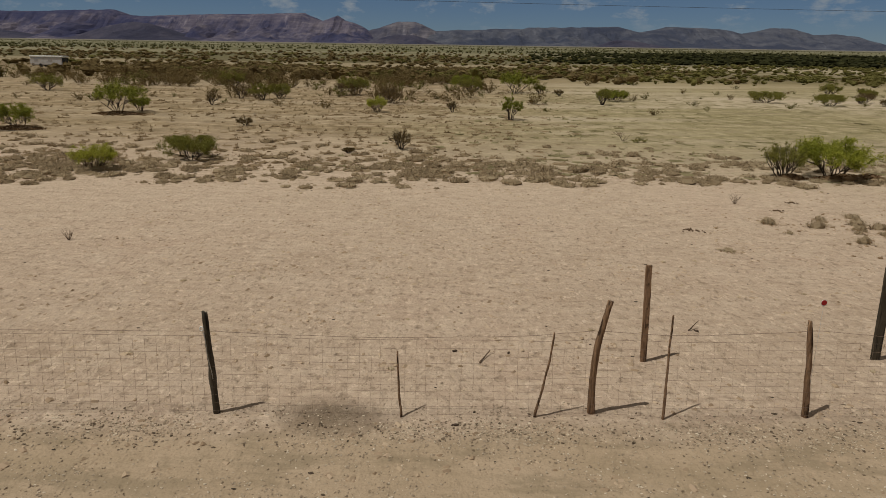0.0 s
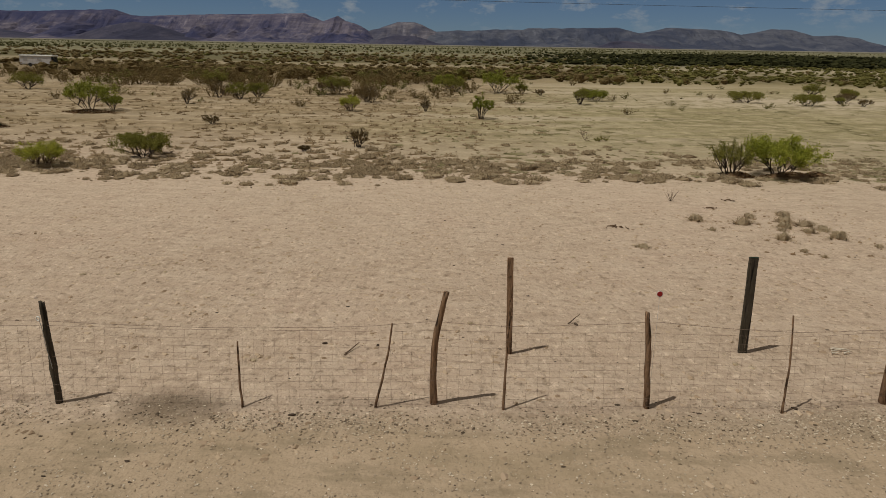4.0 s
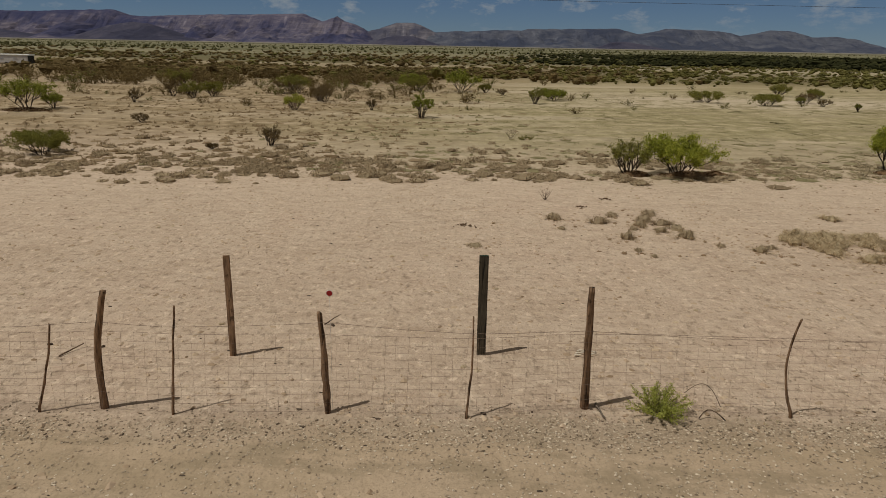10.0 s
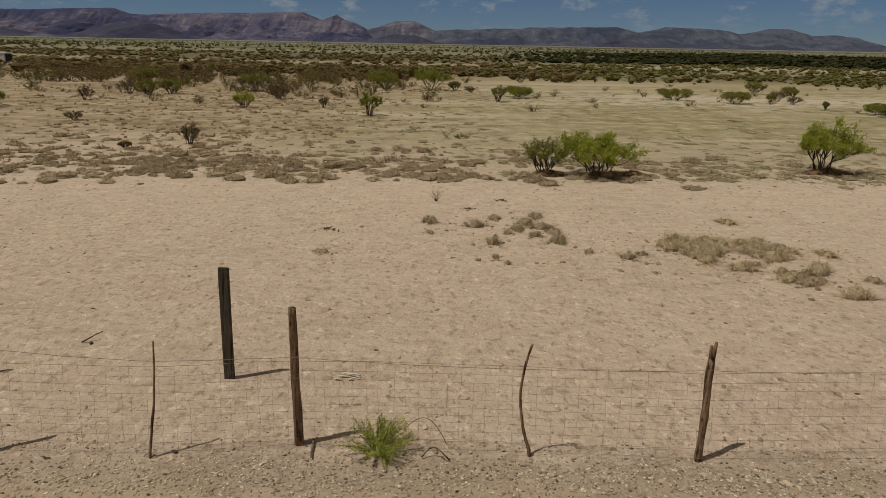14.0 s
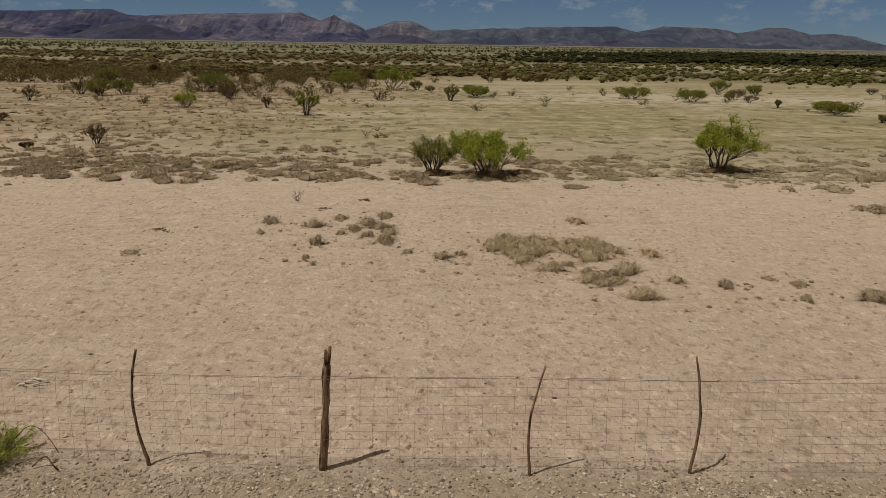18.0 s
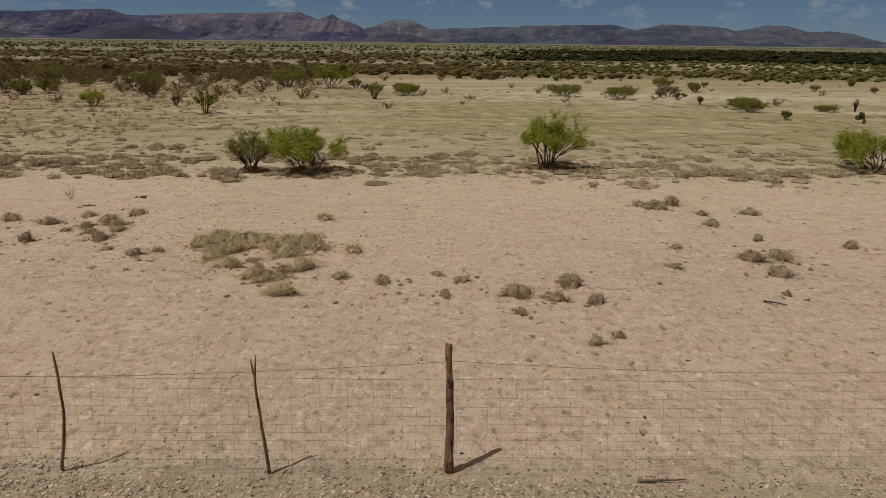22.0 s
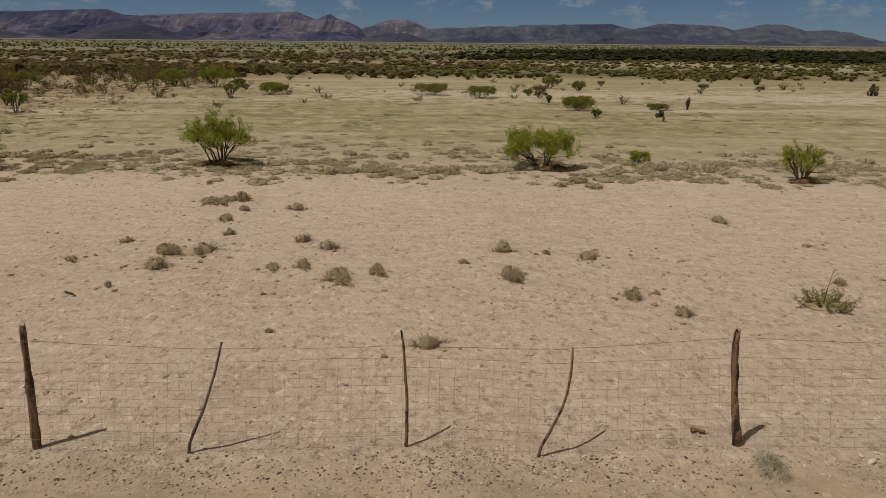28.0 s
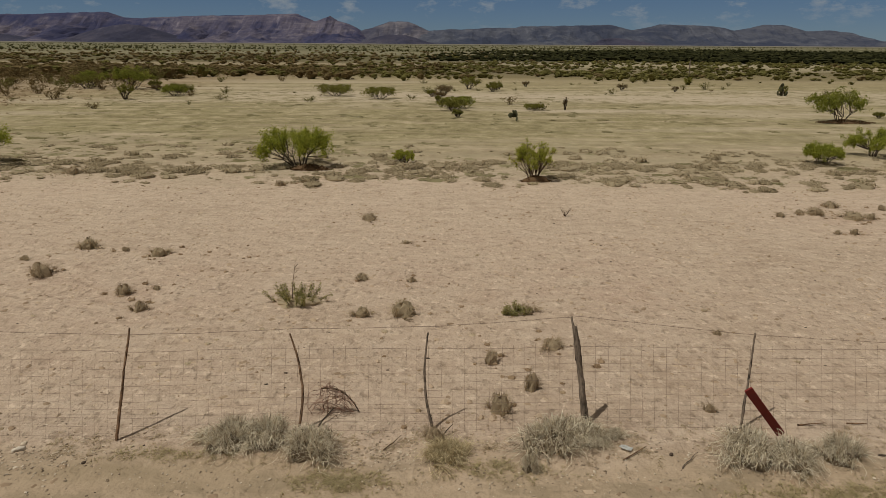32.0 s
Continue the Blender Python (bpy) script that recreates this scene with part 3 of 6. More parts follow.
def spaced(lo, hi, step, reach_lo, reach_hi, grow=1.16):
    mid = list(np.arange(lo, hi + 1e-6, step))
    up, s, v = [], step, hi
    while v < reach_hi:
        s *= grow
        v += s
        up.append(v)
    down, s, v = [], step, lo
    while v > reach_lo:
        s *= grow
        v -= s
        down.append(v)
    return down[::-1] + mid + up


def make_ground():
    xs, ys = spaced(-6.5, 51, 0.125, -4600, 4600, 1.13), spaced(5, 26, 0.095, -900, 4700, 1.075)
    verts = np.array([(x, y, ground_z(x, y)) for y in ys for x in xs], dtype=np.float32)
    nx, ny = len(xs), len(ys)
    i = np.arange(nx - 1)[None, :] + nx * np.arange(ny - 1)[:, None]
    faces = np.stack([i, i + 1, i + 1 + nx, i + nx], -1).reshape(-1, 4)
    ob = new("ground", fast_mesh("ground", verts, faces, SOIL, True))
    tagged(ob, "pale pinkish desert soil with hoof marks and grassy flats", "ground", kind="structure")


make_ground()


# ---- mesas and hills on the skyline ----
def skyline(points):
    xs, zs = zip(*points)
    return lambda x: float(np.interp(x, xs, zs)) + 3.0 * noise.noise(Vector((x * 0.02, zs[0], 0.0))) + 1.5 * noise.noise(Vector((x * 0.07, zs[1], 0.0)))


def ridge(name, points, material, label, foot, crest, back, step, seed, cliff=0.5, category="mountain"):
    """A range with a level bed of cliffs, talus slopes and gullies under a given crest."""
    top = skyline(points)
    x0, x1 = points[0][0], points[-1][0]
    xs = np.arange(x0, x1 + step, step)
    ts = np.concatenate([np.linspace(0, 1, 34), np.linspace(1.1, 2.0, 6)])
    verts = []
    for t in ts:
        for x in xs:
            spur = noise.fractal(Vector((x * 0.0035, seed, 0.0)), 1.0, 2.2, 5)
            yf = foot + 240 * spur
            y = yf + (crest - yf) * min(t, 1.0) + max(0.0, t - 1) * (back - crest)
            g = ground_z(x, y) - 2.0
            h = top(x) - g
            if t <= 1:
                cl = cliff + 0.10 * noise.noise(Vector((x * 0.006, seed + 3, 0.0)))
                if t < 0.72:
                    s = cl * (t / 0.72) ** 1.35
                elif t < 0.86:
                    s = cl + (0.93 - cl) * (t - 0.72) / 0.14
                else:
                    s = 0.93 + 0.07 * (t - 0.86) / 0.14
                wear = noise.fractal(Vector((x * 0.011, t * 2.2, seed + 7)), 0.9, 2.1, 5)
                ribs = abs(noise.noise(Vector((x * 0.016 + 0.4 * wear, seed + 11, t * 0.7))))
                s += (0.20 * wear - 0.16 * (0.35 - ribs)) * math.sin(math.pi * min(1.0, t)) * (1.0 if t < 0.8 else 0.5)
                s = min(s, 0.985) if t < 1 else 1.0
            else:
                s = 1.0 - 0.25 * (t - 1)
            verts.append((x, y, g + max(0.0, h) * max(0.0, s)))
    nx = len(xs)
    i = np.arange(nx - 1)[None, :] + nx * np.arange(len(ts) - 1)[:, None]
    faces = np.stack([i, i + 1, i + 1 + nx, i + nx], -1).reshape(-1, 4)
    ob = new(name, fast_mesh(name, np.array(verts), faces, material, False))
    return tagged(ob, label, category, kind="structure")


MESA_LINE = [(-4300, 150), (-3700, 205), (-3000, 214), (-2515, 212), (-2312, 221), (-2027, 228), (-1996, 213), (-1964, 197), (-1841, 193), (-1713, 201),
             (-1413, 211), (-1214, 214), (-916, 224), (-884, 206), (-845, 194), (-812, 182), (-775, 192), (-725, 214), (-700, 196), (-680, 184), (-621, 169), (-572, 148), (-500, 100), (-430, 45)]
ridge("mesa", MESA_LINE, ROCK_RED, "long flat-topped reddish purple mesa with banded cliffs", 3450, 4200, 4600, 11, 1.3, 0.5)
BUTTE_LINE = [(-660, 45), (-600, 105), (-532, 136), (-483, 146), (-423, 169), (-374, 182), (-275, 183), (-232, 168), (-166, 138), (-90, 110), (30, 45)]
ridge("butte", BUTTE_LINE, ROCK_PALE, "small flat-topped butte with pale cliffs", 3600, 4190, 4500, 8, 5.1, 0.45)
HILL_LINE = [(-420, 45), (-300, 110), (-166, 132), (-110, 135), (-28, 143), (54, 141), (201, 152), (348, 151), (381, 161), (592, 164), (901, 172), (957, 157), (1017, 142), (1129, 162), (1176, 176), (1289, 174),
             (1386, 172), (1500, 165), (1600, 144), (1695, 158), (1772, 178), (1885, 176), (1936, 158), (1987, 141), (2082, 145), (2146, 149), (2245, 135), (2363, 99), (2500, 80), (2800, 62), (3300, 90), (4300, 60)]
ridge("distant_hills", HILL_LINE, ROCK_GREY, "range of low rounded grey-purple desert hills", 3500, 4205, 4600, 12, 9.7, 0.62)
# the first two stand in for shaded slopes, shade put into the rock
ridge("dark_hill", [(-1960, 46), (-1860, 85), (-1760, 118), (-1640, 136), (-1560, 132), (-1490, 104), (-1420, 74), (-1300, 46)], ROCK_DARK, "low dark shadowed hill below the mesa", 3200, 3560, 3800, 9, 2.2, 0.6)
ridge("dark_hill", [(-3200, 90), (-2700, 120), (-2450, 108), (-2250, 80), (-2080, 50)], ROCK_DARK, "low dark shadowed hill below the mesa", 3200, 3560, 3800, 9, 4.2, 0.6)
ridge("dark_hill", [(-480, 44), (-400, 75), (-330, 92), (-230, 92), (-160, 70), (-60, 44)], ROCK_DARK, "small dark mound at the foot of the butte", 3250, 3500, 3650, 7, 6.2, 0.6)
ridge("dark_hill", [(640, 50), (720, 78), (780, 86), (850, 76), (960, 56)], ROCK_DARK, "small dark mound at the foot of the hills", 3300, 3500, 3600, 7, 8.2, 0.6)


# ---- fence ----
fence = tagged(new("fence"), "old stock fence of crooked posts, stays and rusty net wire", "fence")


def gnarled(name, base, top, radius, seed, material=WOOD, bow=0.0, knots=0.25, flat=False, fork=False, sides=9):
    """A rough round post or a crooked stick, from base to top, bowed sideways."""
    rng = random.Random(seed)
    b, t = Vector(base), Vector(top)
    n = 21
    path, radii = [], []
    ph = rng.uniform(0, 6)
    thin = 0.72 if radius > 0.035 else 0.6
    for i in range(n):
        s = i / (n - 1)
        p = b.lerp(t, s)
        off = bow * math.sin(math.pi * s) + radius * ((0.03 if flat else 0.08) if radius > 0.035 else 0.2) * (math.sin(ph + s * 7.5) + 0.7 * math.sin(2 * ph + s * 17)) * (s * (1 - s) * 4)
        p += Vector((off, 0.3 * off * math.sin(ph), 0))
        path.append(p)
        radii.append(radius * (1 - (1 - thin) * s) * (1 + knots * 0.45 * noise.noise(Vector((seed, s * 7, 0)))))
    path[0] = path[0] - Vector((0, 0, 0.12))
    tip = path[-1]
    if fork:
        path, radii, n = path[:n - 3], radii[:n - 3], n - 3
    verts, faces = tube(path, radii, sides)
    verts = [v + Vector((noise.noise(Vector((v.x * 34 + seed, v.y * 34, v.z * 2.6))), noise.noise(Vector((v.x * 34, v.y * 34 + seed, v.z * 2.6 + 5))), 0)) * radius * knots for v in verts]
    if not flat:
        for k in range(sides):  # a weathered, split top
            verts[(n - 1) * sides + k] += Vector((0, 0, rng.uniform(-0.6, 0.7) * radius))
    bits = [(verts, faces)]
    if fork:
        for sx, up in ((1.0, 1.0), (-0.7, 0.8)):
            q = path[-1].lerp(tip, up)
            spread = Vector((sx * (0.034 if radius < 0.03 else 0.014 + 0.32 * radius), 0.004, 0))
            bits.append(tube([path[-1] - Vector((0, 0, 0.03)) + spread * 0.2, path[-1].lerp(q, 0.5) + spread * 0.6, q + spread], [radii[-1] * 0.85, radii[-1] * 0.72, radii[-1] * 0.45], 7))
    return mesh_of(name, *join(bits), material, True)


def fence_post(x, y, tx, ty, tz, radius, seed, material=WOOD, bow=0.0, flat=False, fork=False, label=""):
    return part("post", gnarled("post", (x, y, 0.0), (tx, ty, tz), radius, seed, material, bow, 0.2 if flat else 0.36, flat, fork, 14), fence, label)


def fence_stay(x, y, tx, ty, tz, radius, seed, bow=0.0, material=WOOD, fork=False):
    return part("stay", gnarled("stay", (x, y, 0.02), (tx, ty, tz), radius, seed, material, bow, 0.3, False, fork, 7), fence, "thin crooked stick stay")


fence_post(-7.6, 7.2, -7.65, 7.2, 1.3, 0.045, 2)
fence_post(-2.70, 7.37, -2.77, 7.42, 1.31, 0.043, 11, WOOD_DARK, 0.0, label="dark crooked wooden post")
fence_stay(-0.39, 7.39, -0.45, 7.54, 0.82, 0.017, 12, -0.012)
fence_stay(1.26, 7.45, 1.47, 7.57, 1.10, 0.017, 13, 0.03)
fence_post(2.00, 7.59, 2.13, 7.61, 1.51, 0.047, 14, WOOD, -0.07, True, label="bowed wooden post with a sawn top")
fence_stay(2.87, 7.48, 2.92, 7.67, 1.32, 0.018, 15, -0.005)
fence_post(4.70, 7.64, 4.615, 7.73, 1.26, 0.042, 16, WOOD, 0.01)
fence_stay(6.37, 7.58, 6.43, 7.80, 1.24, 0.016, 17, 0.025)
fence_post(7.85, 7.97, 7.83, 7.98, 1.58, 0.052, 18, WOOD, 0.0, True, label="straight brown wooden post with a sawn top")
fence_stay(10.36, 7.855, 10.32, 7.92, 1.27, 0.019, 19, -0.115)
fence_post(12.15, 7.88, 12.205, 8.02, 1.31, 0.042, 20, WOOD, 0.0, fork=True, label="gnarled post with a split top")
fence_stay(14.265, 7.87, 14.38, 8.02, 1.15, 0.016, 21, -0.075)
fence_stay(15.92, 8.00, 15.91, 8.16, 1.23, 0.018, 22, 0.07)
fence_stay(18.03, 8.05, 17.89, 8.19, 1.22, 0.019, 23, -0.015, WOOD, True)
fence_post(19.855, 8.18, 19.83, 8.38, 1.28, 0.046, 24, WOOD, 0.01, label="round post with bark rings")
fence_stay(25.53, 8.47, 25.69, 8.57, 1.16, 0.018, 25, -0.01)
fence_post(27.68, 8.53, 27.65, 8.67, 1.345, 0.046, 26, WOOD, 0.0)
fence_stay(29.37, 8.50, 29.75, 8.76, 1.16, 0.020, 27, 0.035, WOOD_GREY)
fence_stay(31.745, 8.72, 31.68, 8.95, 1.27, 0.021, 28, 0.03)
fence_stay(33.19, 8.57, 33.57, 8.95, 1.10, 0.019, 29, 0.10)
fence_post(35.46, 8.84, 35.365, 9.05, 1.28, 0.046, 30, WOOD, -0.025)
fence_stay(37.725, 8.75, 37.745, 9.32, 1.15, 0.019, 31, 0.0)
fence_stay(39.72, 9.05, 39.57, 9.46, 1.05, 0.017, 32, 0.09)
fence_stay(41.27, 9.14, 41.20, 9.47, 1.08, 0.018, 33, -0.07, WOOD_GREY)
fence_post(43.08, 9.32, 42.925, 9.60, 1.14, 0.041, 34, WOOD_GREY, 0.0, label="silvered wooden post, split at the top")
part("post_splinter", gnarled("post_splinter", (42.955, 9.53, 0.86), (42.885, 9.62, 1.25), 0.022, 37, WOOD_GREY, 0.0, 0.5, False, False, 6), fence, "split half of the silvered post")
fence_stay(44.90, 9.33, 45.06, 9.65, 1.07, 0.017, 35, 0.0, WOOD_GREY)
fence_post(48.2, 9.5, 48.2, 9.8, 1.3, 0.05, 36)

ring = []
for k in range(19):
    w = 2 * math.pi * k / 18
    ring.append((-2.79 + 0.022 * math.cos(w), 7.335 - 0.004 * math.cos(w), 1.135 + 0.027 * math.sin(w)))
part("insulator", mesh_of("insulator", *tube(ring, [0.0075] * 19, 8, False), WHITE_PAINT, True), fence, "white ring insulator on the dark post")
loose = [(-2.775 + 0.075 * s + 0.006 * math.sin(9 * s), 7.335 - 0.01 * s, 1.10 - 0.62 * s) for s in np.linspace(0, 1, 12)]
part("tie_wire", mesh_of("tie_wire", *tube(loose, [0.0045] * 12, 5), GALVANISED, True), fence, "pale loose wire hanging down the dark post")

# places where the wires are tied, the posts' own line
TIES_A = [(-9.0, 7.15), (-7.6, 7.2), (-5.2, 7.25), (-2.70, 7.37), (-0.39, 7.39), (1.26, 7.46), (2.0, 7.56), (2.87, 7.50), (4.70, 7.64), (6.40, 7.68), (7.85, 7.93), (10.35, 7.91), (12.15, 7.89), (14.25, 8.0), (15.92, 8.0)]
TIES_B = [(17.99, 8.07), (19.89, 8.15), (25.50, 8.41), (27.74, 8.43), (29.5, 8.45), (31.74, 8.67), (33.3, 8.57), (35.38, 8.80), (37.8, 8.85), (39.65, 9.08), (41.25, 9.12), (43.02, 9.30), (44.92, 9.33), (48.2, 9.48), (50.0, 9.5)]
TIES = TIES_A + TIES_B
POST_X = {-2.70: 1.08, 2.0: 1.13, 4.70: 1.17, 7.85: 1.04, 12.15: 1.04, 19.89: 1.18, 27.74: 1.20, 35.38: 1.19, 43.02: 1.25, 48.2: 0.93}
tie_x, tie_y = [p[0] for p in TIES], [p[1] for p in TIES]


def fence_y(x, z=0.0):
    """The net's line on plan; farther along the fence it leans away from the track."""
    lean = float(np.interp(x, (-10, 12, 20, 27, 33, 40, 50), (0.10, 0.06, 0.14, 0.22, 0.33, 0.40, 0.36)))
    return float(np.interp(x, tie_x, tie_y)) - 0.045 + lean * z / 1.2


def wire(name, height, radius, seed, sag=0.0, step=0.14, wobble=0.009, label=""):
    path = []
    for x in np.arange(-8.8, 49.8, step):
        z = height(x) + wobble * (noise.noise(Vector((x * 1.7, seed, 0))) + 0.7 * noise.noise(Vector((x * 5.1, seed + 4, 0))))
        path.append((x, fence_y(x, z) + wobble * noise.noise(Vector((x * 1.3, seed + 9, 0))), z))
    return part(name, mesh_of(name, *tube(path, [radius] * len(path), 5, False), RUST, True), fence, label)


px, pz = zip(*sorted(POST_X.items()))


def top_height(x):
    z = float(np.interp(x, px, pz))
    for a, b in zip(px, px[1:]):
        if a < x < b:
            s = (x - a) / (b - a)
            z -= (0.0185 if a == 19.89 else 0.012) * (b - a) * 4 * s * (1 - s)
    return z


def sink(x):
    """The net follows the ground: it slumps a little from bay to bay."""
    return -0.04 * min(1.0, max(0.0, (x - 15) / 7)) - 0.045 * min(1.0, max(0.0, (x - 36) / 5)) + 0.025 * noise.noise(Vector((x * 0.23, 3.3, 0))) + 0.012 * noise.noise(Vector((x * 0.9, 1.3, 0)))


NET = (1.02, 0.91, 0.815, 0.72, 0.625, 0.53, 0.445, 0.36, 0.26, 0.16, 0.05)
wire("top_wire", top_height, 0.0026, 1.0, label="rusty barbed top wire")
for i, h in enumerate(NET):
    wire("line_wire", lambda x, h=h: h + sink(x) * (0.3 + h), 0.0014 if i else 0.0020, 2.0 + i)

def strand(seed):
    """One upright wire of the net, kinked where it is knotted to each line wire."""
    r = random.Random(seed)
    path = [(r.uniform(-0.009, 0.009), r.uniform(-0.004, 0.004), h) for h in (0.04,) + NET[-2:0:-1] + (1.025,)]
    v, f = tube(path, [0.0011] * len(path), 4, False)
    return fast_mesh("stay_wire", np.array(v), np.array(f), RUST)


STRAND = [strand(i) for i in range(9)]
rs = random.Random(5)
for k in range(300):
    x = -2.6 + k * 0.14
    ob = part("stay_wire", STRAND[rs.randrange(9)], fence)
    tip = math.degrees(math.atan((fence_y(x, 1.0) - fence_y(x)) / 1.0))
    ob.matrix_basis = pose(x + rs.uniform(-0.008, 0.008), fence_y(x), sink(x), -tip, rs.uniform(-1.6, 1.6), 0)
rest = []
for x in list(np.arange(-8.7, -2.7, 0.14)) + list(np.arange(-2.6 + 300 * 0.14, 49.6, 0.14)):
    rest.append(tube([(x, fence_y(x), 0.04 + sink(x)), (x + rs.uniform(-0.02, 0.02), fence_y(x, 1.02), 1.02 + sink(x))], [0.0014] * 2, 4, False))
tagged(part("far_net_wire", mesh_of("far_net_wire", *join(rest), RUST), fence), kind="stuff")

# barbs on the top wire, a twist every hand's width
barbs = []
for k, x in enumerate(np.arange(-8.5, 49.5, 0.13)):
    z, r = top_height(x), 0.016
    y = fence_y(x, z)
    a = rs.uniform(0, 3)
    d = Vector((0.3, math.cos(a), math.sin(a))) * r
    c = Vector((x, y, z))
    barbs.append(tube([c - d, c + d], [0.0016, 0.0016], 3, False))
tagged(part("barbs", mesh_of("barbs", *join(barbs), RUST), fence), kind="stuff")


# ---- single posts behind the fence ----
def squared_post(name, x, y, tx, ty, h, w, d, seed, material, label):
    bm = bmesh.new()
    n = 9
    rings = []
    for i in range(n):
        s = i / (n - 1)
        cx, cy, cz = x + (tx - x) * s, y + (ty - y) * s, -0.15 + (h + 0.15) * s
        jit = 0.004 * noise.noise(Vector((seed, s * 5, 0)))
        c = 0.16
        ring = []
        for ux, uy in ((-1, -1 + c), (-1 + c, -1), (1 - c, -1), (1, -1 + c), (1, 1 - c), (1 - c, 1), (-1 + c, 1), (-1, 1 - c)):
            wear = 1 + 0.07 * noise.noise(Vector((ux * 3 + seed, uy * 3, s * 4)))
            ring.append(bm.verts.new((cx + ux * w / 2 * wear + jit, cy + uy * d / 2 * wear, cz)))
        rings.append(ring)
    for a, b in zip(rings, rings[1:]):
        for k in range(8):
            bm.faces.new((a[k], a[(k + 1) % 8], b[(k + 1) % 8], b[k]))
    bm.faces.new(rings[-1])
    bm.faces.new(rings[0][::-1])
    bmesh.ops.recalc_face_normals(bm, faces=bm.faces)
    me = bpy.data.meshes.new(name)
    bm.to_mesh(me)
    bm.free()
    me.materials.append(material)
    return tagged(new(name, me), label, "post")


squared_post("wooden_post", 3.055, 9.17, 3.02, 9.25, 1.48, 0.088, 0.042, 3, WOOD, "brown wooden plank standing alone as a post behind the fence")
DARK_GREEN = plain_material("old_green_paint", (0.016, 0.045, 0.024), 0.6, 0, (0.04, 0.04, 0.03), 0.5, 20.0)
green_post = squared_post("wooden_post", 6.60, 9.44, 6.60, 9.50, 1.50, 0.13, 0.045, 7, WOOD_DARK, "broad dark treated plank standing alone as a post behind the fence")
box_part("painted_top", green_post, (6.533, 6.667, 9.475, 9.525, 1.484, 1.506), DARK_GREEN, 0.012, "worn dark green paint on the sawn top")


# ---- small marker on a thin rod, and the fallen red board ----
def marker():
    root = tagged(new("fence_marker"), "small round red reflector on a thin wire rod at the fence", "marker")
    root.matrix_basis = pose(4.74, 7.73, 0)
    part("rod", mesh_of("rod", *tube([(0.0, 0, -0.08), (0.004, 0, 0.8), (0, 0, 1.49)], [0.0016] * 3, 5), GALVANISED, True), root, "thin grey wire rod")
    v, f = tube([(0, -0.008, 1.51), (0, -0.004, 1.51), (0, 0.004, 1.51), (0, 0.008, 1.51)], [0.028, 0.035, 0.035, 0.028], 20)
    part("reflector", mesh_of("reflector", v, f, RED_REFLECTOR), root, "round red plastic reflector")
    rim = [(0.037 * math.cos(w), -0.003, 1.51 + 0.037 * math.sin(w)) for w in np.linspace(0, 2 * math.pi, 25)]
    part("rim", mesh_of("rim", *tube(rim, [0.0035] * 25, 6, False), WHITE_PAINT, True), root, "thin white rim")


marker()


def red_board():
    b, t = Vector((45.27, 9.12, 0.05)), Vector((44.78, 9.02, 0.66))
    d = (t - b).normalized()
    u = Vector((0.75, -0.05, 0.45)).normalized()
    u = (u - d * u.dot(d)).normalized()
    v = d.cross(u)
    bm = bmesh.new()
    rings = []
    for s, w in ((0.0, 1.0), (0.02, 1.06), (0.5, 1.0), (0.97, 1.05), (1.0, 0.96)):
        c = b.lerp(t, s)
        rings.append([bm.verts.new(c + u * 0.046 * w * p + v * 0.012 * q) for p, q in ((-1, -0.6), (-0.9, -1), (0.9, -1), (1, -0.6), (1, 0.6), (0.9, 1), (-0.9, 1), (-1, 0.6))])
    for a, c in zip(rings, rings[1:]):
        for k in range(8):
            bm.faces.new((a[k], a[(k + 1) % 8], c[(k + 1) % 8], c[k]))
    bm.faces.new(rings[0][::-1])
    bm.faces.new(rings[-1])
    bmesh.ops.recalc_face_normals(bm, faces=bm.faces)
    me = bpy.data.meshes.new("marker_stake")
    bm.to_mesh(me)
    bm.free()
    me.materials.append(RED_PAINT)
    tagged(new("marker_stake", me), "leaning faded dark red marker stake in a grass clump", "stake")


red_board()


# ---- shrubs ----
def leaf_quads(centres, size, rng, up=0.3, aspect=0.5):
    """Small leaf-spray quads with random turns about the given centres."""
    n = len(centres)
    a = rng.normal(size=(n, 3))
    a[:, 2] = a[:, 2] * 0.8 + up
    a /= np.linalg.norm(a, axis=1)[:, None]
    b = np.cross(a, rng.normal(size=(n, 3)))
    b /= np.linalg.norm(b, axis=1)[:, None] + 1e-9
    s = size * rng.uniform(0.55, 1.35, n)[:, None]
    a, b = a * s, b * s * aspect
    verts = np.stack([centres - a, centres - b * 0.9 + a * 0.1, centres + a, centres + b * 0.9 - a * 0.1], 1).reshape(-1, 3)
    return verts, np.arange(4 * n).reshape(-1, 4)


# trunks, height of the first fork, bare part of the height, droop of the crown's rim, leaves on a spray, leaf size
FORM = {
    "far_green": (7, 0.24, 0.16, 0.40, 20, 0.027),
    "green": (9, 0.24, 0.17, 0.50, 30, 0.022),
    "yellow": (10, 0.16, 0.08, 0.32, 24, 0.019),
    "olive": (10, 0.16, 0.10, 0.36, 19, 0.021),
    "brown": (8, 0.20, 0.14, 0.40, 13, 0.018),
}


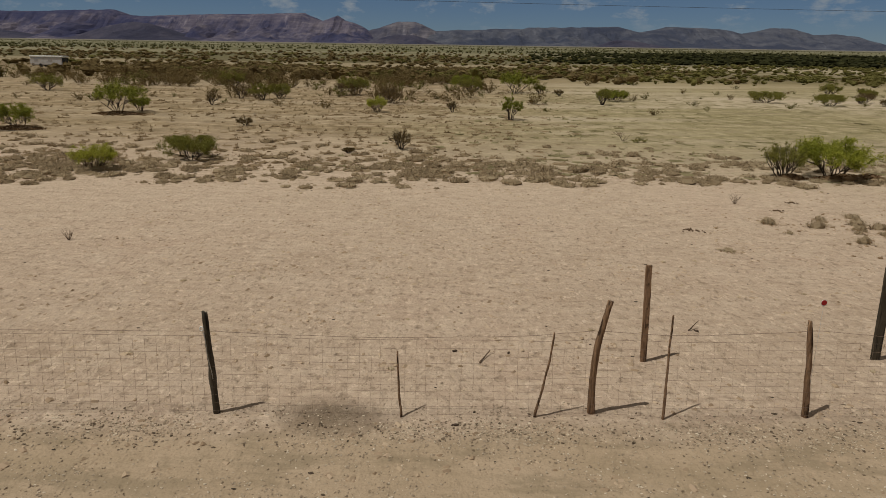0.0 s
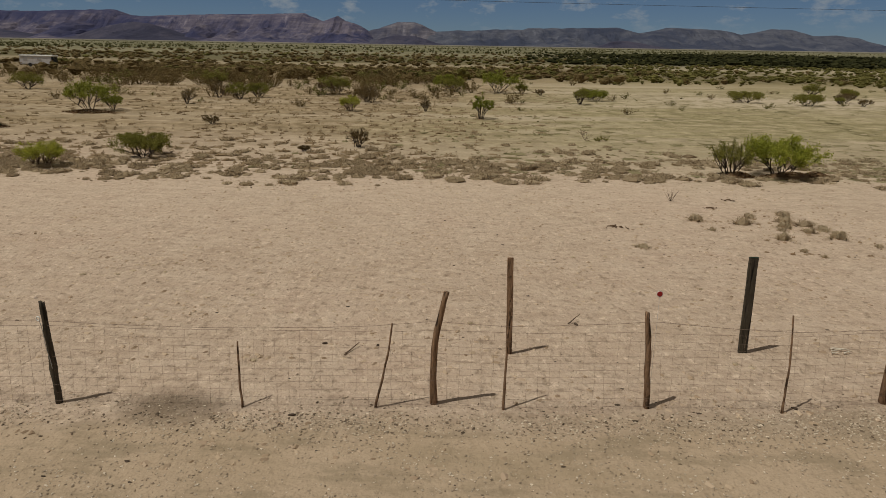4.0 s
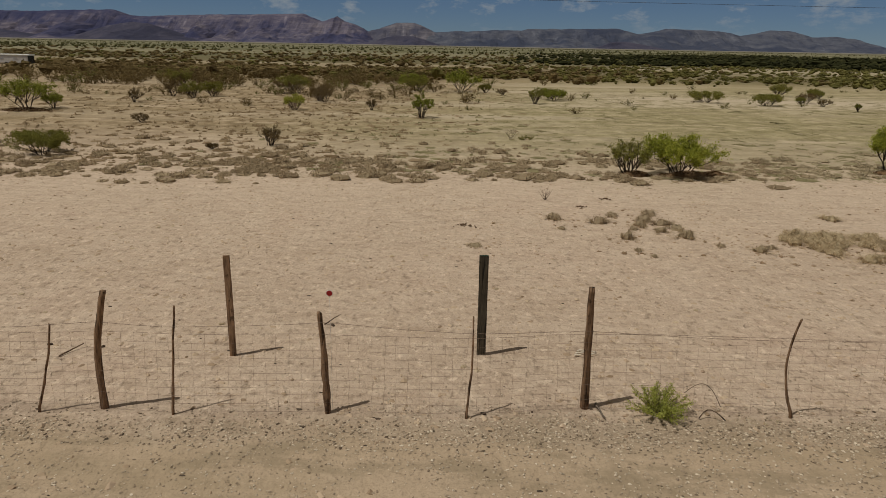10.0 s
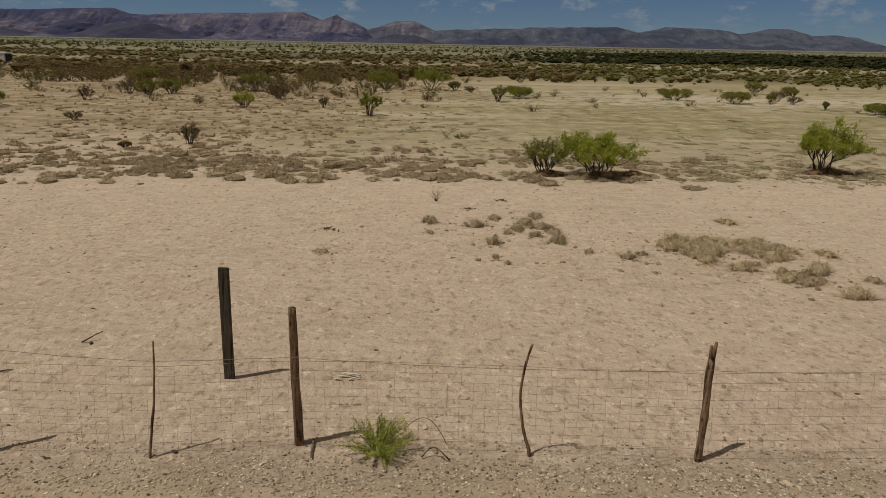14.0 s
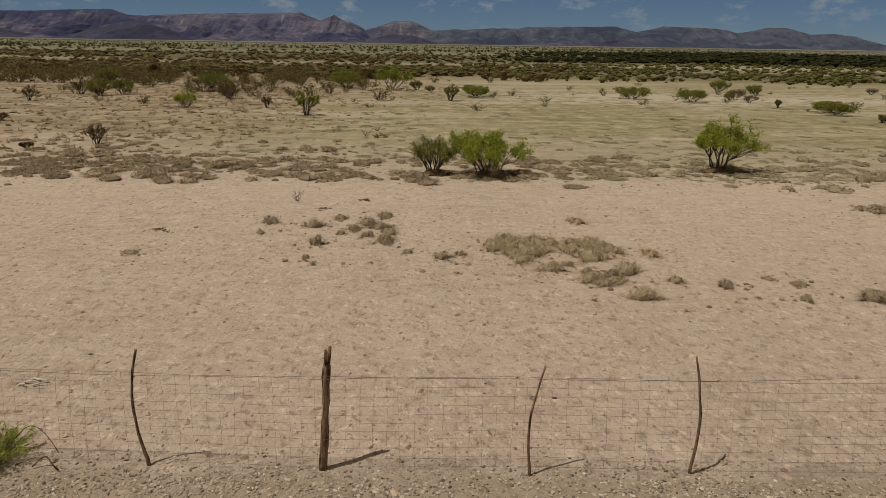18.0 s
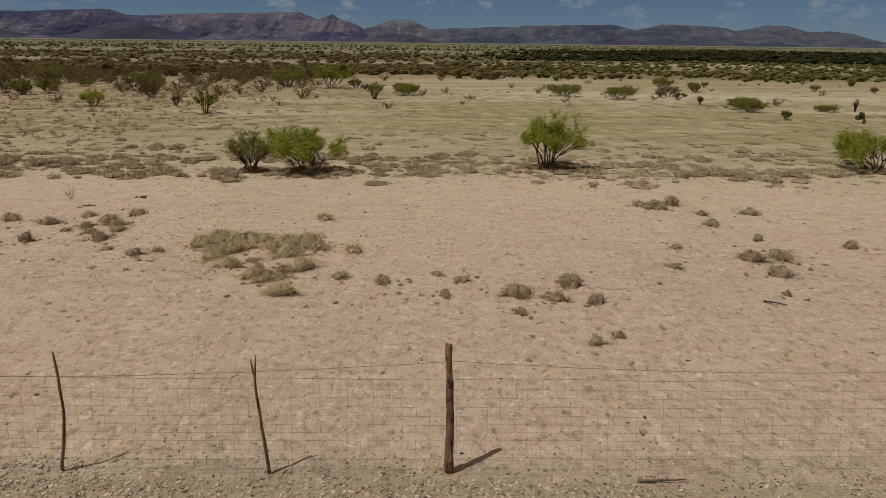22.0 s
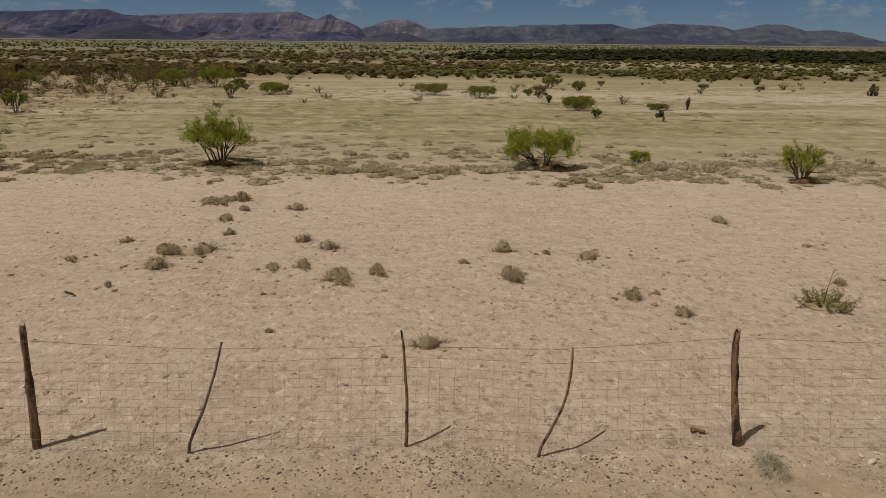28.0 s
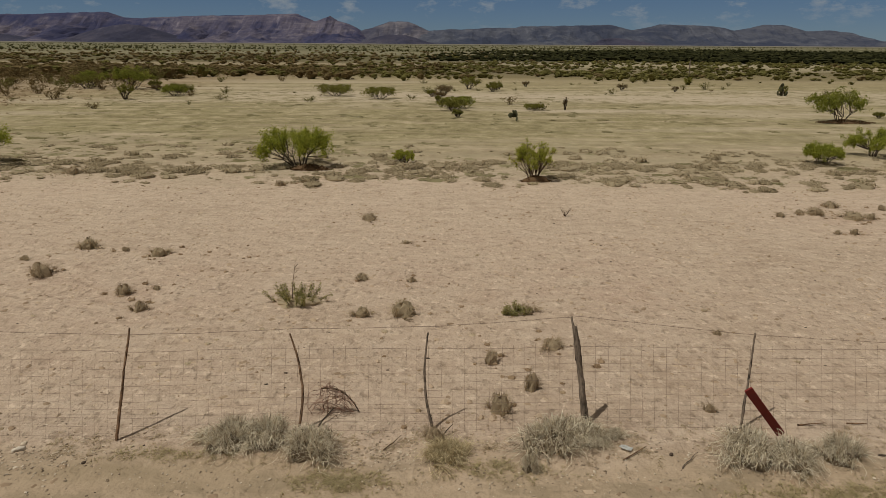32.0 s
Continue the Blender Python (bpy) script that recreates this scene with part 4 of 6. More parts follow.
def build_shrub(width, height, kind, seed, density=1.0, coarse=1.0):
    """Crooked trunks from one foot that fork into limbs and twigs; feathery sprays of leaves on the outer twigs."""
    rng = np.random.default_rng(seed)
    trunks, fork_h, bare, droop, per_spray, size = FORM[kind]
    stems, leaves = [], []
    r0 = 0.013 + 0.009 * height
    sector = 2 * math.pi / trunks
    lean = rng.normal(size=2) * 0.05 * width
    for i in range(trunks):
        phi = sector * (i + rng.uniform(-0.35, 0.35))
        base = np.array([0.05 * width * math.cos(phi), 0.05 * width * math.sin(phi), -0.06])
        rad = width * rng.uniform(0.08, 0.20)
        fork = np.array([rad * math.cos(phi), rad * math.sin(phi), height * fork_h * rng.uniform(0.7, 1.35)])
        tubes = [tube([Vector(base), Vector(base * 0.45 + fork * 0.55 + rng.normal(size=3) * 0.015 * width), Vector(fork)], [r0, r0 * 0.85, r0 * 0.7], 6, False)]
        stems.append(tubes)
        for j in range(4):
            a = phi + sector * rng.uniform(-0.9, 0.9)
            r = width / 2 * math.sqrt(rng.uniform(0.02, 1.0)) * 0.90
            lobe = 1 + 0.16 * math.sin(3 * a + seed)
            end = np.array([r * lobe * math.cos(a) + lean[0], r * lobe * math.sin(a) + lean[1], height * rng.uniform(0.55, 0.95) * (1 - droop * (2 * r / width) ** 2)])
            knee = fork * 0.5 + end * 0.5 + rng.normal(size=3) * np.array([0.03, 0.03, 0.02]) * width
            tubes.append(tube([Vector(fork), Vector(knee), Vector(end)], [r0 * 0.6, r0 * 0.42, r0 * 0.2], 5, False))
            out = np.array([math.cos(a), math.sin(a), 0.0])
            for k in range(4):
                s = rng.uniform(0.15, 1.0)
                st = knee + (end - knee) * s
                way = out * 0.6 + np.array([0, 0, 0.55]) + rng.normal(size=3) * 0.6
                en = st + way / np.linalg.norm(way) * width * rng.uniform(0.07, 0.16)
                en[2] = min(max(en[2], bare * height), height)
                tubes.append(tube([Vector(st), Vector((st + en) / 2 + rng.normal(size=3) * 0.012 * width), Vector(en)], [r0 * 0.3, r0 * 0.2, r0 * 0.09], 4, False))
                for q in range(4):
                    p = st + (en - st) * rng.uniform(0.2, 1.0)
                    way = out * 0.35 + np.array([0, 0, 0.75]) + rng.normal(size=3) * 0.5
                    way *= width * rng.uniform(0.05, 0.11) / np.linalg.norm(way)
                    m = max(3, int(per_spray * density * rng.uniform(0.5, 1.4)))
                    leaves.append(p + way * rng.uniform(-0.1, 1.0, m)[:, None] + rng.normal(size=(m, 3)) * 0.020 * width)
    leaves = np.concatenate(leaves)
    leaves = leaves[leaves[:, 2] > bare * height * rng.uniform(0.6, 1.5, len(leaves))]
    leaves[:, 2] = np.minimum(leaves[:, 2], height * rng.uniform(0.94, 1.05, len(leaves)))
    lv, lf = leaf_quads(leaves, coarse * size * (0.5 + 0.42 * width), rng, 0.6, 0.40)
    return [mesh_of("stem", *join(t), BARK if kind != "yellow" else TWIG, True) for t in stems], fast_mesh("crown", lv, lf, LEAF[kind])


def build_low_shrub(width, height, seed):
    """A low herbaceous bush: many slender stems from one crown, each a wand of narrow leaves."""
    rng = np.random.default_rng(seed)
    stems, leaves = [], []
    for i in range(64):
        phi, r = rng.uniform(0, 2 * math.pi), width / 2 * math.sqrt(rng.uniform(0.02, 1.0))
        tip = np.array([r * math.cos(phi), r * math.sin(phi), height * rng.uniform(0.55, 1.12) * (1 - 0.55 * (2 * r / width) ** 2) + 0.02])
        foot = np.array([0.10 * r * math.cos(phi), 0.10 * r * math.sin(phi), -0.02])
        mid = foot * 0.5 + tip * 0.5 + np.array([0, 0, 0.06 * height]) + rng.normal(size=3) * 0.012
        stems.append([tube([Vector(foot), Vector(mid), Vector(tip)], [0.004, 0.003, 0.0015], 4, False)])
        m = int(rng.integers(70, 115))
        f = rng.uniform(0.22, 1.05, m)[:, None]
        leaves.append(np.where(f < 0.5, foot + (mid - foot) * f * 2, mid + (tip - mid) * (f * 2 - 1)) + rng.normal(size=(m, 3)) * 0.014)
    leaves = np.concatenate(leaves)
    leaves[:, 2] = np.maximum(leaves[:, 2], 0.015)
    lv, lf = leaf_quads(leaves, 0.020, rng, 0.7, 0.22)
    return [mesh_of("stem", *join(t), TWIG, True) for t in stems], fast_mesh("crown", lv, lf, LEAF["fresh"])


SHRUB_WORDS = {
    "far_green": ("mesquite_shrub", "dark green mesquite shrub with an open crown"),
    "green": ("mesquite_shrub", "bright green mesquite shrub with dark stems on bare soil"),
    "yellow": ("yellow_shrub", "sparse yellow-green desert shrub with thin stems"),
    "olive": ("creosote_bush", "olive-green creosote bush with many thin stems"),
    "brown": ("dry_shrub", "small brown half-dry desert shrub with bare twigs"),
}
shrub_count = [0]


def shrub(x, y, w, h, kind, density=1.0, label="", low=False):
    shrub_count[0] += 1
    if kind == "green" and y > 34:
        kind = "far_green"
    name, words = SHRUB_WORDS[kind]
    root = tagged(new(name), label or words, "shrub", "desert shrubs")
    root.matrix_basis = pose(x, y, ground_z(x, y))
    seed = 100 + shrub_count[0]
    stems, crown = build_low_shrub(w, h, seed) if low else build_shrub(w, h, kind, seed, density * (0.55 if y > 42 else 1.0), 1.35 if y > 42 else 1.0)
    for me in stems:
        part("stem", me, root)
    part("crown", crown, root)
    return root


shrub(-23.82, 36.97, 2.81, 1.30, "green")
shrub(-22.69, 46.08, 3.46, 2.28, "green")
shrub(-22.20, 48.38, 1.61, 1.24, "green")
shrub(-13.22, 24.69, 1.80, 0.98, "yellow")
shrub(-10.75, 27.73, 2.4, 0.90, "olive", 1.4)
shrub(-2.50, 31.85, 1.19, 0.94, "brown")
shrub(-4.71, 30.29, 0.63, 0.25, "brown")
shrub(-19.39, 54.65, 1.35, 1.22, "brown")
shrub(3.59, 46.58, 1.52, 1.77, "green")
shrub(-5.82, 50.74, 1.65, 1.17, "yellow")
shrub(-5.27, 59.04, 2.02, 1.12, "brown")
shrub(-10.23, 69.81, 3.69, 1.80, "olive")
shrub(12.65, 61.80, 1.49, 1.50, "olive")
shrub(14.98, 66.45, 2.39, 1.04, "green")
shrub(6.19, 77.15, 4.44, 2.39, "green")
shrub(1.42, 76.84, 2.96, 1.56, "olive")
shrub(29.70, 68.43, 3.53, 1.01, "olive")
shrub(34.31, 65.29, 3.20, 1.02, "olive")
shrub(-0.38, 51.83, 0.84, 0.99, "brown")
shrub(-40.73, 68.72, 3.13, 1.63, "olive")
shrub(-25.69, 79.98, 3.25, 1.81, "olive")
shrub(-17.11, 60.92, 2.10, 1.54, "olive")
shrub(-12.35, 40.34, 1.00, 0.49, "brown")
shrub(8.82, 76.87, 1.54, 1.08, "olive")
shrub(10.51, 73.51, 1.18, 0.69, "brown")
shrub(12.53, 26.02, 1.77, 1.47, "olive", 0.7, "half-bare green mesquite shrub with many brown stems")
shrub(14.49, 26.22, 3.02, 1.52, "green")
shrub(23.26, 27.72, 2.65, 2.08, "green")
shrub(40.95, 53.30, 2.44, 0.80, "olive")
shrub(39.64, 60.15, 0.55, 0.77, "olive")
shrub(-5.89, 60.18, 2.48, 1.56, "brown")
shrub(-10.93, 68.40, 2.61, 1.56, "brown")
shrub(0.81, 79.73, 3.62, 1.75, "green")
shrub(-19.42, 62.16, 1.88, 1.52, "brown")
shrub(-16.10, 62.95, 2.40, 1.30, "olive")
shrub(39.57, 65.79, 1.41, 0.69, "brown")
shrub(38.75, 68.49, 1.05, 0.72, "olive")
shrub(44.87, 77.45, 1.49, 0.99, "olive")
shrub(14.88, 68.63, 2.58, 0.99, "olive")
shrub(35.42, 27.95, 2.95, 1.55, "green")
shrub(44.11, 25.75, 1.47, 1.44, "yellow")
shrub(39.35, 28.99, 0.85, 0.55, "yellow")
shrub(65.80, 47.23, 3.86, 2.18, "green")
shrub(56.14, 29.97, 1.68, 0.88, "green")
shrub(59.44, 32.33, 1.93, 1.26, "green")
shrub(41.29, 55.51, 2.67, 0.84, "green")
shrub(41.33, 48.30, 0.75, 0.59, "olive")
shrub(49.35, 54.84, 0.42, 1.12, "brown")
shrub(73.94, 74.15, 0.97, 1.22, "olive")
shrub(69.94, 50.23, 0.76, 0.45, "olive")
shrub(45.51, 80.00, 1.56, 1.03, "olive")
shrub(49.29, 87.63, 1.03, 0.79, "brown")
shrub(42.41, 81.77, 2.56, 1.42, "olive")
shrub(39.84, 69.78, 2.17, 1.06, "brown")
shrub(59.59, 82.01, 1.39, 0.80, "brown")
shrub(64.86, 79.56, 0.85, 0.66, "brown")
shrub(47.00, 54.59, 1.68, 0.41, "olive")
shrub(8.73, 7.86, 0.86, 0.36, "yellow", 1.0, "low bright yellow-green leafy bush growing through the fence", True)


# ---- grass ----
def blades(count, radius, height, seed, curl=0.55, width=0.010, dome=0.75, droop=0.45, spread=0.8):
    """A clump of arching blades, each a strip of three quads that rises and hangs over."""
    rng = np.random.default_rng(seed)
    phi = rng.uniform(0, 2 * np.pi, count)
    rr = radius * 0.72 * np.sqrt(rng.uniform(0, 1, count))
    root = np.stack([rr * np.cos(phi), rr * np.sin(phi), np.full(count, -0.02)], 1)
    ang = phi + rng.normal(size=count) * spread
    out = np.stack([np.cos(ang), np.sin(ang), np.zeros(count)], 1)
    lump = 1 + 0.35 * np.sin(3 * phi + seed) * (rr / radius)
    h = height * rng.uniform(0.5, 1.0, count) * (1 - dome * 0.5 * (rr / radius) ** 2) * lump
    reach = (0.10 + 0.22 * rr / radius + curl * rng.uniform(0, 0.4, count)) * height
    up = np.array([0, 0, 1.0])
    p1 = root + out * (reach * 0.18)[:, None] + up * (h * 0.62)[:, None]
    p2 = root + out * (reach * 0.55)[:, None] + up * h[:, None]
    p3 = root + out * reach[:, None] + up * (h * (1 - droop * rng.uniform(0.2, 1.4, count)))[:, None] + rng.normal(size=(count, 3)) * 0.03 * height
    side = np.stack([-np.sin(ang), np.cos(ang), rng.normal(size=count) * 0.3], 1) * (width * rng.uniform(0.6, 1.4, count))[:, None]
    verts = np.stack([root - side, root + side, p1 - side, p1 + side, p2 - side * 0.7, p2 + side * 0.7, p3 - side * 0.15, p3 + side * 0.15], 1).reshape(-1, 3)
    k = 8 * np.arange(count)[:, None]
    return verts, np.concatenate([k + np.array([0, 1, 3, 2]), k + np.array([2, 3, 5, 4]), k + np.array([4, 5, 7, 6])])


def mound(radius, height, seed, sides=10):
    """The matted heart of a tuft: a low uneven dome."""
    rings = ((0.98, -0.05), (0.93, 0.35), (0.74, 0.72), (0.42, 0.95), (0.06, 1.0))
    verts = []
    for r, z in rings:
        for k in range(sides):
            a = 2 * math.pi * k / sides
            n = 1 + 0.55 * noise.noise(Vector((math.cos(a) * 1.9, math.sin(a) * 1.9, seed * 1.7 + z)))
            verts.append((radius * r * n * math.cos(a), radius * r * n * math.sin(a), height * z * n))
    faces = [(i * sides + k, i * sides + (k + 1) % sides, (i + 1) * sides + (k + 1) % sides, (i + 1) * sides + k) for i in range(len(rings) - 1) for k in range(sides)]
    return np.array(verts), np.array(faces)


def matted(count, radius, height, seed, curl, width, dome, core=0.74, droop=0.5, spread=0.8, sides=10):
    v, f = blades(count, radius, height, seed, curl, width, dome, droop, spread)
    f = f[count:]  # the foot of each blade is hidden in the mat
    mv, mf = mound(radius * 0.84, height * core, seed, sides)
    return np.concatenate([v, mv]), np.concatenate([f, mf + len(v)])


def wisps(count, radius, height, seed, width, reach=0.5, tangle=0.16):
    """A mop of long thin blades that rise, arch over and hang, each waving on its way."""
    rng = np.random.default_rng(seed)
    # the blades stand in locks that share a root and lean one way
    locks = max(5, count // 16)
    lock = rng.integers(0, locks, count)
    lphi, lr = rng.uniform(0, 2 * np.pi, locks), radius * 0.78 * np.sqrt(rng.uniform(0, 1, locks))
    lr *= 1 + 0.3 * np.sin(2 * lphi + seed) + 0.2 * np.sin(5 * lphi + 2 * seed)
    lang, lsize = lphi + rng.normal(size=locks) * 0.8, rng.uniform(0.6, 1.1, locks)
    px = lr[lock] * np.cos(lphi[lock]) + rng.normal(size=count) * radius * 0.05
    py = lr[lock] * np.sin(lphi[lock]) + rng.normal(size=count) * radius * 0.05
    rr = np.hypot(px, py)
    root = np.stack([px, py, np.full(count, -0.02)], 1)
    ang = lang[lock] + rng.normal(size=count) * 0.45
    out = np.stack([np.cos(ang), np.sin(ang), np.zeros(count)], 1)
    side = np.stack([-np.sin(ang), np.cos(ang), np.zeros(count)], 1)
    h = height * lsize[lock] * rng.uniform(0.5, 1.0, count) * (1 - 0.45 * np.clip(rr / radius, 0, 1.2) ** 2)
    far = reach * rng.uniform(0.1, 1.0, count) * height * (0.5 + rr / radius)
    fall = rng.uniform(0.0, 1.0, count)
    wave, ph = tangle * height * rng.normal(size=count), rng.uniform(0, 6.3, count)
    rows = []
    for s in (0.0, 0.3, 0.58, 0.8, 1.0):
        z = h * (math.sin(1.571 * min(1.0, s / 0.72)) - fall * max(0.0, s - 0.5) ** 1.3 * 1.9)
        p = root + out * (far * s ** 1.4)[:, None] + side * (wave * s * np.sin(ph + 3.4 * s))[:, None]
        p[:, 2] = np.maximum(p[:, 2] + z, -0.02 + 0.06 * s * height)
        w = (width * (1 - 0.75 * s) * rng.uniform(0.7, 1.3, count))[:, None] * (side + np.array([0, 0, 0.35]) * np.sin(ph)[:, None])
        rows += [p - w, p + w]
    verts = np.stack(rows, 1).reshape(-1, 3)
    k = 10 * np.arange(count)[:, None]
    return verts, np.concatenate([k + np.array([2 * i, 2 * i + 1, 2 * i + 3, 2 * i + 2]) for i in range(4)])


def mop(count, radius, height, seed, width, reach, tangle, core, sides=10):
    v, f = wisps(count, radius, height, seed, width, reach, tangle)
    mv, mf = mound(radius * 0.72, height * core, seed, sides)
    return np.concatenate([v, mv]), np.concatenate([f, mf + len(v)])


TUFTS = [fast_mesh("grass_tuft", *mop(330, 0.5, 0.6, 40 + i, 0.009, 0.75, 0.2, 0.66), STRAW_BROWN if i % 3 else STRAW_DARK) for i in range(6)]
TUFTS += [fast_mesh("grass_tuft", *mop(420, 0.5, 0.6, 50 + i, 0.008, 0.9, 0.2, 0.6), STRAW_PATCH) for i in range(3)]
tuft_rng = random.Random(8)
tuft_spots = []


def tuft(x, y, w, h):
    if w > 0.8:  # broad patches are several tufts grown together
        for k in range(7):
            a = 1.05 * k + tuft_rng.uniform(-0.5, 0.5)
            r = 0.36 * w if k < 6 else 0.0
            tuft(x + r * math.cos(a), y + 1.1 * r * math.sin(a), w * tuft_rng.uniform(0.36, 0.58), h * tuft_rng.uniform(0.5, 0.85))
        return None
    tuft_spots.append((x, y, w))
    ob = new("grass_tuft", TUFTS[6 + tuft_rng.randrange(3) if 13.5 < x < 18 and w > 0.45 else tuft_rng.randrange(6)])
    k = (0.82 if 13.5 < x < 18 else 1.05) * h / 0.6
    ob.matrix_basis = pose(x, y, ground_z(x, y), 0, 0, tuft_rng.uniform(0, 360)) @ Matrix.Diagonal((w * 0.95, w * 0.8, k, 1))
    return tagged(ob, "low dry grey-brown grass tuft on bare soil", "grass tuft", "dry grass tufts")


CLUMPS = [fast_mesh("grass_clump", *mop(1050, 0.5, 0.75, 60 + i, 0.0084, 0.5, 0.28, 0.34), STRAW_OLIVE if i == 2 else STRAW_GREY) for i in range(4)]


def clump(x, y, w, h, olive=False):
    ob = new("grass_clump", CLUMPS[2 if olive else tuft_rng.choice((0, 1, 3))])
    ob.matrix_basis = pose(x, y, ground_z(x, y), 0, 0, tuft_rng.uniform(0, 360)) @ Matrix.Diagonal((w * 1.22, w * 0.85, 0.74 * h / 0.75, 1))
    return tagged(ob, "thick olive-tan dry bunchgrass clump at the fence" if olive else "thick silvery dry bunchgrass clump at the fence", "grass clump", "bunchgrass clumps at the fence")


tuft(8.78, 18.44, 0.54, 0.20)
tuft(8.86, 17.26, 0.24, 0.11)
tuft(9.97, 18.08, 0.56, 0.26)
tuft(10.48, 18.98, 0.44, 0.15)
tuft(11.22, 18.45, 0.58, 0.20)
tuft(11.62, 18.05, 0.55, 0.22)
tuft(11.00, 17.85, 0.52, 0.16)
tuft(11.38, 17.30, 0.46, 0.15)
tuft(11.85, 17.55, 0.50, 0.17)
tuft(10.72, 17.40, 0.30, 0.10)
tuft(11.57, 19.28, 0.59, 0.18)
tuft(11.86, 16.77, 0.58, 0.24)
tuft(10.34, 16.49, 0.44, 0.26)
tuft(10.33, 15.37, 0.24, 0.12)
tuft(10.58, 14.91, 0.16, 0.09)
tuft(6.62, 15.44, 0.43, 0.10)
tuft(14.81, 16.45, 1.38, 0.49)
tuft(14.83, 15.58, 0.59, 0.25)
tuft(15.39, 14.99, 0.57, 0.30)
tuft(16.44, 16.68, 1.07, 0.39)
tuft(16.36, 15.79, 0.72, 0.37)
tuft(16.29, 14.45, 0.87, 0.30)
tuft(16.87, 14.85, 0.61, 0.38)
tuft(16.82, 13.36, 0.62, 0.30)
tuft(15.55, 16.85, 0.62, 0.26)
tuft(14.25, 16.75, 0.55, 0.22)
tuft(15.95, 16.25, 0.60, 0.25)
tuft(15.05, 16.05, 0.46, 0.16)
tuft(16.95, 16.30, 0.55, 0.24)
tuft(15.75, 15.30, 0.40, 0.14)
tuft(17.67, 16.20, 0.54, 0.20)
tuft(16.51, 19.06, 0.55, 0.21)
tuft(17.68, 14.38, 0.43, 0.16)
tuft(18.52, 14.11, 0.38, 0.18)
tuft(13.17, 15.61, 0.48, 0.17)
tuft(12.41, 15.98, 0.31, 0.10)
tuft(13.56, 15.90, 0.30, 0.13)
tuft(25.34, 21.21, 0.87, 0.19)
tuft(26.02, 21.42, 0.51, 0.33)
tuft(26.32, 19.04, 0.50, 0.20)
tuft(27.85, 20.43, 0.53, 0.22)
tuft(26.45, 20.18, 0.38, 0.15)
tuft(26.89, 17.62, 0.29, 0.19)
tuft(26.08, 15.98, 0.68, 0.25)
tuft(26.78, 16.20, 0.71, 0.22)
tuft(26.23, 15.00, 0.60, 0.23)
tuft(24.30, 15.39, 0.34, 0.12)
tuft(24.78, 16.84, 0.37, 0.10)
tuft(22.00, 14.12, 0.60, 0.26)
tuft(21.66, 13.35, 0.47, 0.21)
tuft(22.33, 13.22, 0.39, 0.21)
tuft(20.99, 13.54, 0.65, 0.23)
tuft(20.96, 12.68, 0.28, 0.12)
tuft(19.70, 13.40, 0.28, 0.15)
tuft(19.52, 14.57, 0.27, 0.09)
tuft(19.99, 14.26, 0.42, 0.09)
tuft(21.98, 11.47, 0.30, 0.16)
tuft(22.40, 11.77, 0.24, 0.11)
tuft(24.21, 23.82, 0.25, 0.15)
tuft(27.72, 26.06, 0.69, 0.32)
tuft(33.27, 16.57, 0.55, 0.28)
tuft(34.21, 16.38, 0.22, 0.10)
tuft(35.08, 16.10, 0.47, 0.19)
tuft(33.35, 14.67, 0.62, 0.29)
tuft(31.86, 11.45, 0.48, 0.23)
tuft(30.01, 14.41, 0.68, 0.29)
tuft(30.71, 14.82, 0.44, 0.25)
tuft(29.18, 15.16, 0.43, 0.21)
tuft(28.58, 15.05, 0.36, 0.14)
tuft(29.46, 16.51, 0.44, 0.25)
tuft(28.75, 17.10, 0.43, 0.21)
tuft(25.85, 13.82, 0.18, 0.15)
tuft(29.37, 11.82, 0.17, 0.07)
tuft(32.40, 15.66, 0.25, 0.10)
tuft(35.45, 13.68, 0.37, 0.22)
tuft(36.13, 12.89, 0.36, 0.18)
tuft(35.95, 13.95, 0.17, 0.09)
tuft(39.16, 19.73, 0.60, 0.18)
tuft(39.94, 12.77, 0.37, 0.18)
tuft(40.61, 12.86, 0.60, 0.26)
tuft(39.66, 14.73, 0.31, 0.14)
tuft(40.65, 14.64, 0.22, 0.11)
tuft(40.31, 17.38, 0.23, 0.09)
tuft(42.96, 11.58, 0.46, 0.14)
tuft(35.60, 24.27, 0.46, 0.19)
tuft(42.03, 10.99, 0.27, 0.21)
tuft(42.52, 10.20, 0.27, 0.27)
tuft(42.08, 9.62, 0.38, 0.28)
tuft(44.67, 9.73, 0.17, 0.15)
tuft(45.64, 12.19, 0.18, 0.08)
tuft(50.98, 20.91, 0.34, 0.16)
tuft(51.38, 20.93, 0.62, 0.22)
tuft(52.36, 21.94, 0.57, 0.20)
tuft(52.19, 20.43, 0.78, 0.25)
tuft(51.34, 18.80, 0.28, 0.17)
tuft(50.30, 20.59, 0.27, 0.16)
tuft(52.66, 20.45, 0.39, 0.19)
tuft(41.30, 8.95, 0.32, 0.24)
tuft(42.70, 13.05, 0.44, 0.16)
tuft(50.92, 18.78, 0.19, 0.14)
tuft(53.64, 21.63, 0.32, 0.16)
clump(35.63, 8.42, 0.34, 0.24)
clump(39.00, 8.79, 0.60, 0.38)
clump(39.42, 8.86, 0.54, 0.39)
clump(39.95, 8.61, 0.55, 0.46)
clump(42.66, 8.87, 0.71, 0.49)
clump(43.05, 9.00, 0.36, 0.39)
clump(43.35, 9.07, 0.24, 0.16)
clump(44.76, 8.73, 0.63, 0.44)
clump(45.73, 8.74, 0.48, 0.38)
clump(45.17, 8.64, 0.51, 0.37)
clump(41.44, 8.59, 0.48, 0.27, True)
clump(42.33, 8.38, 0.17, 0.27)


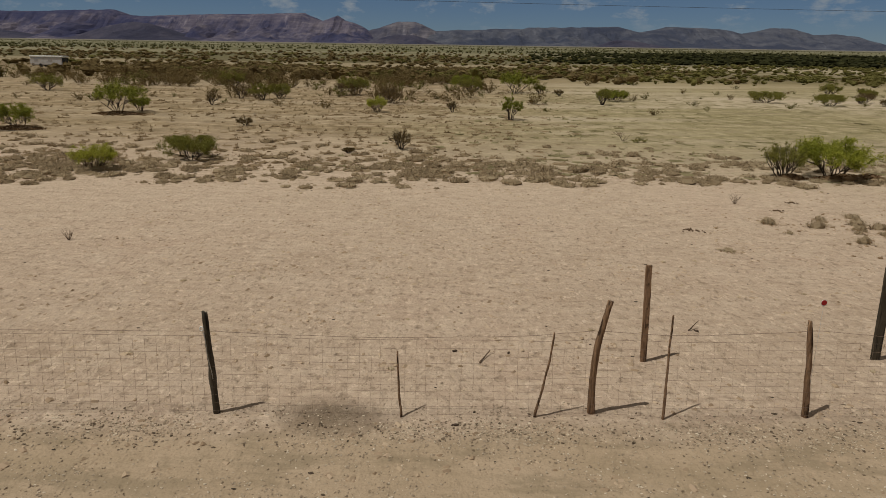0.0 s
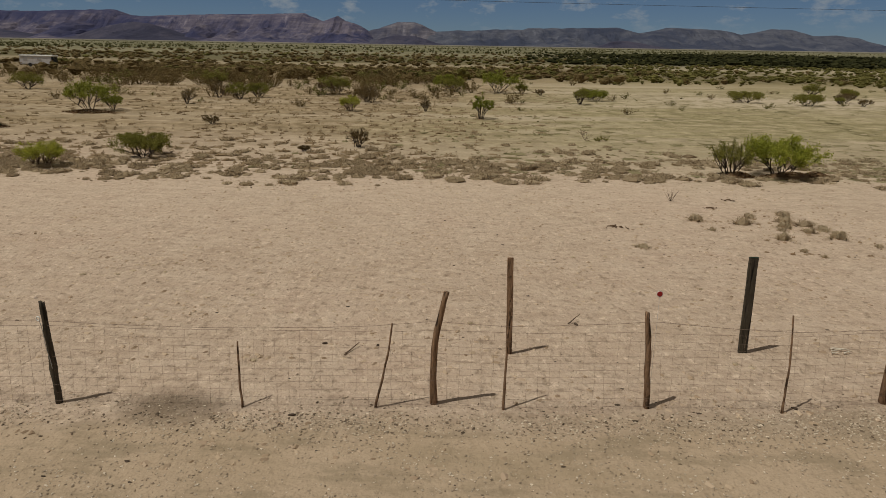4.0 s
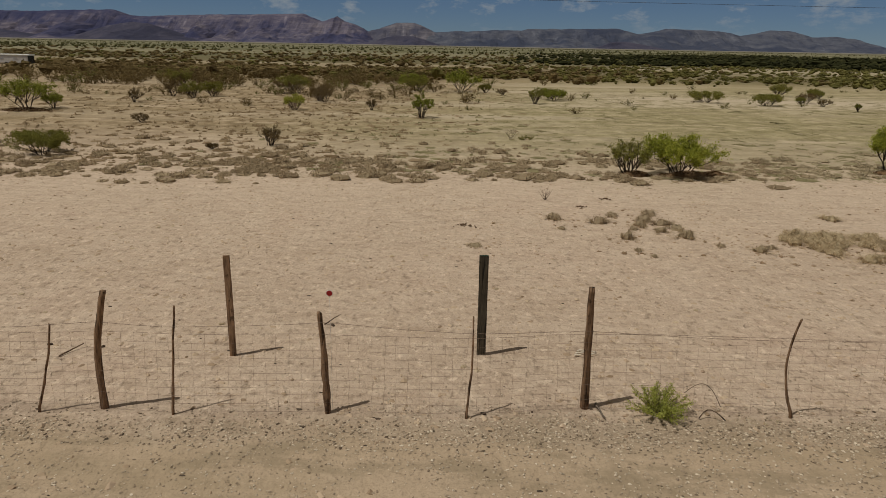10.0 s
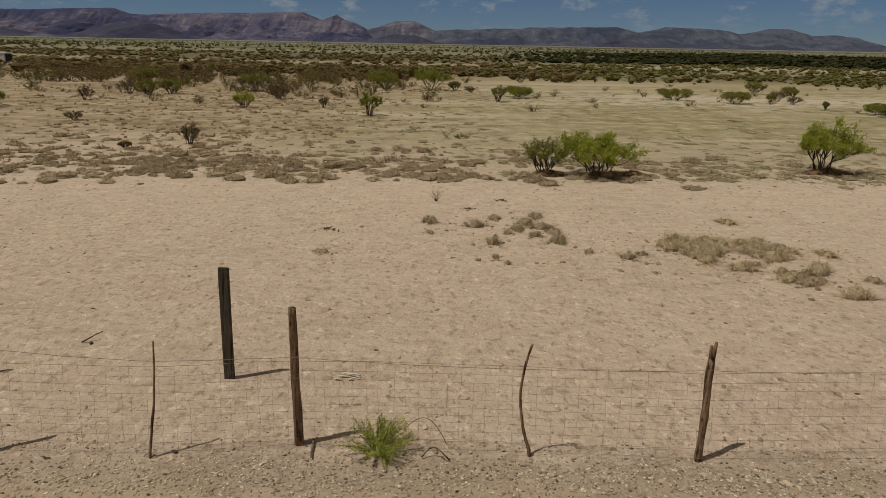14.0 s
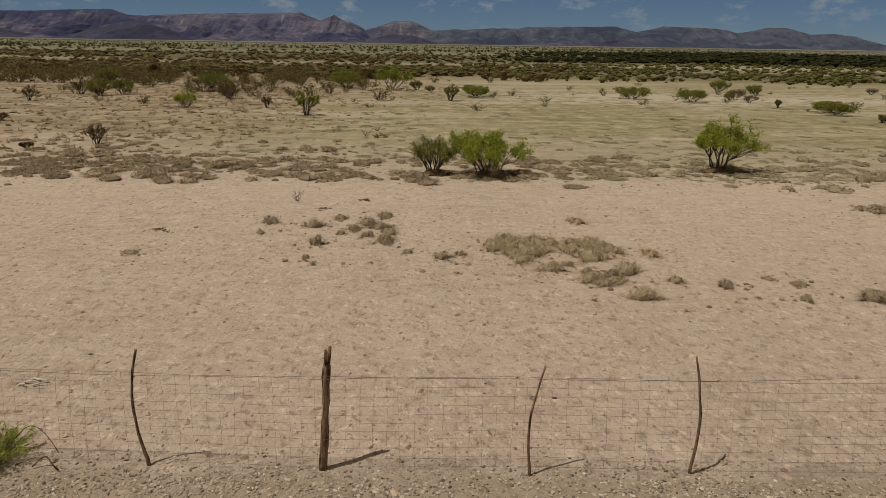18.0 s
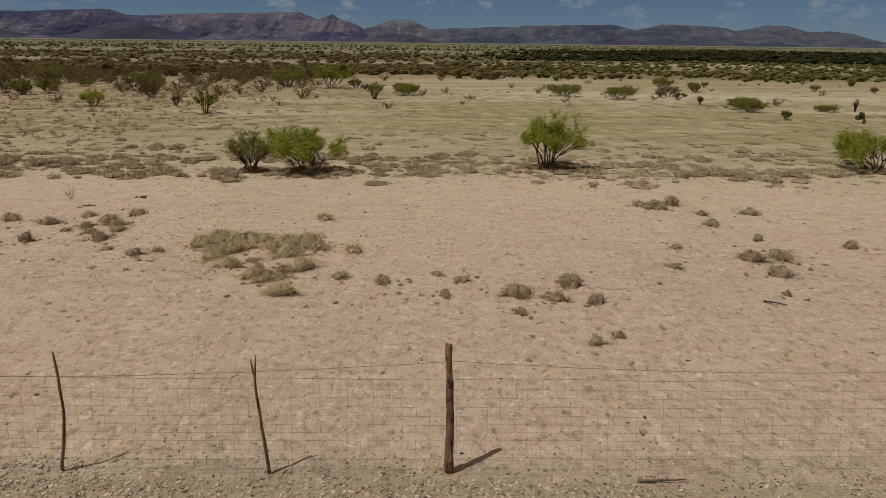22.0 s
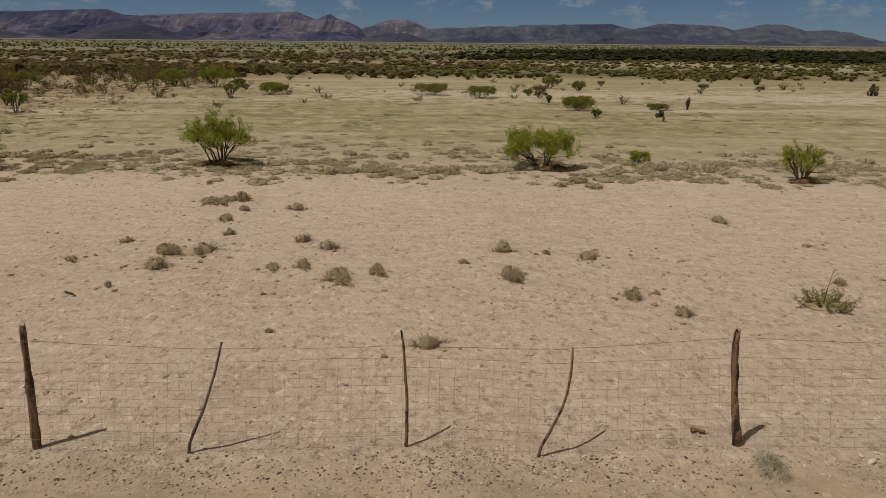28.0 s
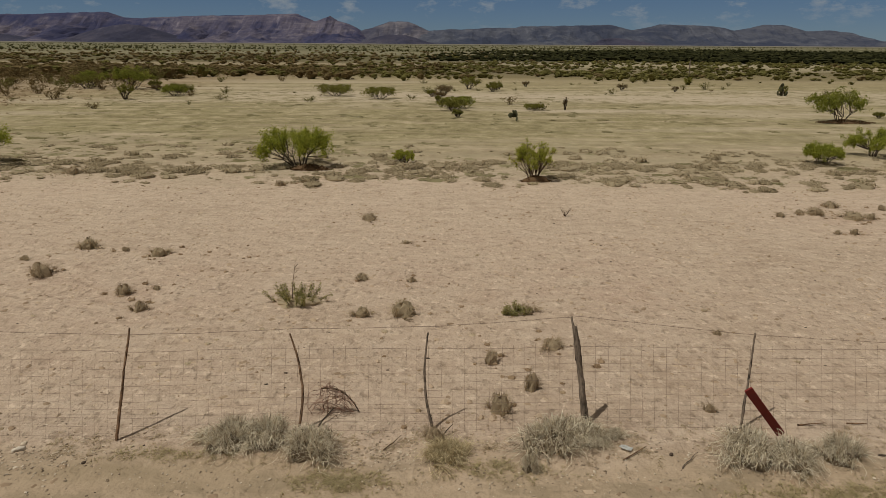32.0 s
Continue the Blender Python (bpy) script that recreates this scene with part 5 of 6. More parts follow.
def scatter(name, pieces, places, material, label, category):
    """Copies of small vertex and face arrays, joined into one mesh."""
    vs, fs, base = [], [], 0
    for i, x, y, z, sx, sz, turn in places:
        v, f = pieces[i]
        c, s = math.cos(turn), math.sin(turn)
        w = np.empty_like(v)
        w[:, 0] = x + sx * (c * v[:, 0] - s * v[:, 1])
        w[:, 1] = y + sx * (s * v[:, 0] + c * v[:, 1])
        w[:, 2] = z + sz * v[:, 2]
        vs.append(w)
        fs.append(f + base)
        base += len(v)
    ob = new(name, fast_mesh(name, np.concatenate(vs), np.concatenate(fs), material))
    return tagged(ob, label, category, kind="stuff")


LOW = [matted(30, 0.5, 0.6, 80 + i, 1.2, 0.024, 0.9, 0.62, 0.8, 1.8, 8) for i in range(6)]
DOME = [matted(90, 0.5, 0.6, 280 + i, 1.1, 0.015, 1.0, 0.60, 0.9, 1.6, 9) for i in range(6)]
PAD = [matted(8, 0.5, 0.6, 190 + i, 1.6, 0.032, 1.0, 0.40, 0.9, 2.0, 6) for i in range(6)]
TINY = [matted(7, 0.5, 0.6, 90 + i, 1.2, 0.045, 1.0, 0.5, 0.6, 1.6, 5) for i in range(4)]
g = random.Random(21)


def band_places():
    places = []
    for _ in range(13000):
        x, y = g.uniform(-26, 66), g.uniform(21.0, 34)
        near = 2.0 / (1 + math.exp((x - 5) / 2.5))
        d = math.exp(-((y - 27.0 - 0.02 * x + near) / 2.6) ** 2)
        patch = noise.noise(Vector((x * 0.33, y * 0.5, 1.0))) * 0.5 + 0.5
        if y < 24.2 - near + 1.2 * noise.noise(Vector((x * 0.3, 7.0, 0))):
            continue
        if g.random() < (0.10 + 0.9 * d) * max(0.0, patch * 2.2 - 0.55):
            s = 0.10 + 0.80 * g.random() ** float(np.interp(x, (6, 22), (2.0, 2.2)))
            low = float(np.interp(x, (8, 16, 30), (1.0, 0.88, 0.82)))
            dome = 6 if s > 0.26 and g.random() < float(np.interp(x, (8, 20), (0.85, 0.55))) else 0
            places.append((dome + g.randrange(6), x, y, ground_z(x, y) - 0.01, s, low * (0.08 + 0.8 * s) * g.uniform(0.3, 0.62), g.uniform(0, 6.3)))
    return places


BAND = island_material("brown_bunchgrass", [(0.24, 0.174, 0.107), (0.34, 0.260, 0.162), (0.45, 0.352, 0.225), (0.285, 0.213, 0.130), (0.395, 0.311, 0.195)], 0.9, 0.25, 0.03)
BAND_OLIVE = island_material("olive_bunchgrass", [(0.27, 0.213, 0.130), (0.38, 0.306, 0.195), (0.50, 0.408, 0.268), (0.32, 0.257, 0.155), (0.44, 0.358, 0.230)], 0.9, 0.25, 0.03)
band = band_places()
scatter("grass_band", LOW + DOME, [p for p in band if p[1] < 19 + 4 * noise.noise(Vector((p[2], p[1], 0)))], BAND, "band of low brown dry grass mounds across the plain", "grass")
scatter("grass_band", LOW + DOME, [p for p in band if p[1] >= 19 + 4 * noise.noise(Vector((p[2], p[1], 0)))], BAND_OLIVE, "band of low olive-grey grass mounds across the plain", "grass")


def flat_places(red):
    """Low mats of grass on the flat, thick in patches, drawn out along the plain."""
    places = []
    for _ in range(10000):
        y = 25.5 + 58 * g.random() ** 1.4
        x = g.uniform(-0.75, 0.75) * (y + 6) + g.uniform(-6, 48)
        patch = noise.noise(Vector((x * 0.10, y * 0.2, 5.0))) * 0.5 + 0.5
        left = 1 / (1 + math.exp((x - 0.16 * y + 1) / 2.5))
        if (g.random() < left) != red:
            continue
        if g.random() < patch * 2.4 - 0.70 + 0.50 * left:
            s = 0.18 + (1.1 - 0.45 * left) * g.random() ** 2
            places.append((g.randrange(6), x, y, ground_z(x, y) - 0.02, s, g.uniform(0.04, 0.12) * (1 + 1.9 * left), g.uniform(0, 6.3)))
    return places


FLAT_GRASS = island_material("green_tan_grass", [(0.23, 0.196, 0.101), (0.30, 0.260, 0.139), (0.37, 0.320, 0.180), (0.26, 0.222, 0.115)], 0.9, 0.3, 0.03)
FLAT_RED = island_material("red_brown_grass", [(0.22, 0.150, 0.085), (0.31, 0.225, 0.132), (0.40, 0.30, 0.185), (0.26, 0.19, 0.105)], 0.9, 0.3, 0.03)
scatter("flat_grass", PAD, flat_places(False), FLAT_GRASS, "low green-tan grass matted over the plain", "grass")
scatter("flat_grass", PAD, flat_places(True), FLAT_RED, "low red-brown grass matted over the plain", "grass")


def litter_places():
    places = []
    for _ in range(4200):
        x, y = g.uniform(-9, 56), 8.6 + 15.5 * g.random()
        patch = noise.noise(Vector((x * 0.22, y * 0.35, 11.0)))
        if g.random() < 0.04 + max(0.0, patch) * 1.3:
            s = 0.03 + 0.13 * g.random() ** 2.2
            places.append((g.randrange(4), x, y, ground_z(x, y), s, s * g.uniform(0.25, 0.6), g.uniform(0, 6.3)))
    return places


scatter("grass_stubble", TINY, litter_places(), STRAW, "tiny dry grass stubble and litter on bare soil", "grass")


def crumb_places():
    places = []
    for x, y, w in tuft_spots + [(12.6, 16.0, 2.2), (9.6, 16.6, 1.8), (26.6, 15.5, 2.0), (21.6, 12.4, 1.8), (14.0, 15.0, 2.0), (18.6, 13.6, 1.6), (29.5, 14.2, 1.6), (36.5, 15.8, 1.4), (42.4, 11.4, 1.2)]:
        for _ in range(int(16 * w) + 2):
            px, py = g.gauss(x, 0.55 * w + 0.12), g.gauss(y, 0.45 * w + 0.1)
            s = 0.03 + 0.15 * g.random() ** 2.2
            places.append((g.randrange(4), px, py, ground_z(px, py), s, s * g.uniform(0.35, 0.8), g.uniform(0, 6.3)))
    return places


CRUMB = island_material("grass_crumb", [(0.22, 0.145, 0.085), (0.32, 0.22, 0.135), (0.43, 0.315, 0.20), (0.26, 0.18, 0.105)], 0.95, 0.1, 0.03)
RAGGED = [mop(7, 0.5, 0.6, 98 + i, 0.05, 1.0, 0.4, 0.45, 5) for i in range(4)]
scatter("grass_crumbs", RAGGED, crumb_places(), CRUMB, "crumbled reddish-brown remains of dry grass round the tufts", "litter")


# ---- gravel along the fence and on the track ----
def pebble(seed):
    rng = np.random.default_rng(seed)
    bm = bmesh.new()
    bmesh.ops.create_icosphere(bm, subdivisions=1, radius=0.5)
    v = np.array([list(q.co) for q in bm.verts]) * rng.uniform(0.7, 1.25, (len(bm.verts), 1)) * np.array([1.15, rng.uniform(0.5, 0.85), rng.uniform(0.32, 0.6)])
    f = np.array([[q.index for q in t.verts] for t in bm.faces])
    bm.free()
    return v, f


PEBBLES = [pebble(i) for i in range(8)]


def gravel_places(count, spread, centre, lo, hi, power=2.2):
    out = []
    for _ in range(count):
        x = g.uniform(-9, 50)
        y = 7.45 + 0.038 * x + g.gauss(centre, spread)
        if y < 4.6:
            continue
        keep = float(np.interp(x, (-9, 0, 3, 8, 12, 20, 24, 33, 38, 46), (0.55, 0.55, 0.62, 0.82, 0.88, 0.66, 0.46, 0.42, 0.22, 0.14))) + 0.9 * noise.noise(Vector((x * 0.6, y * 1.5, 3.0)))
        if g.random() > keep:
            continue
        s = lo + (hi * float(np.interp(x, (0, 5, 10, 20, 25, 40), (0.74, 0.74, 0.9, 1.0, 0.8, 0.75))) - lo) * g.random() ** power
        out.append((g.randrange(8), x, y, ground_z(x, y) + 0.08 * s, s, s * g.uniform(0.8, 1.1), g.uniform(0, 6.3)))
    return out


scatter("gravel_bank", PEBBLES, gravel_places(36000, 0.24, -0.40, 0.012, 0.062, 2.0), PEBBLE, "bank of loose pale limestone gravel along the fence", "gravel")
scatter("track_gravel", PEBBLES, gravel_places(16000, 0.9, -1.3, 0.010, 0.060, 2.6), PEBBLE, "loose gravel on the dirt track", "gravel")
scatter("dark_stones", PEBBLES, [(g.randrange(8), x, y, ground_z(x, y), s, s * 0.8, 0.0) for x, y, s in ((g.uniform(-9, 50), 5.0 + 19 * g.random() ** 1.6, 0.018 + 0.06 * g.random() ** 3) for _ in range(900))],
        STONE_DARK, "scattered small dark stones and dung", "stones")
scatter("bank_stones", PEBBLES, [(g.randrange(8), x, y, ground_z(x, y) + 0.1 * s, s, s * 0.9, g.uniform(0, 6.3)) for x, y, s in ((x, 7.04 + 0.038 * x + g.gauss(0, 0.22), 0.014 + 0.036 * g.random() ** 1.8) for x in (g.uniform(-9, 36) for _ in range(2600)))],
        STONE_BROWN, "brown and dark stones among the gravel at the fence", "stones")


# ---- clods of dry soil on the bare field ----
def clod(seed):
    rng = np.random.default_rng(seed)
    v = np.array([(0.5, 0, 0), (0.1, 0.45, 0), (-0.5, 0.1, 0), (-0.05, -0.5, 0), (0, 0, 0.42), (0.3, 0.3, 0.22), (-0.3, -0.25, 0.25)]) * rng.uniform(0.75, 1.25, (7, 1))
    f = np.array([(0, 1, 5), (1, 4, 5), (0, 5, 4), (1, 2, 4), (2, 6, 4), (2, 3, 6), (3, 4, 6), (3, 0, 4)])
    return v, f


def clod_places(count):
    out = []
    for _ in range(count):
        x, y = g.uniform(-9, 56), 6.0 + 20 * g.random() ** 1.25
        if g.random() > 0.35 + 1.3 * noise.noise(Vector((x * 0.5, y * 0.7, 13.0))):
            continue
        s = 0.022 + 0.075 * g.random() ** 2.5
        out.append((g.randrange(6), x, y, ground_z(x, y) - 0.004, s * g.uniform(0.9, 1.5), s * g.uniform(0.6, 1.0), g.uniform(0, 6.3)))
    return out


CLOD = island_material("soil_clod", [(0.34, 0.245, 0.16), (0.44, 0.33, 0.225), (0.53, 0.405, 0.285), (0.47, 0.35, 0.245), (0.27, 0.19, 0.12)], 0.95, 0, 0.05)
scatter("track_chips", [clod(10 + i) for i in range(6)], [(i % 6, *p[1:4], p[4] * 1.2, p[5], p[6]) for i, p in enumerate(gravel_places(46000, 0.95, -1.2, 0.010, 0.042, 1.5))], PEBBLE, "fine chips of stone and soil on the dirt track", "gravel")
scatter("soil_clods", [clod(i) for i in range(6)], clod_places(40000), CLOD, "loose crumbs and clods of dry pinkish soil", "soil")


# ---- scrub of the middle and far distance ----
def scrub_piece(seed, quads, size=0.11, heart=0.62, sides=7):
    rng = np.random.default_rng(seed)
    n = quads
    z = rng.uniform(0.12, 1.0, n)
    r = 0.5 * (0.50 + 0.55 * z ** 0.7) * np.sqrt(rng.uniform(0.05, 1, n))
    p = rng.uniform(0, 2 * np.pi, n)
    lump = 1 + 0.25 * np.sin(3 * p + seed)
    c = np.stack([r * np.cos(p) * lump, r * np.sin(p) * lump, z * (1 - 0.35 * (2 * r) ** 2)], 1)
    lv, lf = leaf_quads(c, size, rng, 0.6, 0.6)
    core = []
    rings = ((0.10, 0.0), (0.26, 0.20), (0.40, 0.45), (0.40, 0.70), (0.26, 0.87), (0.03, 0.93)) if sides > 5 else ((0.15, 0.0), (0.44, 0.45), (0.36, 0.78), (0.04, 0.93))
    for rad, h in rings:
        for k in range(sides):
            a = 2 * math.pi * k / sides
            n = heart * (1 + 1.1 * noise.noise(Vector((2.1 * math.cos(a), 2.1 * math.sin(a), 3.0 * h + seed * 2.3))))
            core.append((rad * n * math.cos(a), rad * n * math.sin(a), h * (0.62 + 0.36 * n)))
    cf = [(i * sides + k, i * sides + (k + 1) % sides, (i + 1) * sides + (k + 1) % sides, (i + 1) * sides + k) for i in range(len(rings) - 1) for k in range(sides)]
    return np.concatenate([lv, np.array(core)]), np.concatenate([lf, np.array(cf) + len(lv)])


def bush_piece(seed):
    """A small open bush: thin stems that fan out, leaves round their upper halves."""
    rng = np.random.default_rng(seed)
    stems, faces, leaves = [], [], []
    for k in range(13):
        a, r = rng.uniform(0, 2 * np.pi), 0.5 * math.sqrt(rng.uniform(0.05, 1.0))
        tip = np.array([r * math.cos(a), r * math.sin(a), rng.uniform(0.6, 1.0) * (1 - 0.9 * r * r)])
        foot = np.array([0.06 * math.cos(a), 0.06 * math.sin(a), -0.03])
        side = np.array([-math.sin(a), math.cos(a), 0.0]) * 0.012
        n = len(stems)
        stems += [foot - side, foot + side, tip + side * 0.4, tip - side * 0.4]
        faces.append((n, n + 1, n + 2, n + 3))
        f = rng.uniform(0.3, 1.05, 20)[:, None]
        leaves.append(foot + (tip - foot) * f + rng.normal(size=(20, 3)) * 0.055)
    leaves = np.concatenate(leaves)
    leaves[:, 2] = np.maximum(leaves[:, 2], 0.03)
    lv, lf = leaf_quads(leaves, 0.048, rng, 0.6, 0.5)
    return np.concatenate([lv, np.array(stems)]), np.concatenate([lf, np.array(faces) + len(lv)])


NEAR_SCRUB = [bush_piece(i) for i in range(7)] + [scrub_piece(30 + i, 40, 0.088, 0.6, 5) for i in range(5)] + [scrub_piece(50 + i, 16, 0.13, 0.7, 4) for i in range(4)]
FAR_SCRUB = [scrub_piece(20 + i, 6, 0.17, 0.8, 4) for i in range(5)]
SCRUB_BROWN = island_material("rusty_scrub", [(0.115, 0.080, 0.036), (0.17, 0.122, 0.056), (0.235, 0.174, 0.082), (0.15, 0.112, 0.048)], 0.9, 0.3, 0.03)
SCRUB_GREEN = island_material("green_scrub", [(0.100, 0.090, 0.030), (0.155, 0.140, 0.045), (0.215, 0.195, 0.066), (0.125, 0.113, 0.036)], 0.9, 0.3, 0.03)
# near-black tones hold the thicket's shade in the leaf colour
SCRUB_DARK = island_material("dark_thicket", [(0.022, 0.023, 0.010), (0.036, 0.037, 0.015), (0.056, 0.055, 0.022)], 0.9, 0.1, 0.03)


def start_of(u):
    """Where the dense scrub begins, as seen along one line of sight."""
    return 108 - 30 / (1 + math.exp((u - 0.02) / 0.10)) + 10 * noise.noise(Vector((u * 6, 1.0, 4.0)))


def cover(x, y):
    """How thickly scrub stands: open soil, a dense belt, a pale pan, a dark line."""
    u = x / y
    wob = noise.noise(Vector((u * 6, 1.0, 4.0)))
    start = start_of(u)
    if y < start:
        return 0.070 - 0.045 * min(1.0, max(0.0, u / 0.2)) + 0.30 * max(0.0, 0.12 - u) * max(0.0, (y - 50) / 30)
    if y < 164 + 10 * wob + 60 * min(1.0, max(0.0, (u - 0.08) / 0.17)):
        k = 1 / (1 + math.exp(u / 0.08))
        if noise.noise(Vector((u * 2.5, math.log(y) * 11.0, 8.0))) > 0.30:
            return 0.10
        return 0.26 + 0.10 * k + (1.0 + 0.3 * k) * ((y - start) / (48 - 8 * k)) ** 1.1
    if y < 207 + 12 * wob:
        return 0.22
    if y < 320 + 20 * wob:
        return 0.95 if noise.noise(Vector((u * 2.0, math.log(y) * 12.0, 18.0))) < 0.15 else 0.15
    return 0.22


def scrub_places(count, y0, y1, green):
    out = []
    for _ in range(count):
        y = y0 * (y1 / y0) ** g.random()
        x = g.uniform(-0.72, 0.72) * y + g.uniform(0, 42)
        clumpy = noise.noise(Vector((x * 0.09, y * 0.06, 6.0))) * 0.5 + 0.5
        side = 1 / (1 + math.exp(-(x - 0.05 * y - 20) / 18))
        if y < 54 + 8 * noise.noise(Vector((x * 0.05, 0.0, 4.0))) or g.random() > cover(x, y) * max(0.05, 2.6 * clumpy - 0.45):
            continue
        if abs(x + 0.605 * y) < 7 and 104 < y < 140:  # open ground before the trailer
            continue
        if (g.random() < 0.14 + 0.80 * side) != green:
            continue
        w = (1.1 + 2.4 * g.random() ** 1.3) * (1.0 - 0.25 * min(1.0, max(0.0, x / y / 0.25))) * (1.0 if y > start_of(x / y) else g.uniform(0.35, 0.8))
        out.append((g.randrange(7) if y < 100 else 7 + g.randrange(5) if y < 165 else 12 + g.randrange(4), x, y, ground_z(x, y) - 0.03, w * 1.15, w * g.uniform(0.26, 0.42) if y > 112 else w * g.uniform(0.42, 0.72), g.uniform(0, 6.3)))
    return out


scatter("brown_scrub", NEAR_SCRUB, scrub_places(14000, 52, 440, False), SCRUB_BROWN, "wide field of rusty brown creosote scrub", "scrub")
scatter("green_scrub", NEAR_SCRUB, scrub_places(15000, 52, 440, True), SCRUB_GREEN, "wide field of green creosote scrub", "scrub")


FAR_GREEN = island_material("pale_far_scrub", [(0.10, 0.094, 0.042), (0.14, 0.131, 0.060), (0.18, 0.168, 0.078), (0.115, 0.108, 0.048)], 0.9, 0.2, 0.03)


def far_places(count, y0, y1):
    out = []
    for _ in range(count):
        y = y0 * (y1 / y0) ** g.random()
        x = g.uniform(-0.75, 0.75) * y
        clumpy = noise.noise(Vector((x / y * 2.2, math.log(y) * 9.0, 16.0))) * 0.5 + 0.5
        if g.random() < clumpy * 4.0 - 1.7:
            w = g.uniform(1.2, 2.8)
            out.append((g.randrange(5), x, y, ground_z(x, y) - 0.05, w, w * g.uniform(0.5, 0.8), g.uniform(0, 6.3)))
    return out


scatter("far_scrub", FAR_SCRUB, far_places(8000, 420, 1700), FAR_GREEN, "far scrub in strips across the plain", "scrub")


def thicket_places():
    out = []
    for _ in range(9500):
        y = 225 + 320 * g.random() ** 1.2
        x = g.uniform(20, 640)
        if x < 0.10 * y + 40 * noise.noise(Vector((y * 0.01, 2.0, 0))) or (x < 0.32 * y and g.random() < 0.72 * (1 - (x / y - 0.1) / 0.22)):
            continue
        w = g.uniform(1.6, 3.6) + 2.6 * min(1.0, max(0.0, x / y - 0.1) / 0.3) * g.random()
        out.append((g.randrange(5), x, y, ground_z(x, y) - 0.1, w, w * g.uniform(0.28, 0.5), g.uniform(0, 6.3)))
    return out


scatter("dark_thicket", FAR_SCRUB, thicket_places(), SCRUB_DARK, "dark belt of dense trees far across the plain", "trees")


# ---- camper trailer far off in the scrub ----
def trailer(x, y):
    root = tagged(new("camper_trailer"), "long pale camper trailer with a white roof among scrub", "trailer")
    root.matrix_basis = pose(x, y, ground_z(x, y) + 0.25, 0, 0, 3) @ Matrix.Diagonal((0.80, 0.80, 0.86, 1))
    box_part("body", root, (-3.75, 3.25, -1.2, 1.2, 0.45, 1.95), PALE_PANEL, 0.12, "pale weathered side panels")
    box_part("roof", root, (-3.85, 3.75, -1.3, 1.3, 1.96, 2.32), WHITE_PAINT, 0.12, "white sheet roof")
    box_part("end_wall", root, (3.27, 3.55, -1.1, 1.1, 0.5, 1.94), END_DARK, 0.05, "dark end wall")
    for wx in (-2.4, 0.6):
        w = box_part("window", root, (wx - 0.4, wx + 0.4, -1.235, -1.19, 1.2, 1.65), GREY_PANEL, 0.015)
        box_part("pane", w, (wx - 0.34, wx + 0.34, -1.25, -1.22, 1.26, 1.59), GREY_PANEL)
    for wx in (-1.5, 1.9):
        for wy in (-1.09, 1.09):
            part("wheel", mesh_of("wheel", *tube([(wx, wy - 0.12, 0.36), (wx, wy - 0.08, 0.36), (wx, wy + 0.08, 0.36), (wx, wy + 0.12, 0.36)], [0.34, 0.42, 0.42, 0.34], 18), DARK_RUBBER), root)
    box_part("chassis", root, (-3.6, 3.3, -0.9, 0.9, 0.32, 0.46), DARK_RUBBER, 0.02)


PALE_PANEL = plain_material("pale_panel", (0.62, 0.60, 0.60), 0.6, 0, (0.36, 0.33, 0.33), 0.6, 1.6)
trailer(-73.7, 126.0)


# ---- power line overhead ----
def power_line():
    for x in (-62, 108):
        root = tagged(new("utility_pole"), "tall weathered wooden utility pole carrying one wire", "utility pole", "utility poles")
        root.matrix_basis = pose(x, 19.5, ground_z(x, 19.5))
        part("shaft", gnarled("shaft", (0, 0, 0), (0, 0, 7.2), 0.14, 71, WOOD_GREY, 0, 0.05, True, False, 12), root)
        part("insulator", mesh_of("insulator", *tube([(0, 0, 7.15), (0, 0, 7.25), (0, 0, 7.3), (0, 0, 7.38)], [0.03, 0.05, 0.035, 0.045], 10), WHITE_PAINT, True), root)
    path = [(x, 19.5, 7.36 - 1.76 * (1 - ((x - 23) / 85) ** 2)) for x in np.linspace(-62, 108, 60)]
    tagged(new("power_line", mesh_of("power_line", *tube(path, [0.0042] * 60, 5, False), DARK_RUBBER, True)), "single dark overhead wire crossing the sky", "cable")


power_line()


# ---- small things on the ground ----
def weed(x, y, w, h, seed):
    """A dead leafless weed: a fan of thin twigs."""
    rng = random.Random(seed)
    root = tagged(new("dead_weed"), "small leafless dead weed standing in bare soil", "weed", "dead weeds")
    root.matrix_basis = pose(x, y, ground_z(x, y))
    for k in range(8):
        a = 6.28 * k / 8 + rng.uniform(-0.3, 0.3)
        r = w / 2 * rng.uniform(0.4, 1)
        tip = Vector((r * math.cos(a), r * math.sin(a), h * rng.uniform(0.6, 1)))
        mid = tip * 0.5 + Vector((0, 0, -0.06 * h))
        side = mid + Vector((rng.uniform(-0.3, 0.3) * w, rng.uniform(-0.3, 0.3) * w, h * 0.3))
        part("twig", mesh_of("twig", *join([tube([Vector((0, 0, -0.03)), mid, tip], [0.007, 0.005, 0.002], 4), tube([mid, side], [0.004, 0.002], 4)]), TWIG, True), root)


for i, (x, y, w, h) in enumerate(((-8.94, 15.23, 0.34, 0.34), (8.87, 21.02, 0.5, 0.42), (44.42, 20.38, 0.5, 0.28), (8.81, 36.4, 1.0, 0.5), (9.1, 38.6, 0.9, 0.35), (49.35, 54.84, 0.6, 1.05))):
    weed(x, y, w, h, 300 + i)


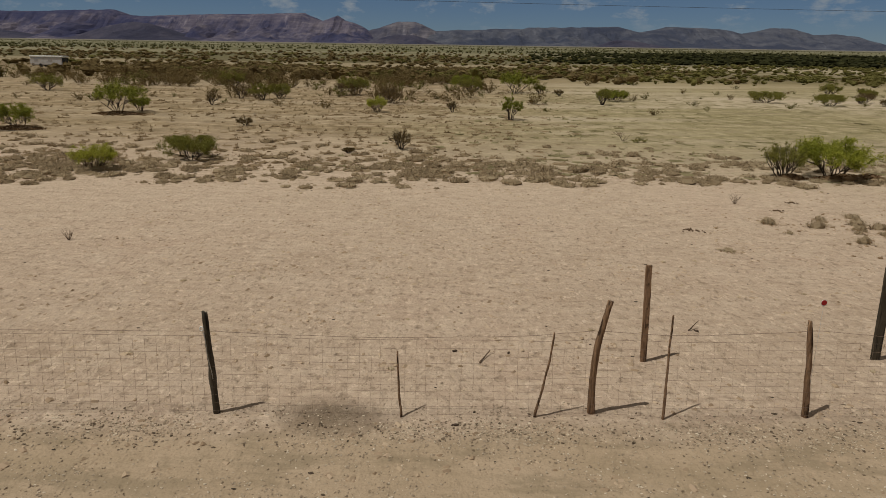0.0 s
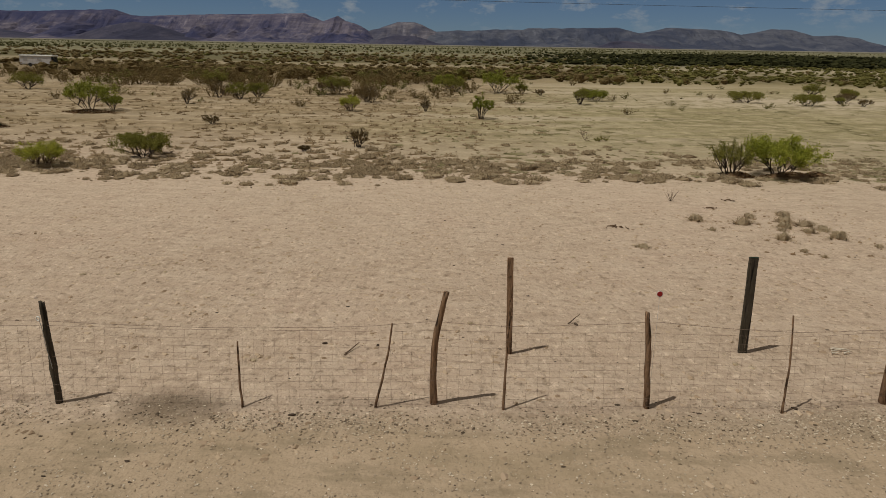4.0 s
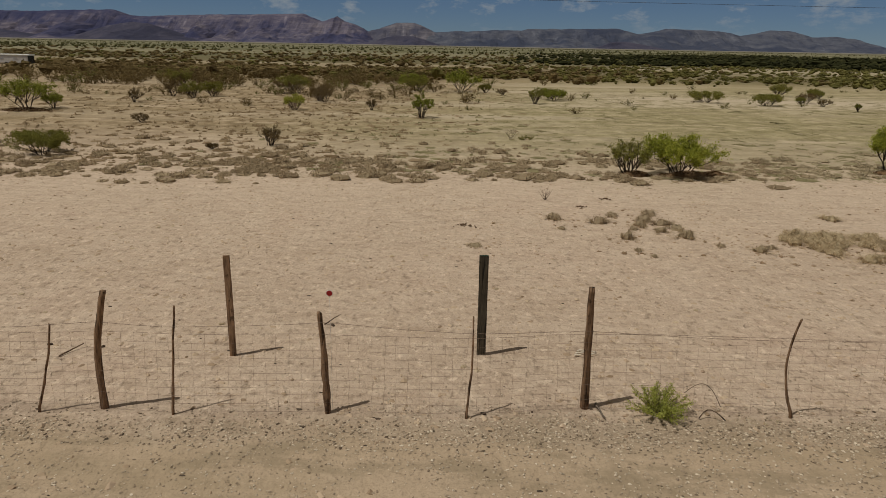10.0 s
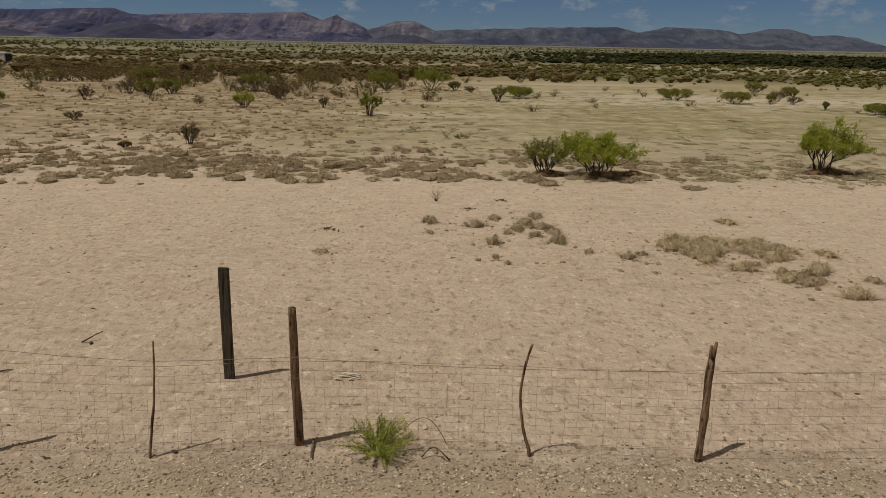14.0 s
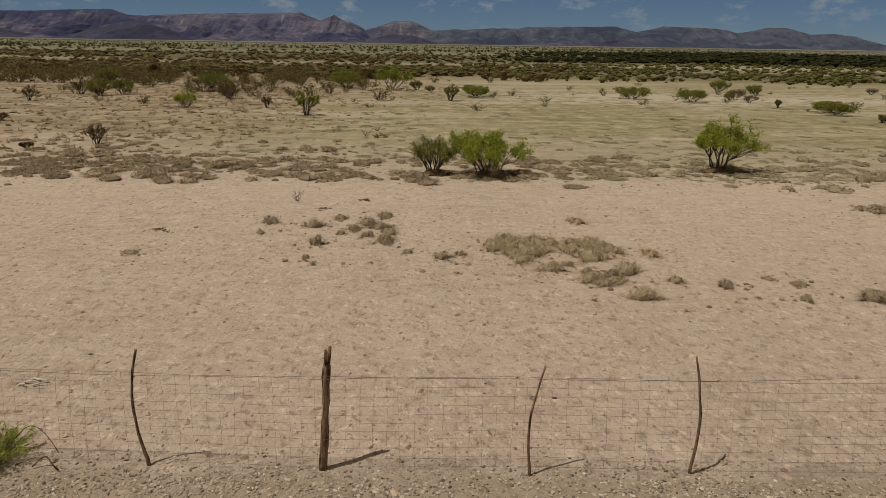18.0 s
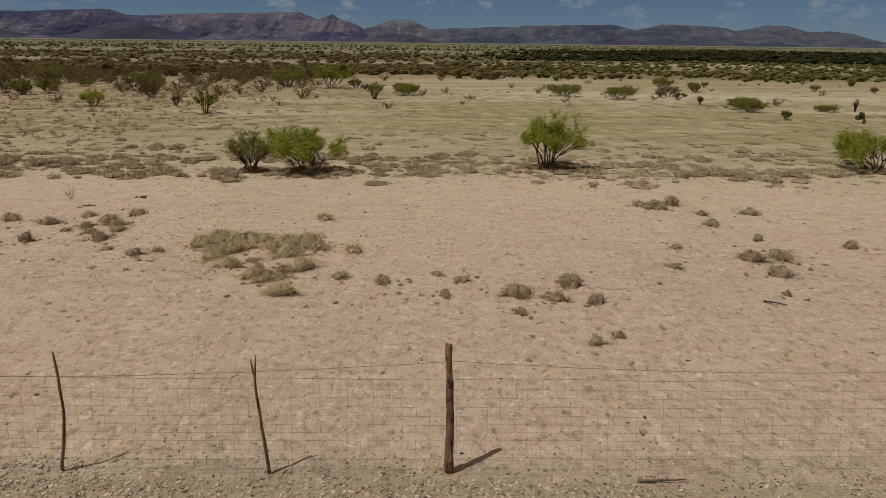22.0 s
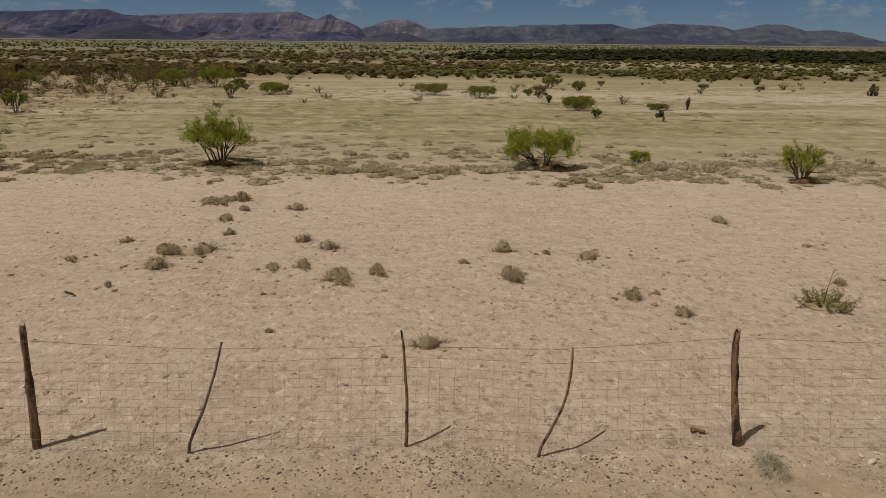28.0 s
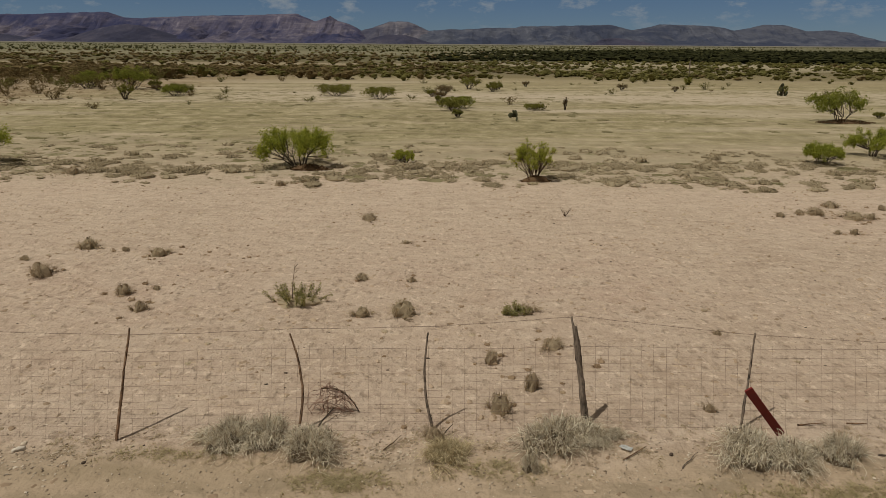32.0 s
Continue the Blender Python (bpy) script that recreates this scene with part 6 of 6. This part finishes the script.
def stone(x, y, s, seed, material, label):
    v, f = pebble(seed)
    bm = bmesh.new()
    bv = [bm.verts.new(p * np.array([s, s, s])) for p in v]
    for t in f:
        bm.faces.new([bv[i] for i in t])
    bmesh.ops.subdivide_edges(bm, edges=bm.edges[:], cuts=2, use_grid_fill=True, smooth=0.6)
    for q in bm.verts:
        q.co += q.co.normalized() * 0.08 * s * noise.noise(q.co * 5 / s)
    me = bpy.data.meshes.new("stone")
    bm.to_mesh(me)
    bm.free()
    me.materials.append(material)
    me.polygons.foreach_set("use_smooth", [True] * len(me.polygons))
    ob = new("stone", me)
    ob.matrix_basis = pose(x, y, ground_z(x, y) + 0.12 * s, 0, 0, seed * 40)
    return tagged(ob, label, "stone", "loose stones")


PALE = island_material("pale_limestone", [(0.60, 0.53, 0.42), (0.66, 0.58, 0.47)], 0.9, 0, 0.2, 18.0)
stone(36.76, 8.52, 0.13, 1, PALE, "fist-sized pale limestone lump beside the fence")
stone(36.73, 8.66, 0.10, 2, PEBBLE, "small brown stone beside the fence")
for i, (x, y, s) in enumerate(((4.25, 10.44, 0.10), (6.59, 7.70, 0.075), (0.26, 9.41, 0.09), (1.07, 9.36, 0.07), (22.16, 9.35, 0.06), (22.04, 8.96, 0.05), (0.28, 7.18, 0.09), (43.9, 8.7, 0.06), (37.6, 8.3, 0.06), (26.2, 7.9, 0.06))):
    stone(x, y, s, 3 + i, STONE_DARK, "small dark brown stone on pale soil")


def droppings(x, y, w, seed):
    """A scatter of dark dung."""
    rng = random.Random(seed)
    root = tagged(new("dung_heap"), "flat scatter of dark dry dung on the soil", "dung", "dung heaps")
    root.matrix_basis = pose(x, y, ground_z(x, y))
    for k in range(22):
        v, f = pebble(rng.randrange(50))
        d = rng.uniform(0.025, 0.075)
        ob = part("lump", mesh_of("lump", v * np.array([d * 1.5, d, d * 0.9]), f, DUNG), root)
        ob.matrix_basis = pose(max(-w / 2, min(w / 2, rng.gauss(0, 0.26 * w))), rng.gauss(0, 0.16 * w), 0.015, 0, 0, rng.uniform(0, 180))


DUNG = island_material("dry_dung", [(0.06, 0.036, 0.022), (0.12, 0.075, 0.045), (0.17, 0.11, 0.07)], 0.95, 0, 0.1, 30.0)
for i, (x, y, w) in enumerate(((6.39, 17.44, 0.56), (9.77, 20.12, 0.42), (10.75, 21.34, 0.42))):
    droppings(x, y, w, 400 + i)


def stick(x0, y0, x1, y1, r, seed, lift=0.02, material=TWIG, label="dry bent stick lying on the soil", bend=0.04):
    rng = random.Random(seed)
    a, b = Vector((x0, y0, ground_z(x0, y0) + r)), Vector((x1, y1, ground_z(x1, y1) + lift))
    path = []
    for k in range(7):
        s = k / 6
        path.append(a.lerp(b, s) + Vector((rng.uniform(-1, 1), rng.uniform(-1, 1), 0.5 * math.sin(3.14 * s))) * bend * (b - a).length * 0.5)
    tagged(new("stick", mesh_of("stick", *tube(path, [r * (1 - 0.5 * k / 6) for k in range(7)], 6), material, True)), label, "stick", "loose sticks")


stick(4.12, 10.43, 4.34, 10.64, 0.012, 1, 0.12)
stick(0.62, 8.99, 0.79, 9.36, 0.014, 2, 0.06)
stick(21.76, 8.05, 22.24, 8.08, 0.016, 3, 0.03, WOOD_GREY, "pale dry stick lying on the gravel")
stick(25.27, 13.44, 25.58, 13.21, 0.018, 4, 0.03, WOOD_DARK, "dark charred stick lying on the soil")
stick(35.02, 9.10, 35.17, 9.07, 0.035, 5, 0.03, WOOD, "short piece of broken wood on the soil")
stick(39.92, 9.15, 40.06, 9.45, 0.011, 6, 0.10, WOOD_DARK, "dark bent stick leaning from the soil")
stick(41.38, 9.02, 41.50, 9.12, 0.009, 7, 0.10, WOOD_DARK, "dark bent stick leaning from the soil")
stick(40.75, 8.67, 40.92, 8.97, 0.008, 8, 0.03)
stick(43.95, 8.46, 44.19, 8.73, 0.008, 9, 0.03, WOOD_GREY, "thin pale stick lying on the soil")
stick(8.00, 8.02, 8.04, 7.66, 0.018, 10, 0.04, WOOD_GREY, "short pale broken stake lying by the post")
for k, (bx, by, dx, dy) in enumerate(((8.00, 9.56, 0.20, 0.03), (8.04, 9.66, 0.24, -0.07), (7.97, 9.50, 0.10, -0.02), (8.16, 9.49, 0.13, 0.05))):
    stick(bx, by, bx + dx, by + dy, 0.017, 40 + k, 0.04, PALE, "thin bleached white bone on bare soil", 0.16)
stick(45.60, 9.41, 45.93, 9.45, 0.010, 12, 0.02, WOOD, "thin brown stick lying behind the fence", 0.02)
stick(46.21, 9.48, 46.44, 9.47, 0.010, 13, 0.02, WOOD, "thin brown stick lying behind the fence", 0.02)
stick(43.36, 8.58, 43.67, 8.84, 0.008, 14, 0.03, WOOD, "thin brown stick lying in grass litter", 0.03)

# a scrap of pale plastic
def plastic_scrap(x, y):
    bm = bmesh.new()
    n = 7
    grid = [[bm.verts.new((0.022 * (i - 3), 0.014 * (j - 3), 0.03 + 0.03 * noise.noise(Vector((i * 0.6, j * 0.6, 3.0))))) for j in range(n)] for i in range(n)]
    for i in range(n - 1):
        for j in range(n - 1):
            bm.faces.new((grid[i][j], grid[i + 1][j], grid[i + 1][j + 1], grid[i][j + 1]))
    bmesh.ops.solidify(bm, geom=bm.faces[:], thickness=0.004)
    me = bpy.data.meshes.new("plastic_scrap")
    bm.to_mesh(me)
    bm.free()
    me.materials.append(WHITE_PAINT)
    ob = new("plastic_scrap", me)
    ob.matrix_basis = pose(x, y, ground_z(x, y), 0, 0, -35)
    tagged(ob, "crumpled scrap of pale plastic on the soil", "litter")


plastic_scrap(43.43, 8.80)

# a loop of dry vine beside the green shrub at the fence
vine = [(9.02 + 0.42 * s, 7.85 - 0.04 * s, 0.30 + 0.16 * math.sin(2.9 * s) - 0.14 * s ** 3) for s in np.linspace(0, 1.05, 12)]
tagged(new("dry_vine", mesh_of("dry_vine", *tube(vine, [0.004] * 12, 5), TWIG, True)), "arching dry vine beside the green shrub", "vine")
vine = [(9.20 + 0.30 * s, 7.75 + 0.05 * math.sin(5 * s), 0.02 + 0.10 * math.sin(3.1 * s)) for s in np.linspace(0, 1.0, 9)]
tagged(new("dry_vine", mesh_of("dry_vine", *tube(vine, [0.008] * 9, 5), TWIG, True)), "dark dry vine trailing on the gravel", "vine")


RED_TWIG = wood_material("reddish_dry_twig", (0.30, 0.18, 0.125), (0.58, 0.39, 0.29), 30)


def tumbleweed(x, y, w, h):
    """A dead bush blown over: one thick bent stem, and thin interlaced branches that arch from it to the ground."""
    rng = random.Random(88)
    root = tagged(new("tumbleweed"), "blown-over tangle of reddish dry branches against the fence", "tumbleweed")
    root.matrix_basis = pose(x, y, ground_z(x, y))
    spine = [Vector((-0.10 * w + 0.62 * w * s, 0.04 * math.sin(3 * s), h * (1.0 - 0.12 * s - 0.80 * s ** 3))) for s in np.linspace(0, 1, 9)]
    part("stem", mesh_of("stem", *tube(spine, [0.008, 0.010, 0.012, 0.013, 0.013, 0.012, 0.010, 0.008, 0.006], 6), TWIG, True), root, "bent main stem")
    for k in range(64):
        a = spine[rng.randrange(0, 8)] if k % 3 else Vector((rng.uniform(-0.5, 0.5) * w, rng.uniform(-0.15, 0.15) * w, 0.02))
        b = Vector((rng.uniform(-0.52, 0.45) * w, rng.uniform(-0.2, 0.2) * w, rng.choice((0.02, 0.02, 0.4 * h, 0.7 * h, 0.85 * h))))
        bulge, kink = Vector((rng.uniform(-0.10, 0.06) * w, rng.uniform(-0.08, 0.08) * w, rng.uniform(0.0, 0.35) * h)), rng.uniform(0, 6)
        path = []
        for s in np.linspace(0, 1, 8):
            p = a.lerp(b, s) + bulge * math.sin(math.pi * s) + Vector((0.012 * math.sin(kink + 9 * s), 0, 0.014 * math.sin(2 * kink + 12 * s)))
            path.append((p.x, p.y, max(0.006, p.z)))
        part("branch", mesh_of("branch", *tube(path, [0.0045, 0.004, 0.0038, 0.0034, 0.003, 0.0026, 0.0022, 0.0015], 4), RED_TWIG, True), root)


tumbleweed(39.98, 9.50, 0.72, 0.33)


def herb(x, y, w, h, seed, stalk=0.0, words="low grey-green leafy herb spreading on bare soil"):
    rng = np.random.default_rng(seed)
    root = tagged(new("desert_herb"), words, "herb", "low herbs")
    root.matrix_basis = pose(x, y, ground_z(x, y))
    leaves = []
    for k in range(int(10 + 14 * w)):
        a, r = rng.uniform(0, 6.28), w / 2 * math.sqrt(rng.uniform(0, 1))
        foot = np.array([0.6 * r * math.cos(a), 0.35 * r * math.sin(a), 0.0])
        top = np.array([r * math.cos(a), 0.6 * r * math.sin(a), h * rng.uniform(0.35, 1.0) * (1 - 0.25 * (2 * r / w) ** 2)])
        part("stem", mesh_of("stem", *tube([foot, (foot + top) / 2 + rng.normal(size=3) * 0.01, top], [0.006, 0.005, 0.002], 4), TWIG, True), root)
        s = rng.uniform(0.15, 1.05, 95)[:, None]
        leaves.append(foot + (top - foot) * s + rng.normal(size=(95, 3)) * 0.022)
    leaves = np.concatenate(leaves)
    leaves[:, 2] = np.maximum(leaves[:, 2], 0.02)
    part("leaves", fast_mesh("leaves", *leaf_quads(leaves, 0.022, rng, 1.0, 0.32), LEAF["herb"]), root)
    v, f = mound(w * 0.3, h * 0.22, seed)
    part("mat", fast_mesh("mat", v * np.array([1, 0.6, 1]), f, STRAW_DARK), root, "matted dry stems")
    if stalk:
        part("stalk", mesh_of("stalk", *join([tube([(-0.08, 0, 0), (-0.05, 0, stalk * 0.5), (0.01, 0, stalk)], [0.008, 0.006, 0.004], 5)] + [tube([(-0.06 + 0.07 * s, 0, stalk * s), (-0.06 + 0.07 * s + 0.05, 0.0, stalk * s + 0.06)], [0.004, 0.006], 4) for s in (0.6, 0.75, 0.9)]), TWIG, True), root, "tall dry flower stalk")


herb(38.71, 13.30, 1.30, 0.36, 5, 0.72)
herb(42.53, 12.99, 0.58, 0.22, 7)
herb(9.6, 36.0, 0.9, 0.3, 11)


def prickly_pear(x, y, w, h, seed, words="dark clump of prickly pear cactus on the plain"):
    rng = random.Random(seed)
    root = tagged(new("prickly_pear"), words, "cactus", "cacti")
    root.matrix_basis = pose(x, y, ground_z(x, y))
    for k in range(12):
        a, lean, up = rng.uniform(0, 360), rng.uniform(-40, 40), rng.choice((0, 0, 0.33, 0.33, 0.6)) * h
        bm = bmesh.new()
        bmesh.ops.create_uvsphere(bm, u_segments=12, v_segments=8, radius=0.5)
        bmesh.ops.scale(bm, vec=(0.26 * w / 0.7, 0.06, 0.42 * h), verts=bm.verts)
        bmesh.ops.translate(bm, vec=(0, 0, 0.20 * h), verts=bm.verts)
        me = bpy.data.meshes.new("pad")
        bm.to_mesh(me)
        bm.free()
        me.materials.append(CACTUS)
        ob = part("pad", me, root)
        ob.matrix_basis = pose(rng.uniform(-0.32, 0.32) * w, rng.uniform(-0.25, 0.25) * w, up, rng.uniform(-20, 20), lean, a)


prickly_pear(44.83, 46.02, 0.75, 0.72, 3)
prickly_pear(73.94, 74.15, 1.0, 1.25, 4, "dark rounded prickly pear cactus on the plain")


def yucca(x, y, h):
    root = tagged(new("yucca"), "yucca with a tall pale dry flower stalk", "yucca")
    root.matrix_basis = pose(x, y, ground_z(x, y))
    part("stalk", mesh_of("stalk", *tube([(0, 0, 0), (0.05, 0, h * 0.5), (0.02, 0, h * 0.8), (0.06, 0, h)], [0.06, 0.05, 0.10, 0.04], 7), WOOD_GREY, True), root, "tall pale dry stalk")
    v, f = blades(160, 0.35, 1.0, 12, 1.3, 0.03, 0.3)
    part("leaf_rosette", fast_mesh("leaf_rosette", v, f, LEAF["olive"]), root)


yucca(71.56, 96.69, 3.2)


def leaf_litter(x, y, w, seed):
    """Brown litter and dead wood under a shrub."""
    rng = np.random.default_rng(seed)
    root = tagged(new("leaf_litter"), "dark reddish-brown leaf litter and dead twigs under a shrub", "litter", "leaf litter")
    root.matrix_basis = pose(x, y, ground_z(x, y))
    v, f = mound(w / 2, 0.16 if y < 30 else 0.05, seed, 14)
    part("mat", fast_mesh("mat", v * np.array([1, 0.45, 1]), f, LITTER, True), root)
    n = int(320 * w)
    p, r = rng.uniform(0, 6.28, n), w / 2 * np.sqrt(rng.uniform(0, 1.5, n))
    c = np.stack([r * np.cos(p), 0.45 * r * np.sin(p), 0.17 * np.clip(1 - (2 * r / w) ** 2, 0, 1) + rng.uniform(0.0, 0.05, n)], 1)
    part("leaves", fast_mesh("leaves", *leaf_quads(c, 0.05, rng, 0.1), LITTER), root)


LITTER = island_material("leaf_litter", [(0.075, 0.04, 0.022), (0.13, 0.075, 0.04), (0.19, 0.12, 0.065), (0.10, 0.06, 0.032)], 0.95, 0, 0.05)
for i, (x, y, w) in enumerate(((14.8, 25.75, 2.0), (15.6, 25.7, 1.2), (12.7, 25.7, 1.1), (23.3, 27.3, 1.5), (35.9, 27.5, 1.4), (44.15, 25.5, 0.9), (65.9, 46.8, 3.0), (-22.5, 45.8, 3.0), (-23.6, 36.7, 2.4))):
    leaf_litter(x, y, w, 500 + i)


# ---- low fresh grass at the edge of the track ----
def fresh_places():
    out = []
    for cx, cy, rx, ry, n in ((45.9, 8.05, 1.3, 0.22, 520), (40.35, 8.1, 0.45, 0.18, 160), (42.0, 8.35, 0.5, 0.15, 90), (38.4, 8.5, 0.5, 0.12, 70)):
        for _ in range(n):
            x, y = g.gauss(cx, rx * 0.55), g.gauss(cy, ry * 0.55)
            s = g.uniform(0.05, 0.16)
            out.append((g.randrange(4), x, y, ground_z(x, y), s, s * g.uniform(0.25, 0.6), g.uniform(0, 6.3)))
    return out


SPARSE = [wisps(16, 0.5, 0.6, 95 + i, 0.022, 1.1, 0.3) for i in range(4)]
FRESH = island_material("fresh_low_grass", [(0.33, 0.28, 0.14), (0.45, 0.375, 0.21), (0.55, 0.45, 0.28), (0.36, 0.31, 0.15)], 0.9, 0.3, 0.03)
STRAW_LITTER = island_material("straw_litter", [(0.25, 0.17, 0.10), (0.42, 0.33, 0.20), (0.58, 0.48, 0.32), (0.34, 0.25, 0.15)], 0.9, 0.2, 0.03)
litter = []
for k in range(1300):
    x = g.uniform(37.0, 47.5) if k < 900 else g.uniform(9.0, 37.0)
    y = 7.35 + 0.038 * x + g.gauss(-0.1, 0.22)
    if noise.noise(Vector((x * 1.4, y * 2, 51.0))) > (-0.05 if x > 37 else 0.22):
        litter.append((g.randrange(4), x, y, ground_z(x, y), g.uniform(0.05, 0.16), g.uniform(0.015, 0.05), g.uniform(0, 6.3)))
scatter("straw_litter", SPARSE, litter, STRAW_LITTER, "thin dry straw litter at the foot of the fence", "litter")
scatter("track_grass", SPARSE, fresh_places(), FRESH, "low yellow-green grass at the edge of the track", "grass")
